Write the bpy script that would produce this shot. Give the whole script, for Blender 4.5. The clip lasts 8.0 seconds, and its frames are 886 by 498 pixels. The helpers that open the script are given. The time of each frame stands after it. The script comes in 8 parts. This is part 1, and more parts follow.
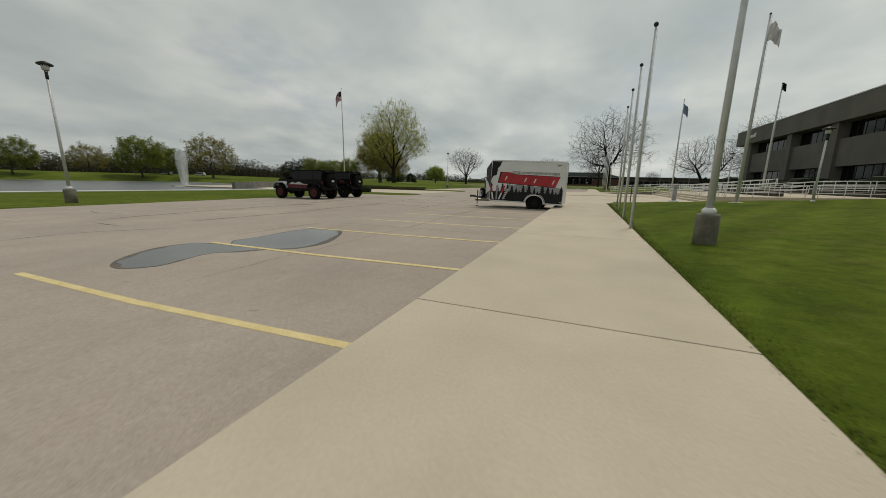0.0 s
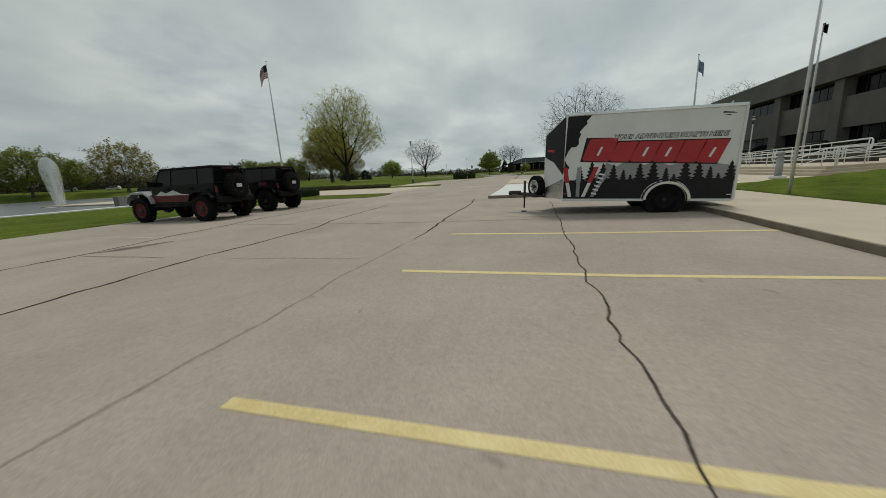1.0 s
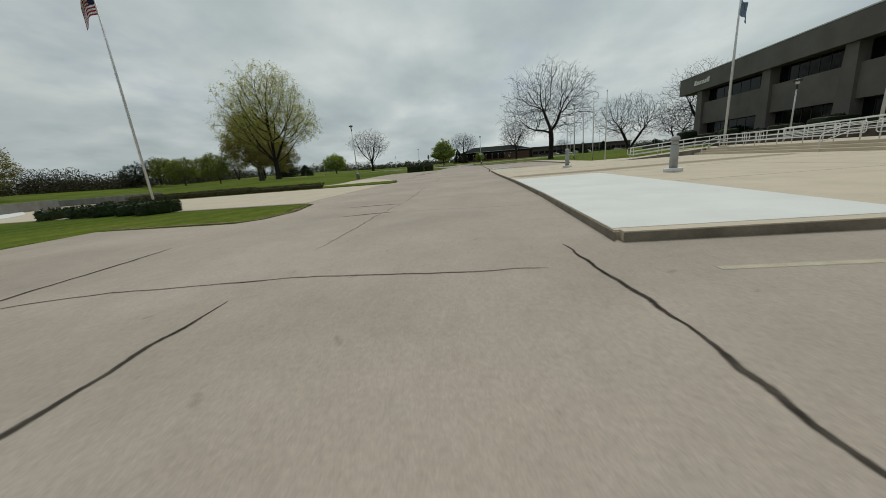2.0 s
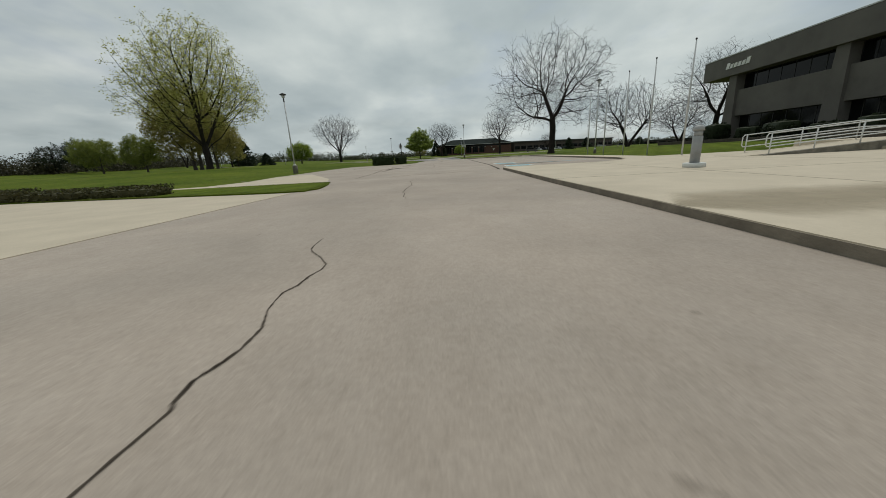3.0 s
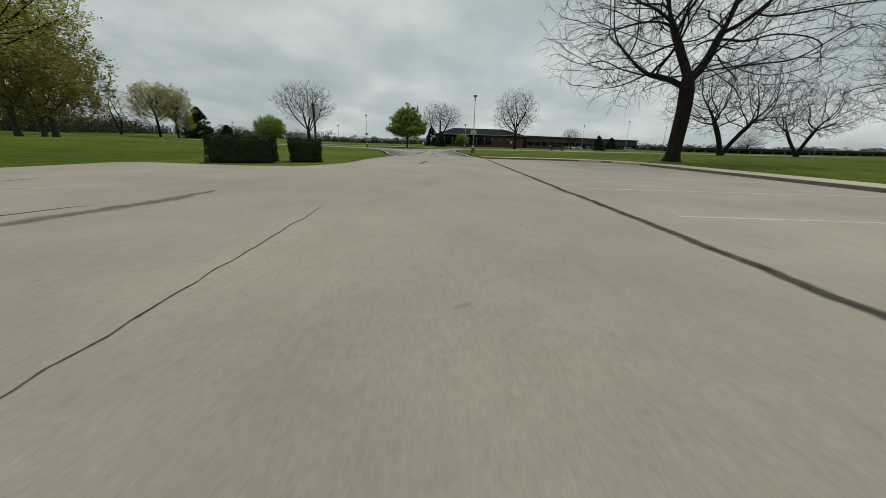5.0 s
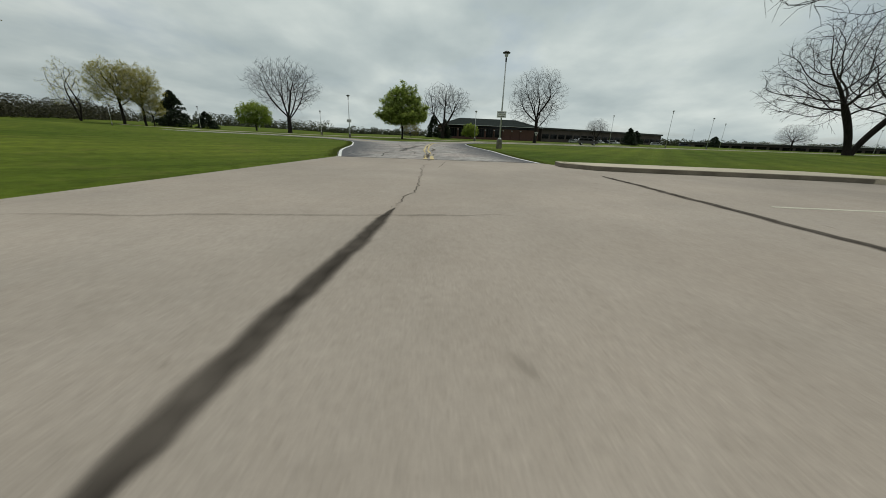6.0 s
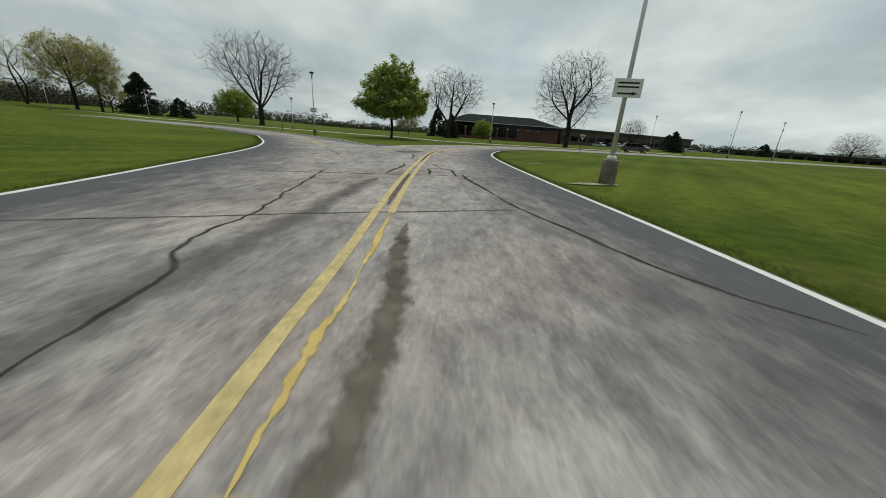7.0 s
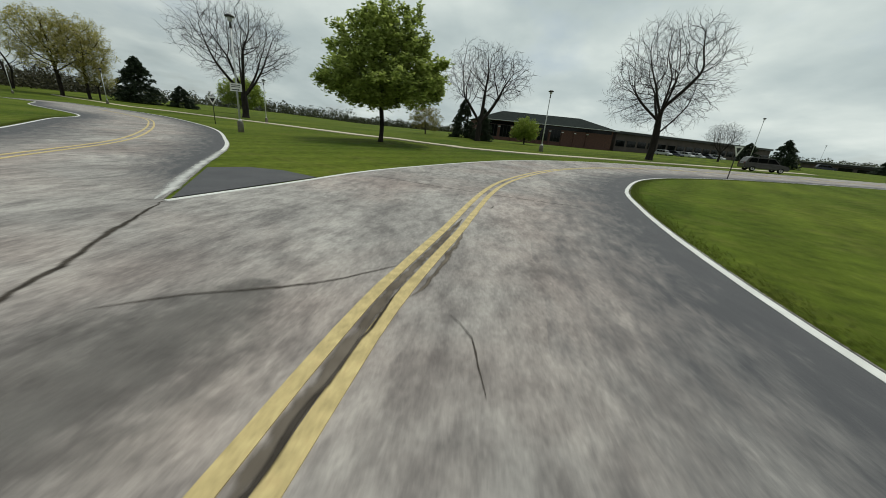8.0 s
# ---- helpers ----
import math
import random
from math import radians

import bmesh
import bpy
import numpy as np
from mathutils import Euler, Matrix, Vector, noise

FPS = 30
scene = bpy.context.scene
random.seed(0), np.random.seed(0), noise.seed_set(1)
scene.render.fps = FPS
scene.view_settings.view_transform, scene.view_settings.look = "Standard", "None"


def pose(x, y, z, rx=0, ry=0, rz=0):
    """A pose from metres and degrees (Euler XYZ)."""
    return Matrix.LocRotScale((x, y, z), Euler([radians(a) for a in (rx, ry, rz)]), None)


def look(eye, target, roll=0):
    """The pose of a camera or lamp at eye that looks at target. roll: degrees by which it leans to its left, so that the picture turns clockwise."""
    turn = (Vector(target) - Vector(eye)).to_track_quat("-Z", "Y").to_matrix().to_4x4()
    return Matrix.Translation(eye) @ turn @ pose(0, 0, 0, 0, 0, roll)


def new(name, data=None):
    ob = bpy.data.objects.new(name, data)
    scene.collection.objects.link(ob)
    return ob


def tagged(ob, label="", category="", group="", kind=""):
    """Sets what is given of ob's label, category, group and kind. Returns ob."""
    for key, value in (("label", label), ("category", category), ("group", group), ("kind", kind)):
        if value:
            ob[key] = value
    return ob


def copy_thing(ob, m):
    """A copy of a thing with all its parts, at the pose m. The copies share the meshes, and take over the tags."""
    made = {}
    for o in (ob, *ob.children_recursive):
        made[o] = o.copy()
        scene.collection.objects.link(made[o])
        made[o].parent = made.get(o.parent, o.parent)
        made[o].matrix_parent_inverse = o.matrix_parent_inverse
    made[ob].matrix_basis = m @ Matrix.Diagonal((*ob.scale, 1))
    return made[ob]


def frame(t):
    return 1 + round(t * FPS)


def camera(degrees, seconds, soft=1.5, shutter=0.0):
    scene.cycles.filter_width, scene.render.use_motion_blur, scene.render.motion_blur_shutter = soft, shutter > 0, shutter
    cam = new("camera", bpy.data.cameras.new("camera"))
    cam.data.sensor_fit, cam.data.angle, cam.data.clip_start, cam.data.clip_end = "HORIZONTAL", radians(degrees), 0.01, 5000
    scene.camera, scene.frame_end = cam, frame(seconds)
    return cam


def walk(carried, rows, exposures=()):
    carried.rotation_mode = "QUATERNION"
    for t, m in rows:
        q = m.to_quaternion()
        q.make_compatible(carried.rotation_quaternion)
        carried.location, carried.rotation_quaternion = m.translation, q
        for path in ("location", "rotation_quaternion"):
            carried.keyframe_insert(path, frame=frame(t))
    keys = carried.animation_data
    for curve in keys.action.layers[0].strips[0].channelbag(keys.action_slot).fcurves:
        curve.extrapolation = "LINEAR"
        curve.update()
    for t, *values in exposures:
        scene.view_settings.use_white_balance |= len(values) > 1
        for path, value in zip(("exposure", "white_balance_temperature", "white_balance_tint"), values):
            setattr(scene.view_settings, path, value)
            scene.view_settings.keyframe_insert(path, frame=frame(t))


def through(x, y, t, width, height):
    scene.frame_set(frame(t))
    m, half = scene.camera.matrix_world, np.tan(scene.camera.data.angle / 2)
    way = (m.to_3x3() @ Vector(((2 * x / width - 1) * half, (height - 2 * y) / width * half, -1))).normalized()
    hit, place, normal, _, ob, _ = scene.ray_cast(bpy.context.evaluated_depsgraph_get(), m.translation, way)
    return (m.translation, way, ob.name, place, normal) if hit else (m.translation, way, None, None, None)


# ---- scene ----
cam = camera(105.5, 8.0, soft=0.8, shutter=0.07)
PATH = [
    (0, (0.135, 0.296, 1.403), (-0.617, 2.108, 1.012), 0.9),
    (0.5, (-2.872, 4.637, 1.342), (-3.517, 6.485, 0.932), -1.5),
    (1, (-5.588, 9.41, 1.281), (-6.126, 11.288, 0.85), -3.2),
    (1.2, (-6.57, 11.547, 1.234), (-7.056, 13.437, 0.795), -3.6),
    (2.3, (-10.488, 25.615, 1.234), (-10.692, 27.538, 0.724), -4.7),
    (2.5, (-10.935, 28.522, 1.199), (-11.108, 30.446, 0.68), -4.2),
    (3, (-11.474, 36.474, 1.029), (-11.598, 38.396, 0.491), -3.3),
    (3.5, (-11.718, 44.957, 0.909), (-11.81, 46.877, 0.356), -1.8),
    (4, (-11.736, 53.513, 0.956), (-11.819, 55.43, 0.39), -0.4),
    (4.5, (-11.78, 62.298, 1.12), (-11.865, 64.209, 0.535), 0.4),
    (4.7, (-11.969, 65.977, 1.118), (-12.049, 67.888, 0.532), 0.9),
    (5.8, (-13.358, 87.015, 0.829), (-13.442, 88.913, 0.203), 2.0),
    (6, (-13.696, 90.951, 0.809), (-13.781, 92.847, 0.178), 2.1),
    (6.5, (-14.36, 101.042, 0.869), (-14.443, 102.936, 0.234), 2.7),
    (7, (-15.067, 111.455, 1.222), (-15.158, 113.345, 0.576), 3.8),
    (7.5, (-15.809, 122.233, 1.39), (-15.929, 124.12, 0.737), 4.6),
    (8, (-16.444, 132.965, 1.473), (-16.668, 134.84, 0.812), 5.4),
]
walk(cam, [(t, look(eye, target, roll)) for t, eye, target, roll in PATH], [(0, -0.06, 6850, 10), (0.5, -0.12, 6760, 10), (1, -0.05, 6540, 8), (2.5, -0.02, 6450, 8), (4, -0.02, 6480, 9), (6, 0.02, 6480, 6), (7, 0.08, 6480, 6), (8, 0.16, 6500, 5)])

# ---- sky and sun: bright overcast, the sun behind thin cloud ahead and to the right ----
SUN_AZ, SUN_EL = radians(22), radians(66)          # azimuth from +y towards +x
world = bpy.data.worlds.new("overcast_sky")
scene.world = world
world.use_nodes = True
wn, wl = world.node_tree.nodes, world.node_tree.links
wn.clear()
w_out = wn.new("ShaderNodeOutputWorld")
w_bg = wn.new("ShaderNodeBackground")
w_sky = wn.new("ShaderNodeTexSky")
w_sky.sky_type, w_sky.sun_disc = "NISHITA", False
w_sky.sun_elevation, w_sky.sun_rotation = SUN_EL, SUN_AZ
w_sky.dust_density, w_sky.air_density = 3.0, 1.0
w_tc = wn.new("ShaderNodeTexCoord")
w_sep = wn.new("ShaderNodeSeparateXYZ")
wl.new(w_tc.outputs["Generated"], w_sep.inputs[0])
w_up = wn.new("ShaderNodeMath")
w_up.operation = "MAXIMUM"
w_up.inputs[1].default_value = 0.0
wl.new(w_sep.outputs["Z"], w_up.inputs[0])
w_add = wn.new("ShaderNodeMath")
w_add.operation = "ADD"
w_add.inputs[1].default_value = 0.24
wl.new(w_up.outputs[0], w_add.inputs[0])
w_div = wn.new("ShaderNodeVectorMath")
w_div.operation = "DIVIDE"
w_cmb = wn.new("ShaderNodeCombineXYZ")
for i in range(3):
    wl.new(w_add.outputs[0], w_cmb.inputs[i])
wl.new(w_tc.outputs["Generated"], w_div.inputs[0])
wl.new(w_cmb.outputs[0], w_div.inputs[1])


def sky_noise(scale, detail, rough, shift, stretch):
    """A cloud layer: noise on a flat sheet overhead."""
    mp = wn.new("ShaderNodeMapping")
    mp.inputs["Location"].default_value = shift
    mp.inputs["Scale"].default_value = stretch
    nz = wn.new("ShaderNodeTexNoise")
    nz.inputs["Scale"].default_value = scale
    nz.inputs["Detail"].default_value = detail
    nz.inputs["Roughness"].default_value = rough
    wl.new(w_div.outputs[0], mp.inputs["Vector"])
    wl.new(mp.outputs[0], nz.inputs["Vector"])
    return nz.outputs["Fac"]


def sky_ramp(fac, stops):
    rp = wn.new("ShaderNodeValToRGB")
    els = rp.color_ramp.elements
    els[0].position, els[0].color = stops[0][0], (*stops[0][1], 1)
    els[1].position, els[1].color = stops[-1][0], (*stops[-1][1], 1)
    for p, c in stops[1:-1]:
        els.new(p).color = (*c, 1)
    wl.new(fac, rp.inputs[0])
    return rp.outputs["Color"]


big = sky_noise(1.25, 6.0, 0.5, (0.3, 1.7, 0.0), (1.0, 0.8, 0.0))
gap = sky_noise(1.3, 5.0, 0.55, (4.1, 2.2, 0.0), (1.0, 0.75, 0.0))
cloud = sky_ramp(big, [(0.30, (0.365, 0.42, 0.435)), (0.43, (0.44, 0.496, 0.505)), (0.52, (0.51, 0.562, 0.562)), (0.60, (0.59, 0.637, 0.626)), (0.72, (0.70, 0.735, 0.715))])
holes = sky_ramp(gap, [(0.55, (0, 0, 0)), (0.70, (0.42, 0.42, 0.42))])
w_skys = wn.new("ShaderNodeVectorMath")
w_skys.operation = "SCALE"
w_skys.inputs["Scale"].default_value = 0.09
wl.new(w_sky.outputs[0], w_skys.inputs[0])
w_mix = wn.new("ShaderNodeMix")
w_mix.data_type = "RGBA"
wl.new(holes, w_mix.inputs["Factor"])
wl.new(cloud, w_mix.inputs["A"])
wl.new(w_skys.outputs[0], w_mix.inputs["B"])
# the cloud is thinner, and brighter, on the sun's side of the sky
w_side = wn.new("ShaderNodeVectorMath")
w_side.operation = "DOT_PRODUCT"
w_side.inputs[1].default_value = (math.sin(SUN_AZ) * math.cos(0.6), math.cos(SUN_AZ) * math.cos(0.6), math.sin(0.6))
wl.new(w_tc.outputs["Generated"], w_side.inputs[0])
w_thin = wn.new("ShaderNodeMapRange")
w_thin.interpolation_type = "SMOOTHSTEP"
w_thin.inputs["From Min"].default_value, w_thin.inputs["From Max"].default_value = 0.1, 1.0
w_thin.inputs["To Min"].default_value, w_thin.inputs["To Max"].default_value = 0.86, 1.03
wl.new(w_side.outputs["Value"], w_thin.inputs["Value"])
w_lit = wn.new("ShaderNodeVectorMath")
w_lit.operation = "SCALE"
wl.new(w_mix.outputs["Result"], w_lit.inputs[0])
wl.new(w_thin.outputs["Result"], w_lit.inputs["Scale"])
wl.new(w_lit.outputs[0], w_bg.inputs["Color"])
w_bg.inputs["Strength"].default_value = 1.0
wl.new(w_bg.outputs[0], w_out.inputs[0])

sun = new("sun", bpy.data.lights.new("sun", "SUN"))
sun.data.energy, sun.data.angle, sun.data.color = 1.42, radians(12), (1.0, 0.95, 0.87)
sun.matrix_world = look((0, 0, 60), (-60 * math.sin(SUN_AZ) / math.tan(SUN_EL), -60 * math.cos(SUN_AZ) / math.tan(SUN_EL), 0))
scene.view_settings.exposure = 0.0

# ---- materials ----


def shade(name, dark, light, scale=3.0, rough=0.8, grain=60.0, bump=0.15, metal=0.0, spot=0.25, coords="Object", random_tint=0.0, stretch=(1, 1, 1), spec=0.5):
    """A surface with broad blotches between two colours, a fine grain and a little relief."""
    m = bpy.data.materials.new(name)
    m.use_nodes = True
    n, k = m.node_tree.nodes, m.node_tree.links
    b = n["Principled BSDF"]
    tc = n.new("ShaderNodeTexCoord")
    mp = n.new("ShaderNodeMapping")
    mp.inputs["Scale"].default_value = stretch
    k.new(tc.outputs[coords], mp.inputs[0])
    broad, fine = n.new("ShaderNodeTexNoise"), n.new("ShaderNodeTexNoise")
    broad.inputs["Scale"].default_value, broad.inputs["Detail"].default_value = scale, 5.0
    broad.inputs["Roughness"].default_value = 0.6
    fine.inputs["Scale"].default_value, fine.inputs["Detail"].default_value = grain, 3.0
    k.new(mp.outputs[0], broad.inputs["Vector"])
    k.new(mp.outputs[0], fine.inputs["Vector"])
    rp = n.new("ShaderNodeValToRGB")
    rp.color_ramp.elements[0].position, rp.color_ramp.elements[0].color = 0.32, (*dark, 1)
    rp.color_ramp.elements[1].position, rp.color_ramp.elements[1].color = 0.68, (*light, 1)
    k.new(broad.outputs["Fac"], rp.inputs[0])
    mx = n.new("ShaderNodeMix")
    mx.data_type, mx.blend_type = "RGBA", "OVERLAY"
    mx.inputs["Factor"].default_value = spot
    k.new(rp.outputs["Color"], mx.inputs["A"])
    k.new(fine.outputs["Fac"], mx.inputs["B"])
    colour = mx.outputs["Result"]
    if random_tint:
        oi = n.new("ShaderNodeObjectInfo")
        hs = n.new("ShaderNodeHueSaturation")
        mr = n.new("ShaderNodeMapRange")
        mr.inputs["To Min"].default_value, mr.inputs["To Max"].default_value = 1 - random_tint, 1 + random_tint
        k.new(oi.outputs["Random"], mr.inputs["Value"])
        k.new(mr.outputs["Result"], hs.inputs["Value"])
        k.new(colour, hs.inputs["Color"])
        colour = hs.outputs["Color"]
    k.new(colour, b.inputs["Base Color"])
    b.inputs["Roughness"].default_value, b.inputs["Metallic"].default_value = rough, metal
    b.inputs["Specular IOR Level"].default_value = spec
    if bump:
        bp = n.new("ShaderNodeBump")
        bp.inputs["Strength"].default_value, bp.inputs["Distance"].default_value = bump, 0.02
        k.new(fine.outputs["Fac"], bp.inputs["Height"])
        k.new(bp.outputs[0], b.inputs["Normal"])
    return m


def leafy(name, dark, light, through=0.35):
    """Leaves: colour varies leaf by leaf, and some light comes through."""
    m = bpy.data.materials.new(name)
    m.use_nodes = True
    n, k = m.node_tree.nodes, m.node_tree.links
    b = n["Principled BSDF"]
    ge = n.new("ShaderNodeNewGeometry")
    rp = n.new("ShaderNodeValToRGB")
    rp.color_ramp.elements[0].color, rp.color_ramp.elements[1].color = (*dark, 1), (*light, 1)
    k.new(ge.outputs["Random Per Island"], rp.inputs[0])
    k.new(rp.outputs[0], b.inputs["Base Color"])
    b.inputs["Roughness"].default_value = 0.6
    b.inputs["Specular IOR Level"].default_value = 0.25
    tr = n.new("ShaderNodeBsdfTranslucent")
    k.new(rp.outputs[0], tr.inputs["Color"])
    ms = n.new("ShaderNodeMixShader")
    ms.inputs[0].default_value = through
    k.new(b.outputs[0], ms.inputs[1])
    k.new(tr.outputs[0], ms.inputs[2])
    k.new(ms.outputs[0], n["Material Output"].inputs[0])
    return m


def grass_material():
    """Mown lawn: broad patches, faint mowing stripes, tufts and a fine blade grain."""
    m = bpy.data.materials.new("mown_grass")
    m.use_nodes = True
    n, k = m.node_tree.nodes, m.node_tree.links
    b = n["Principled BSDF"]
    tc, mp = n.new("ShaderNodeTexCoord"), n.new("ShaderNodeMapping")
    k.new(tc.outputs["Object"], mp.inputs[0])
    mp.inputs["Rotation"].default_value = (0, 0, 0.5)
    patch, tuft, blade, stripe = n.new("ShaderNodeTexNoise"), n.new("ShaderNodeTexNoise"), n.new("ShaderNodeTexNoise"), n.new("ShaderNodeTexWave")
    for t, sc, de, ro in ((patch, 0.09, 4.0, 0.55), (tuft, 2.6, 6.0, 0.65), (blade, 38.0, 3.0, 0.6)):
        t.inputs["Scale"].default_value, t.inputs["Detail"].default_value, t.inputs["Roughness"].default_value = sc, de, ro
        k.new(mp.outputs[0], t.inputs["Vector"])
    stripe.inputs["Scale"].default_value, stripe.inputs["Distortion"].default_value, stripe.inputs["Detail"].default_value = 0.16, 1.5, 2.0
    k.new(mp.outputs[0], stripe.inputs["Vector"])
    dry = n.new("ShaderNodeTexNoise")
    dry.inputs["Scale"].default_value, dry.inputs["Detail"].default_value, dry.inputs["Roughness"].default_value = 0.55, 7.0, 0.7
    k.new(mp.outputs[0], dry.inputs["Vector"])
    base, tone, thin = n.new("ShaderNodeValToRGB"), n.new("ShaderNodeValToRGB"), n.new("ShaderNodeValToRGB")
    for rp, p0, c0, p1, c1 in ((base, 0.34, (0.055, 0.088, 0.0085), 0.68, (0.115, 0.147, 0.019)), (tone, 0.32, (0.62, 0.65, 0.6), 0.68, (1.42, 1.36, 1.3)), (thin, 0.52, (0, 0, 0), 0.72, (0.7, 0.7, 0.7))):
        rp.color_ramp.elements[0].position, rp.color_ramp.elements[0].color = p0, (*c0, 1)
        rp.color_ramp.elements[1].position, rp.color_ramp.elements[1].color = p1, (*c1, 1)
    k.new(patch.outputs["Fac"], base.inputs[0])
    k.new(tuft.outputs["Fac"], tone.inputs[0])
    k.new(dry.outputs["Fac"], thin.inputs[0])
    bare = n.new("ShaderNodeMix")
    bare.data_type = "RGBA"
    bare.inputs["B"].default_value = (0.125, 0.125, 0.032, 1)
    k.new(thin.outputs[0], bare.inputs["Factor"])
    k.new(base.outputs[0], bare.inputs["A"])
    c = bare.outputs["Result"]
    for other, kind, f in ((tone.outputs[0], "MULTIPLY", 0.8), (stripe.outputs["Color"], "OVERLAY", 0.10), (blade.outputs["Fac"], "OVERLAY", 0.5)):
        mx = n.new("ShaderNodeMix")
        mx.data_type, mx.blend_type = "RGBA", kind
        mx.inputs["Factor"].default_value = f
        k.new(c, mx.inputs["A"])
        k.new(other, mx.inputs["B"])
        c = mx.outputs["Result"]
    k.new(c, b.inputs["Base Color"])
    b.inputs["Roughness"].default_value, b.inputs["Specular IOR Level"].default_value = 0.95, 0.06
    bp = n.new("ShaderNodeBump")
    bp.inputs["Strength"].default_value, bp.inputs["Distance"].default_value = 0.7, 0.03
    k.new(blade.outputs["Fac"], bp.inputs["Height"])
    k.new(bp.outputs[0], b.inputs["Normal"])
    return m


def paving(name, dark, light, layers, rough=0.86, bump=0.3):
    """Weathered paving: broad tone between two colours, then layers of noise of (scale, detail, low, dark factor, high, light factor, stretch) laid over one another."""
    m = bpy.data.materials.new(name)
    m.use_nodes = True
    n, k = m.node_tree.nodes, m.node_tree.links
    b = n["Principled BSDF"]
    tc = n.new("ShaderNodeTexCoord")

    def field(scale, detail, stretch, rougher=0.62):
        mp, nz = n.new("ShaderNodeMapping"), n.new("ShaderNodeTexNoise")
        mp.inputs["Scale"].default_value = (*stretch, 1)
        nz.inputs["Scale"].default_value, nz.inputs["Detail"].default_value, nz.inputs["Roughness"].default_value = scale, detail, rougher
        k.new(tc.outputs["Object"], mp.inputs[0])
        k.new(mp.outputs[0], nz.inputs["Vector"])
        return nz.outputs["Fac"]

    def ramp(fac, p0, c0, p1, c1):
        rp = n.new("ShaderNodeValToRGB")
        rp.color_ramp.elements[0].position, rp.color_ramp.elements[0].color = p0, (*c0, 1)
        rp.color_ramp.elements[1].position, rp.color_ramp.elements[1].color = p1, (*c1, 1)
        k.new(fac, rp.inputs[0])
        return rp.outputs[0]

    c = ramp(field(0.32, 5.0, (1, 1)), 0.33, dark, 0.67, light)
    height = None
    for scale, detail, p0, f0, p1, f1, stretch in layers:
        fac = field(scale, detail, stretch)
        height = fac
        mx = n.new("ShaderNodeMix")
        mx.data_type, mx.blend_type = "RGBA", "MULTIPLY"
        mx.inputs["Factor"].default_value = 1.0
        k.new(c, mx.inputs["A"])
        k.new(ramp(fac, p0, f0 if isinstance(f0, tuple) else (f0,) * 3, p1, f1 if isinstance(f1, tuple) else (f1,) * 3), mx.inputs["B"])
        c = mx.outputs["Result"]
    k.new(c, b.inputs["Base Color"])
    b.inputs["Roughness"].default_value, b.inputs["Specular IOR Level"].default_value = rough, 0.35
    bp = n.new("ShaderNodeBump")
    bp.inputs["Strength"].default_value, bp.inputs["Distance"].default_value = bump, 0.015
    k.new(height, bp.inputs["Height"])
    k.new(bp.outputs[0], b.inputs["Normal"])
    return m


M_LOT = paving("lot_concrete", (0.333, 0.289, 0.248), (0.414, 0.355, 0.303),
               ((0.09, 3.0, 0.36, (0.96, 0.95, 0.94), 0.64, (1.035, 1.035, 1.035), (1, 1)), (1.1, 7.0, 0.34, (0.955, 0.945, 0.935), 0.62, (1.025, 1.025, 1.025), (1, 0.55)),
                (7.0, 4.0, 0.30, (0.945, 0.94, 0.935), 0.60, (1.02, 1.02, 1.025), (1, 0.7)), (24.0, 3.0, 0.30, 0.88, 0.66, 1.06, (1, 1)), (75.0, 2.0, 0.32, 0.87, 0.68, 1.1, (1, 1))), bump=0.15)
M_WALK = shade("sidewalk_concrete", (0.462, 0.40, 0.308), (0.536, 0.466, 0.362), 0.8, 0.85, 35.0, 0.2, spot=0.12, random_tint=0.04)
M_NEWSLAB = shade("new_concrete", (0.60, 0.61, 0.59), (0.68, 0.69, 0.67), 0.7, 0.8, 40.0, 0.12, spot=0.08)
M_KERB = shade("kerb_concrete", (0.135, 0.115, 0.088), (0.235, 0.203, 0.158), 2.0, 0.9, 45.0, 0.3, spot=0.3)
M_TAR = shade("crack_tar", (0.02, 0.018, 0.016), (0.066, 0.06, 0.053), 6.0, 0.8, 60.0, 0.4)
M_FAINT = shade("weathered_crack_filler", (0.265, 0.232, 0.193), (0.325, 0.285, 0.238), 4.0, 0.85, 60.0, 0.2)
M_YELLOW = shade("yellow_paint", (0.60, 0.47, 0.21), (0.72, 0.6, 0.31), 3.0, 0.7, 50.0, 0.15, spot=0.3)
M_LINE = shade("worn_yellow_line", (0.42, 0.33, 0.15), (0.66, 0.52, 0.245), 7.0, 0.75, 45.0, 0.2, spot=0.45)
M_FADEDPALE = shade("pale_faded_line_paint", (0.46, 0.43, 0.345), (0.60, 0.57, 0.475), 3.0, 0.8, 40.0, 0.15, spot=0.3)
M_FADED = shade("faded_line_paint", (0.36, 0.32, 0.23), (0.47, 0.43, 0.33), 3.0, 0.8, 40.0, 0.15, spot=0.3)
M_WHITE = shade("white_road_paint", (0.62, 0.62, 0.59), (0.78, 0.78, 0.75), 3.0, 0.7, 50.0, 0.15, spot=0.25)
M_WORNMARK = shade("worn_white_mark", (0.38, 0.52, 0.55), (0.80, 0.82, 0.80), 7.0, 0.8, 60.0, 0.1, spot=0.4)
M_BLUE = shade("blue_road_paint", (0.12, 0.34, 0.44), (0.29, 0.51, 0.57), 5.0, 0.75, 40.0, 0.15, spot=0.35)
M_NEWASPH = shade("new_asphalt", (0.058, 0.058, 0.066), (0.085, 0.085, 0.092), 1.2, 0.85, 50.0, 0.35, spot=0.3)
M_GRASS = grass_material()
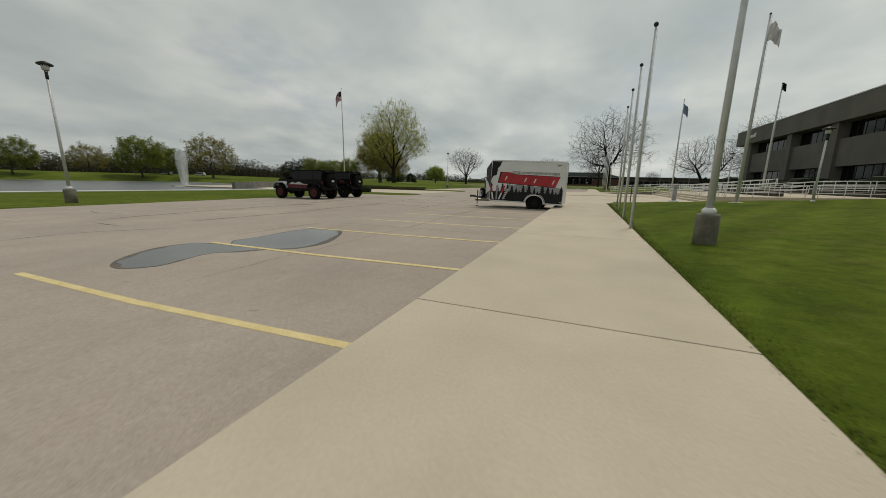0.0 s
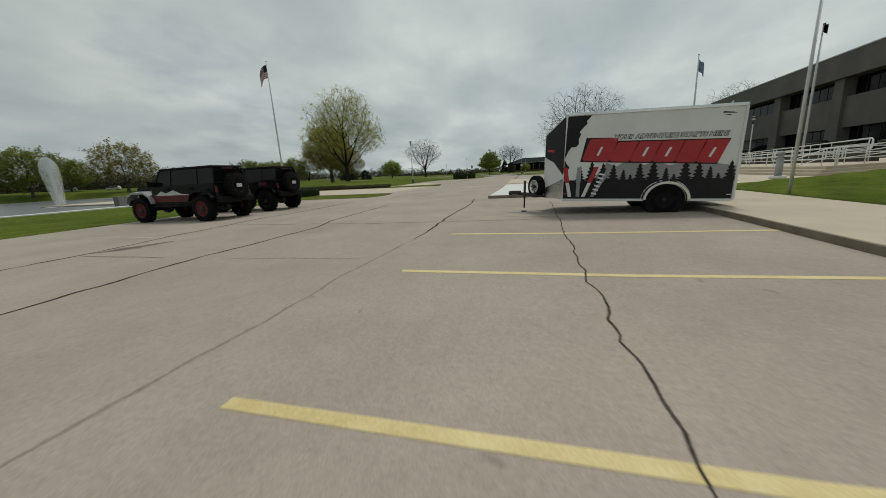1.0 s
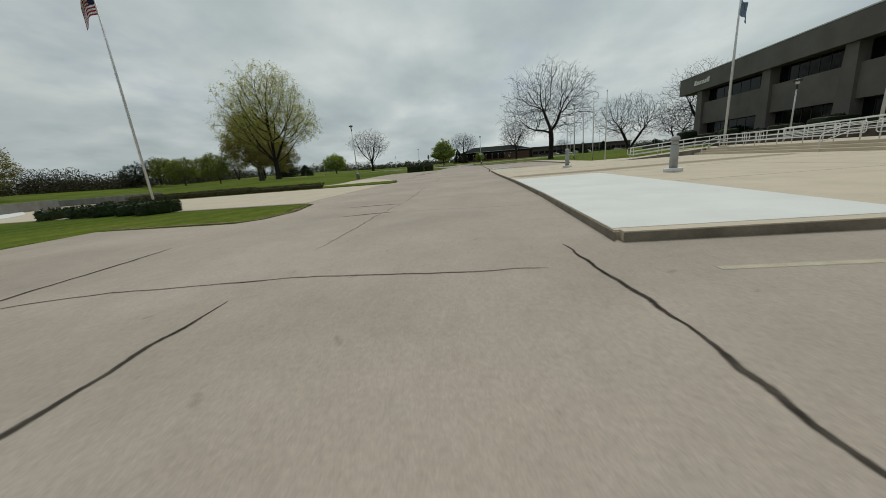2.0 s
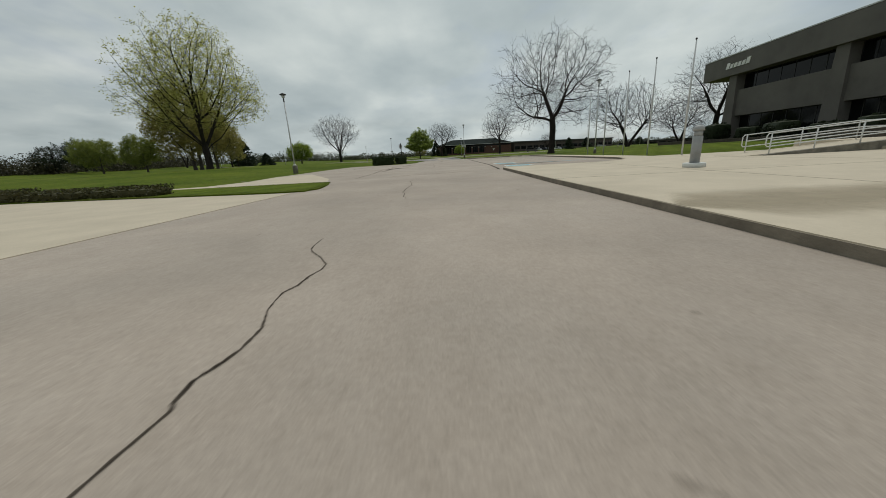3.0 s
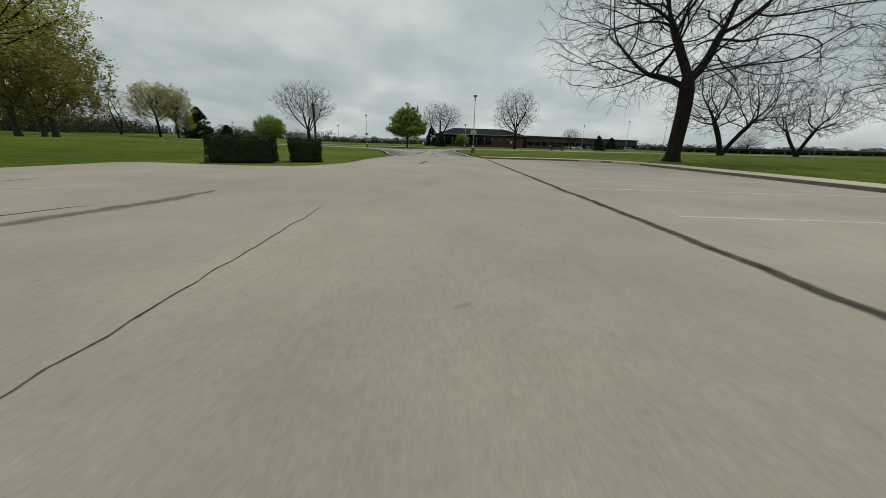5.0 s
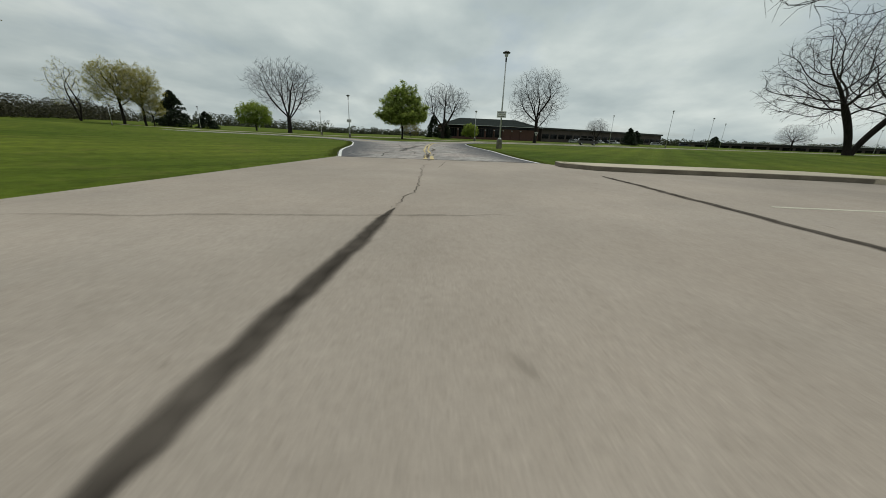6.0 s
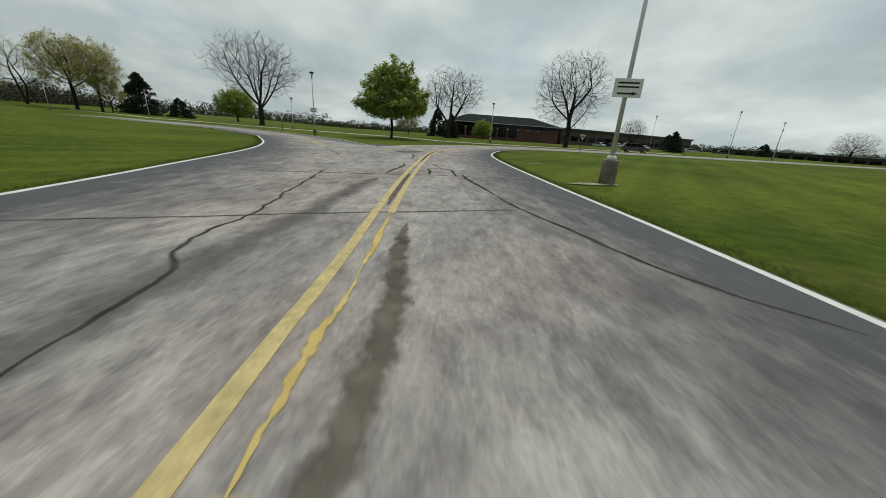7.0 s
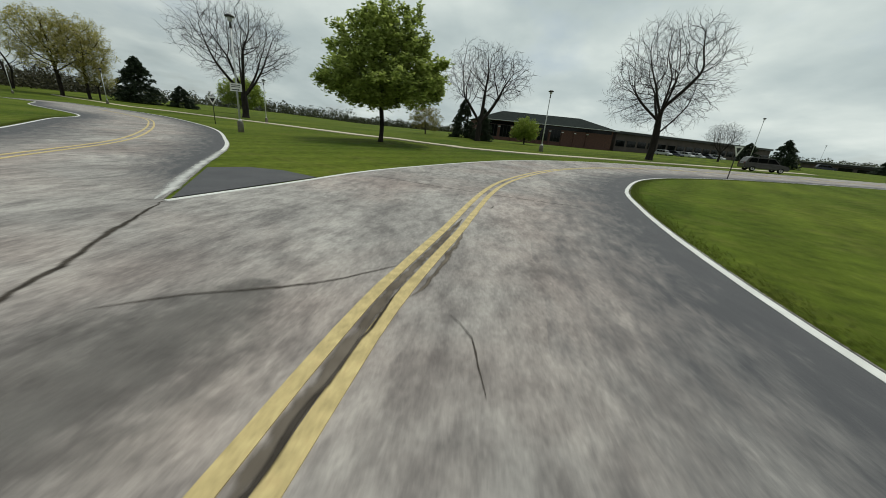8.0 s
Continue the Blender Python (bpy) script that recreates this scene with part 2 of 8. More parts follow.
M_BLADE = leafy("grass_blades", (0.075, 0.10, 0.013), (0.14, 0.165, 0.032), 0.35)
M_STEEL = shade("galvanised_steel", (0.46, 0.47, 0.47), (0.6, 0.61, 0.61), 3.0, 0.5, 60.0, 0.05, metal=0.2, spot=0.15)
M_RAIL = shade("pale_rail_paint", (0.62, 0.63, 0.62), (0.74, 0.75, 0.74), 3.0, 0.5, 60.0, 0.05, spot=0.1)
M_BOLLARD = shade("grey_bollard_paint", (0.26, 0.265, 0.265), (0.36, 0.365, 0.365), 3.0, 0.55, 60.0, 0.05, spot=0.1)
M_BASE = shade("weathered_base_concrete", (0.11, 0.10, 0.078), (0.25, 0.23, 0.19), 2.2, 0.9, 30.0, 0.4, spot=0.35)
M_DARKMETAL = shade("dark_bronze_metal", (0.018, 0.018, 0.018), (0.035, 0.034, 0.033), 4.0, 0.45, 60.0, 0.05, metal=0.4)
M_PRECAST = shade("grey_precast_concrete", (0.1, 0.093, 0.083), (0.142, 0.132, 0.118), 0.3, 0.85, 12.0, 0.2, spot=0.15)
M_BLACKGLASS = shade("dark_window_glass", (0.003, 0.004, 0.004), (0.007, 0.008, 0.008), 0.4, 0.06, 10.0, 0.0, spot=0.0, spec=0.18)
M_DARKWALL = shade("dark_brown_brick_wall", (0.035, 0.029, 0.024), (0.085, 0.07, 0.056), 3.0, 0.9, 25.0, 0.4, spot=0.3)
M_BARK = shade("grey_bark", (0.035, 0.03, 0.025), (0.075, 0.064, 0.053), 4.0, 0.9, 30.0, 0.6, spot=0.5, stretch=(1, 1, 0.25))
M_BARKDARK = shade("dark_bark", (0.012, 0.010, 0.009), (0.034, 0.028, 0.024), 4.0, 0.95, 30.0, 0.6, spot=0.5, stretch=(1, 1, 0.25), spec=0.2)
M_LEAFYOUNG = leafy("young_spring_leaves", (0.29, 0.30, 0.06), (0.56, 0.55, 0.17), 0.7)
M_LEAFPALE = leafy("pale_yellow_spring_leaves", (0.30, 0.285, 0.07), (0.54, 0.49, 0.17), 0.7)
M_LEAFLIME = leafy("lime_green_leaves", (0.15, 0.21, 0.028), (0.42, 0.50, 0.095), 0.55)
M_LEAFGREEN = leafy("bright_green_leaves", (0.183, 0.238, 0.055), (0.488, 0.561, 0.159), 0.6)
M_LEAFMID = leafy("mid_green_leaves", (0.12, 0.155, 0.03), (0.31, 0.34, 0.08), 0.6)
M_LEAFOLIVE = leafy("olive_leaves", (0.17, 0.155, 0.04), (0.36, 0.315, 0.10), 0.6)
M_HEDGE = leafy("dark_hedge_leaves", (0.012, 0.022, 0.007), (0.036, 0.056, 0.015), 0.12)
M_HEDGEBROWN = leafy("brownish_hedge_leaves", (0.03, 0.032, 0.011), (0.085, 0.078, 0.026), 0.15)
M_YEW = leafy("black_green_yew_leaves", (0.008, 0.014, 0.006), (0.024, 0.036, 0.012), 0.1)
M_CONIFER = leafy("dark_conifer_needles", (0.014, 0.024, 0.013), (0.04, 0.058, 0.028), 0.12)
M_TYRE = shade("tyre_rubber", (0.004, 0.004, 0.004), (0.009, 0.009, 0.0085), 5.0, 0.9, 40.0, 0.3, spec=0.12)
M_BLACK = shade("black_paint", (0.004, 0.004, 0.005), (0.009, 0.009, 0.01), 1.0, 0.22, 40.0, 0.0, spot=0.1, spec=0.2)
M_BLACKPLASTIC = shade("black_plastic", (0.005, 0.005, 0.005), (0.010, 0.010, 0.010), 3.0, 0.7, 50.0, 0.1, spec=0.15)
M_GREYPANEL = shade("grey_fender_paint", (0.24, 0.25, 0.26), (0.34, 0.35, 0.36), 2.0, 0.35, 50.0, 0.0)
M_RED = shade("red_vinyl", (0.33, 0.012, 0.018), (0.42, 0.02, 0.026), 1.5, 0.4, 40.0, 0.02, spot=0.1)
M_DKRED = shade("dark_red_paint", (0.07, 0.010, 0.014), (0.115, 0.018, 0.022), 2.0, 0.45, 40.0, 0.0, spec=0.3)
M_TRWHITE = shade("white_trailer_skin", (0.60, 0.605, 0.59), (0.68, 0.685, 0.67), 1.0, 0.35, 30.0, 0.02, spot=0.06)
M_VINYLGREY = shade("grey_vinyl", (0.20, 0.20, 0.21), (0.30, 0.30, 0.31), 0.8, 0.4, 30.0, 0.0, spot=0.1)
M_VINYLDARK = shade("charcoal_vinyl", (0.008, 0.008, 0.009), (0.016, 0.016, 0.018), 0.8, 0.45, 30.0, 0.0, spot=0.1, spec=0.2)
M_CHROME = shade("bright_metal", (0.6, 0.6, 0.6), (0.75, 0.75, 0.75), 3.0, 0.25, 50.0, 0.0, metal=1.0, spot=0.05)
M_RUST = shade("brown_worn_asphalt", (0.13, 0.108, 0.09), (0.25, 0.22, 0.19), 3.0, 0.85, 40.0, 0.3)
M_GREYWALL = shade("grey_wall_concrete", (0.125, 0.122, 0.11), (0.2, 0.195, 0.18), 1.2, 0.9, 20.0, 0.2, spot=0.2)
M_BRICK = shade("red_brown_brick", (0.075, 0.043, 0.036), (0.12, 0.063, 0.05), 2.0, 0.9, 20.0, 0.2, spec=0.2)
M_ROOFGREEN = shade("dark_green_metal_roof", (0.018, 0.023, 0.022), (0.03, 0.037, 0.035), 1.0, 0.95, 20.0, 0.05, spec=0.05)
M_FARWALL = shade("brown_grey_wall", (0.052, 0.04, 0.035), (0.085, 0.066, 0.058), 0.3, 0.9, 8.0, 0.1)
M_PALE = shade("pale_panel", (0.45, 0.46, 0.46), (0.56, 0.57, 0.57), 0.5, 0.7, 8.0, 0.05)


def water_material(name, base, rough, ripple, size):
    m = bpy.data.materials.new(name)
    m.use_nodes = True
    n, k = m.node_tree.nodes, m.node_tree.links
    b = n["Principled BSDF"]
    b.inputs["Base Color"].default_value = (*base, 1)
    b.inputs["Roughness"].default_value = rough
    b.inputs["IOR"].default_value = 1.33
    tc, nz, bp = n.new("ShaderNodeTexCoord"), n.new("ShaderNodeTexNoise"), n.new("ShaderNodeBump")
    nz.inputs["Scale"].default_value, nz.inputs["Detail"].default_value = size, 4.0
    k.new(tc.outputs["Object"], nz.inputs["Vector"])
    bp.inputs["Strength"].default_value, bp.inputs["Distance"].default_value = ripple, 0.05
    k.new(nz.outputs["Fac"], bp.inputs["Height"])
    k.new(bp.outputs[0], b.inputs["Normal"])
    return m


M_LAKE = water_material("lake_water", (0.10, 0.112, 0.115), 0.28, 0.8, 1.6)
M_PUDDLE = water_material("puddle_water", (0.085, 0.08, 0.076), 0.03, 0.02, 3.0)


def old_asphalt(n, k, tc):
    """Colour of the old grey asphalt: pale worn lanes, dark sealed streaks along the road, brown patches."""
    mp = n.new("ShaderNodeMapping")
    mp.inputs["Scale"].default_value = (1.3, 0.55, 1)
    k.new(tc.outputs["Object"], mp.inputs[0])
    big, mid, rust, worn_spots, speck = (n.new("ShaderNodeTexNoise") for _ in range(5))
    for t, sc, de, ro in ((big, 0.5, 6.0, 0.62), (mid, 1.5, 10.0, 0.72), (rust, 0.3, 4.0, 0.55), (worn_spots, 4.5, 7.0, 0.7), (speck, 26.0, 4.0, 0.7)):
        t.inputs["Scale"].default_value, t.inputs["Detail"].default_value, t.inputs["Roughness"].default_value = sc, de, ro
        k.new((tc.outputs["Object"] if t in (rust, speck) else mp.outputs[0]), t.inputs["Vector"])
    old, streak, tint, patch, dots = (n.new("ShaderNodeValToRGB") for _ in range(5))
    for rp, p0, c0, p1, c1 in ((old, 0.32, (0.25, 0.234, 0.224), 0.66, (0.47, 0.444, 0.415)), (streak, 0.37, (0.56, 0.55, 0.56), 0.53, (1, 1, 1)),
                               (tint, 0.42, (1, 1, 1), 0.68, (1.02, 0.91, 0.88)), (patch, 0.38, (0.68, 0.67, 0.68), 0.58, (1.09, 1.09, 1.09)), (dots, 0.32, (0.70, 0.70, 0.71), 0.66, (1.16, 1.16, 1.16))):
        rp.color_ramp.elements[0].position, rp.color_ramp.elements[0].color = p0, (*c0, 1)
        rp.color_ramp.elements[1].position, rp.color_ramp.elements[1].color = p1, (*c1, 1)
    for src, rp in ((big, old), (mid, streak), (rust, tint), (worn_spots, patch), (speck, dots)):
        k.new(src.outputs["Fac"], rp.inputs[0])
    c = old.outputs[0]
    for other in (streak, tint, patch, dots):
        mx = n.new("ShaderNodeMix")
        mx.data_type, mx.blend_type = "RGBA", "MULTIPLY"
        mx.inputs["Factor"].default_value = 0.9
        k.new(c, mx.inputs["A"])
        k.new(other.outputs[0], mx.inputs["B"])
        c = mx.outputs["Result"]
    return c


def road_material():
    m = bpy.data.materials.new("worn_asphalt")
    m.use_nodes = True
    n, k = m.node_tree.nodes, m.node_tree.links
    b = n["Principled BSDF"]
    tc, fine = n.new("ShaderNodeTexCoord"), n.new("ShaderNodeTexNoise")
    fine.inputs["Scale"].default_value = 45.0
    k.new(tc.outputs["Object"], fine.inputs["Vector"])
    k.new(old_asphalt(n, k, tc), b.inputs["Base Color"])
    b.inputs["Roughness"].default_value = 0.88
    bp = n.new("ShaderNodeBump")
    bp.inputs["Strength"].default_value, bp.inputs["Distance"].default_value = 0.4, 0.02
    k.new(fine.outputs["Fac"], bp.inputs["Height"])
    k.new(bp.outputs[0], b.inputs["Normal"])
    return m


M_ROAD = road_material()


def band_material():
    """Newer dark asphalt that wears through to the old grey towards the lane; u runs across the band."""
    m = bpy.data.materials.new("worn_asphalt_band")
    m.use_nodes = True
    n, k = m.node_tree.nodes, m.node_tree.links
    b = n["Principled BSDF"]
    tc, uv, sep = n.new("ShaderNodeTexCoord"), n.new("ShaderNodeUVMap"), n.new("ShaderNodeSeparateXYZ")
    k.new(uv.outputs[0], sep.inputs[0])
    mp = n.new("ShaderNodeMapping")
    mp.inputs["Scale"].default_value = (3.4, 0.42, 1)
    k.new(uv.outputs[0], mp.inputs[0])
    mid, fine = n.new("ShaderNodeTexNoise"), n.new("ShaderNodeTexNoise")
    for t, sc, de in ((mid, 2.6, 10.0), (fine, 40.0, 3.0)):
        t.inputs["Scale"].default_value, t.inputs["Detail"].default_value, t.inputs["Roughness"].default_value = sc, de, 0.72
    k.new(mp.outputs[0], mid.inputs["Vector"])
    k.new(tc.outputs["Object"], fine.inputs["Vector"])
    fresh = n.new("ShaderNodeValToRGB")
    fresh.color_ramp.elements[0].color, fresh.color_ramp.elements[1].color = (0.05, 0.05, 0.058, 1), (0.105, 0.105, 0.112, 1)
    k.new(mid.outputs["Fac"], fresh.inputs[0])
    a = n.new("ShaderNodeMath")
    a.operation = "MULTIPLY_ADD"
    a.inputs[1].default_value = 1.7
    k.new(mid.outputs["Fac"], a.inputs[0])
    tip = n.new("ShaderNodeMapRange")
    tip.inputs["From Max"].default_value, tip.inputs["To Min"].default_value, tip.inputs["To Max"].default_value = 3.0, 1.1, 0.0
    k.new(sep.outputs["Y"], tip.inputs["Value"])
    more = n.new("ShaderNodeMath")
    k.new(sep.outputs["X"], more.inputs[0])
    k.new(tip.outputs[0], more.inputs[1])
    k.new(more.outputs[0], a.inputs[2])
    st = n.new("ShaderNodeMapRange")
    st.inputs["From Min"].default_value, st.inputs["From Max"].default_value = 1.12, 1.95
    k.new(a.outputs[0], st.inputs["Value"])
    mx = n.new("ShaderNodeMix")
    mx.data_type = "RGBA"
    k.new(st.outputs["Result"], mx.inputs["Factor"])
    k.new(fresh.outputs[0], mx.inputs["A"])
    k.new(old_asphalt(n, k, tc), mx.inputs["B"])
    k.new(mx.outputs["Result"], b.inputs["Base Color"])
    b.inputs["Roughness"].default_value = 0.86
    bp = n.new("ShaderNodeBump")
    bp.inputs["Strength"].default_value, bp.inputs["Distance"].default_value = 0.35, 0.02
    k.new(fine.outputs["Fac"], bp.inputs["Height"])
    k.new(bp.outputs[0], b.inputs["Normal"])
    return m


M_BAND = band_material()


def worn(name, dark, light, edge=0.5, grain=9.0, most=1.0, rag=2.2):
    """A mark that has worn away unevenly: u runs from 0 to 1 across it; its rim is ragged and the ground shows through."""
    m = bpy.data.materials.new(name)
    m.use_nodes = True
    n, k = m.node_tree.nodes, m.node_tree.links
    b = n["Principled BSDF"]
    tc, uv, sep = n.new("ShaderNodeTexCoord"), n.new("ShaderNodeUVMap"), n.new("ShaderNodeSeparateXYZ")
    k.new(uv.outputs[0], sep.inputs[0])
    nz, tone = n.new("ShaderNodeTexNoise"), n.new("ShaderNodeTexNoise")
    nz.inputs["Scale"].default_value, nz.inputs["Detail"].default_value, nz.inputs["Roughness"].default_value = grain, 6.0, 0.7
    tone.inputs["Scale"].default_value, tone.inputs["Detail"].default_value = 3.0, 4.0
    k.new(tc.outputs["Object"], nz.inputs["Vector"])
    k.new(tc.outputs["Object"], tone.inputs["Vector"])
    rp = n.new("ShaderNodeValToRGB")
    rp.color_ramp.elements[0].position, rp.color_ramp.elements[0].color = 0.35, (*dark, 1)
    rp.color_ramp.elements[1].position, rp.color_ramp.elements[1].color = 0.65, (*light, 1)
    k.new(tone.outputs["Fac"], rp.inputs[0])
    k.new(rp.outputs[0], b.inputs["Base Color"])
    b.inputs["Roughness"].default_value, b.inputs["Specular IOR Level"].default_value = 0.95, 0.05

    def calc(op, x, y):
        t = n.new("ShaderNodeMath")
        t.operation = op
        for i, v in enumerate((x, y)):
            if isinstance(v, (int, float)):
                t.inputs[i].default_value = v
            else:
                k.new(v, t.inputs[i])
        return t.outputs[0]
    rim = calc("SUBTRACT", 1.0, calc("MULTIPLY", calc("ABSOLUTE", calc("SUBTRACT", sep.outputs["X"], 0.5), 0.0), 2.0))
    amount = calc("ADD", rim, calc("MULTIPLY", calc("SUBTRACT", nz.outputs["Fac"], 0.5), rag))
    mr = n.new("ShaderNodeMapRange")
    mr.interpolation_type = "SMOOTHSTEP"
    mr.inputs["From Min"].default_value, mr.inputs["From Max"].default_value = 0.5 - edge * 0.5, 0.5 + edge * 0.5
    mr.inputs["To Max"].default_value = most
    k.new(amount, mr.inputs["Value"])
    k.new(mr.outputs["Result"], b.inputs["Alpha"])
    return m


M_TARCRACK = worn("crack_tar_worn", (0.03, 0.025, 0.021), (0.082, 0.07, 0.06), 0.8, 20.0, 0.95, 0.9)
M_FAINTCRACK = worn("weathered_crack", (0.17, 0.147, 0.12), (0.24, 0.207, 0.17), 0.9, 7.0, 0.3)
M_SEAM = worn("dark_worn_seam", (0.045, 0.038, 0.032), (0.12, 0.103, 0.088), 0.8, 6.0, 0.92, 0.7)
M_DAMP = worn("damp_concrete", (0.13, 0.112, 0.092), (0.20, 0.174, 0.145), 0.9, 2.2, 0.55)
M_DAMPDARK = worn("wet_concrete_patch", (0.14, 0.125, 0.108), (0.21, 0.187, 0.16), 1.0, 2.6, 0.7, 1.6)
M_YELLOWWORN = worn("worn_yellow_paint", (0.50, 0.37, 0.13), (0.64, 0.50, 0.21), 0.3, 8.0)
M_RUSTWORN = worn("brown_worn_strip", (0.10, 0.082, 0.066), (0.2, 0.17, 0.14), 0.8, 5.0, 0.9)
M_WHITEWORN = worn("worn_white_paint", (0.46, 0.46, 0.45), (0.66, 0.66, 0.64), 0.9, 11.0, 0.92, 1.3)
M_GREYWORN = worn("dark_rough_asphalt", (0.12, 0.112, 0.108), (0.2, 0.188, 0.178), 1.0, 4.0, 0.6, 1.6)
M_EARTH = worn("pale_dry_earth", (0.26, 0.23, 0.15), (0.45, 0.42, 0.3), 0.6, 3.0, 0.95, 1.6)
M_SOIL = worn("bare_soil_fringe", (0.15, 0.115, 0.07), (0.26, 0.215, 0.13), 0.6, 4.0, 0.9)
M_SCUFF = worn("concrete_scuffs", (0.13, 0.11, 0.09), (0.24, 0.21, 0.175), 0.9, 14.0, 0.17)

# ---- building blocks ----


def mesh_of(name, verts, faces, mat, smooth=False):
    me = bpy.data.meshes.new(name)
    me.from_pydata([tuple(v) for v in verts], [], [tuple(f) for f in faces])
    me.materials.append(mat)
    if smooth:
        me.polygons.foreach_set("use_smooth", [True] * len(me.polygons))
    me.update()
    return me


def part(name, bm, material, parent, label=""):
    """Links a bmesh (or a mesh) as one mesh object under a thing."""
    if isinstance(bm, bmesh.types.BMesh):
        bmesh.ops.recalc_face_normals(bm, faces=bm.faces)
        me = bpy.data.meshes.new(name)
        bm.to_mesh(me)
        bm.free()
        me.materials.append(material)
    else:
        me = bm
    ob = new(name, me)
    ob.parent = parent
    if label:
        tagged(ob, label)
    return ob


def thing(name, label, category, at=(0, 0, 0), turn=0.0, group="", kind=""):
    """An Empty at the base of a thing."""
    ob = new(name)
    ob.matrix_basis = pose(*at, 0, 0, turn)
    ob.empty_display_size = 0.2
    return tagged(ob, label, category, group, kind)


def structure(name, bm, material, label, category=""):
    return tagged(part(name, bm, material, None), label, category, kind="structure")


def box(bm, lo, hi, bevel=0.0, m=None):
    """A box between two corners, with worn edges if bevel is given."""
    r = bmesh.ops.create_cube(bm, size=1.0)
    vs = r["verts"]
    lo, hi = Vector(lo), Vector(hi)
    for v in vs:
        v.co = Vector(((lo[i] + hi[i]) / 2 + v.co[i] * (hi[i] - lo[i]) for i in range(3)))
    if bevel:
        es = list({e for v in vs for e in v.link_edges})
        got = bmesh.ops.bevel(bm, geom=es, offset=bevel, segments=2, affect="EDGES", profile=0.6)
        vs = list({v for f in got["faces"] for v in f.verts} | {v for v in vs if v.is_valid})
    if m is not None:
        bmesh.ops.transform(bm, matrix=m, verts=[v for v in vs if v.is_valid])
    return vs


def tube(bm, path, radii, sides=8, cap=True):
    """A round bar along a path of points; one radius or one a point."""
    path = [Vector(p) for p in path]
    if not isinstance(radii, (list, tuple)):
        radii = [radii] * len(path)
    rings = []
    side = None
    for i, p in enumerate(path):
        d = (path[min(i + 1, len(path) - 1)] - path[max(i - 1, 0)]).normalized()
        if side is None:
            side = d.orthogonal().normalized()
        side = (side - d * side.dot(d)).normalized()
        up = d.cross(side)
        rings.append([bm.verts.new(p + (side * math.cos(a) + up * math.sin(a)) * radii[i]) for a in (2 * math.pi * j / sides for j in range(sides))])
    for a, b in zip(rings, rings[1:]):
        for j in range(sides):
            f = bm.faces.new((a[j], a[(j + 1) % sides], b[(j + 1) % sides], b[j]))
            f.smooth = True
    if cap:
        bm.faces.new(rings[0][::-1])
        bm.faces.new(rings[-1])
    return bm


def turned(bm, profile, sides=24, axis="z", centre=(0, 0, 0), capped=True):
    """A lathe: profile of (radius, height)."""
    rings = []
    c = Vector(centre)
    for r, h in profile:
        ring = []
        for j in range(sides):
            a = 2 * math.pi * j / sides
            p = (r * math.cos(a), r * math.sin(a), h)
            if axis == "y":
                p = (p[0], p[2], p[1])
            ring.append(bm.verts.new(c + Vector(p)))
        rings.append(ring)
    for a, b in zip(rings, rings[1:]):
        for j in range(sides):
            f = bm.faces.new((a[j], a[(j + 1) % sides], b[(j + 1) % sides], b[j]))
            f.smooth = True
    if capped:
        bm.faces.new(rings[0][::-1])
        bm.faces.new(rings[-1])
    return bm


def prism(bm, outline, axis, a, b):
    """An outline of (u, v) pushed from a to b along an axis ('x': (y, z), 'y': (x, z), 'z': (x, y))."""
    def place(u, v, w):
        return {"x": (w, u, v), "y": (u, w, v), "z": (u, v, w)}[axis]
    lo = [bm.verts.new(place(u, v, a)) for u, v in outline]
    hi = [bm.verts.new(place(u, v, b)) for u, v in outline]
    bm.faces.new(lo)
    bm.faces.new(hi[::-1])
    n = len(lo)
    for i in range(n):
        bm.faces.new((lo[i], hi[i], hi[(i + 1) % n], lo[(i + 1) % n]))
    return bm


def smooth_line(points, step=1.0, closed=False):
    """A soft curve through points."""
    ps = [np.array(p, float) for p in points]
    n = len(ps)
    out = []
    for i in range(n if closed else n - 1):
        if closed:
            p0, p1, p2, p3 = ps[i - 1], ps[i], ps[(i + 1) % n], ps[(i + 2) % n]
        else:
            p0, p1, p2, p3 = ps[max(i - 1, 0)], ps[i], ps[i + 1], ps[min(i + 2, n - 1)]
        k = max(1, int(np.linalg.norm(p2 - p1) / step))
        for j in range(k):
            t = j / k
            out.append(0.5 * (2 * p1 + (p2 - p0) * t + (2 * p0 - 5 * p1 + 4 * p2 - p3) * t * t + (3 * p1 - p0 - 3 * p2 + p3) * t ** 3))
    if not closed:
        out.append(ps[-1])
    return [tuple(p) for p in out]


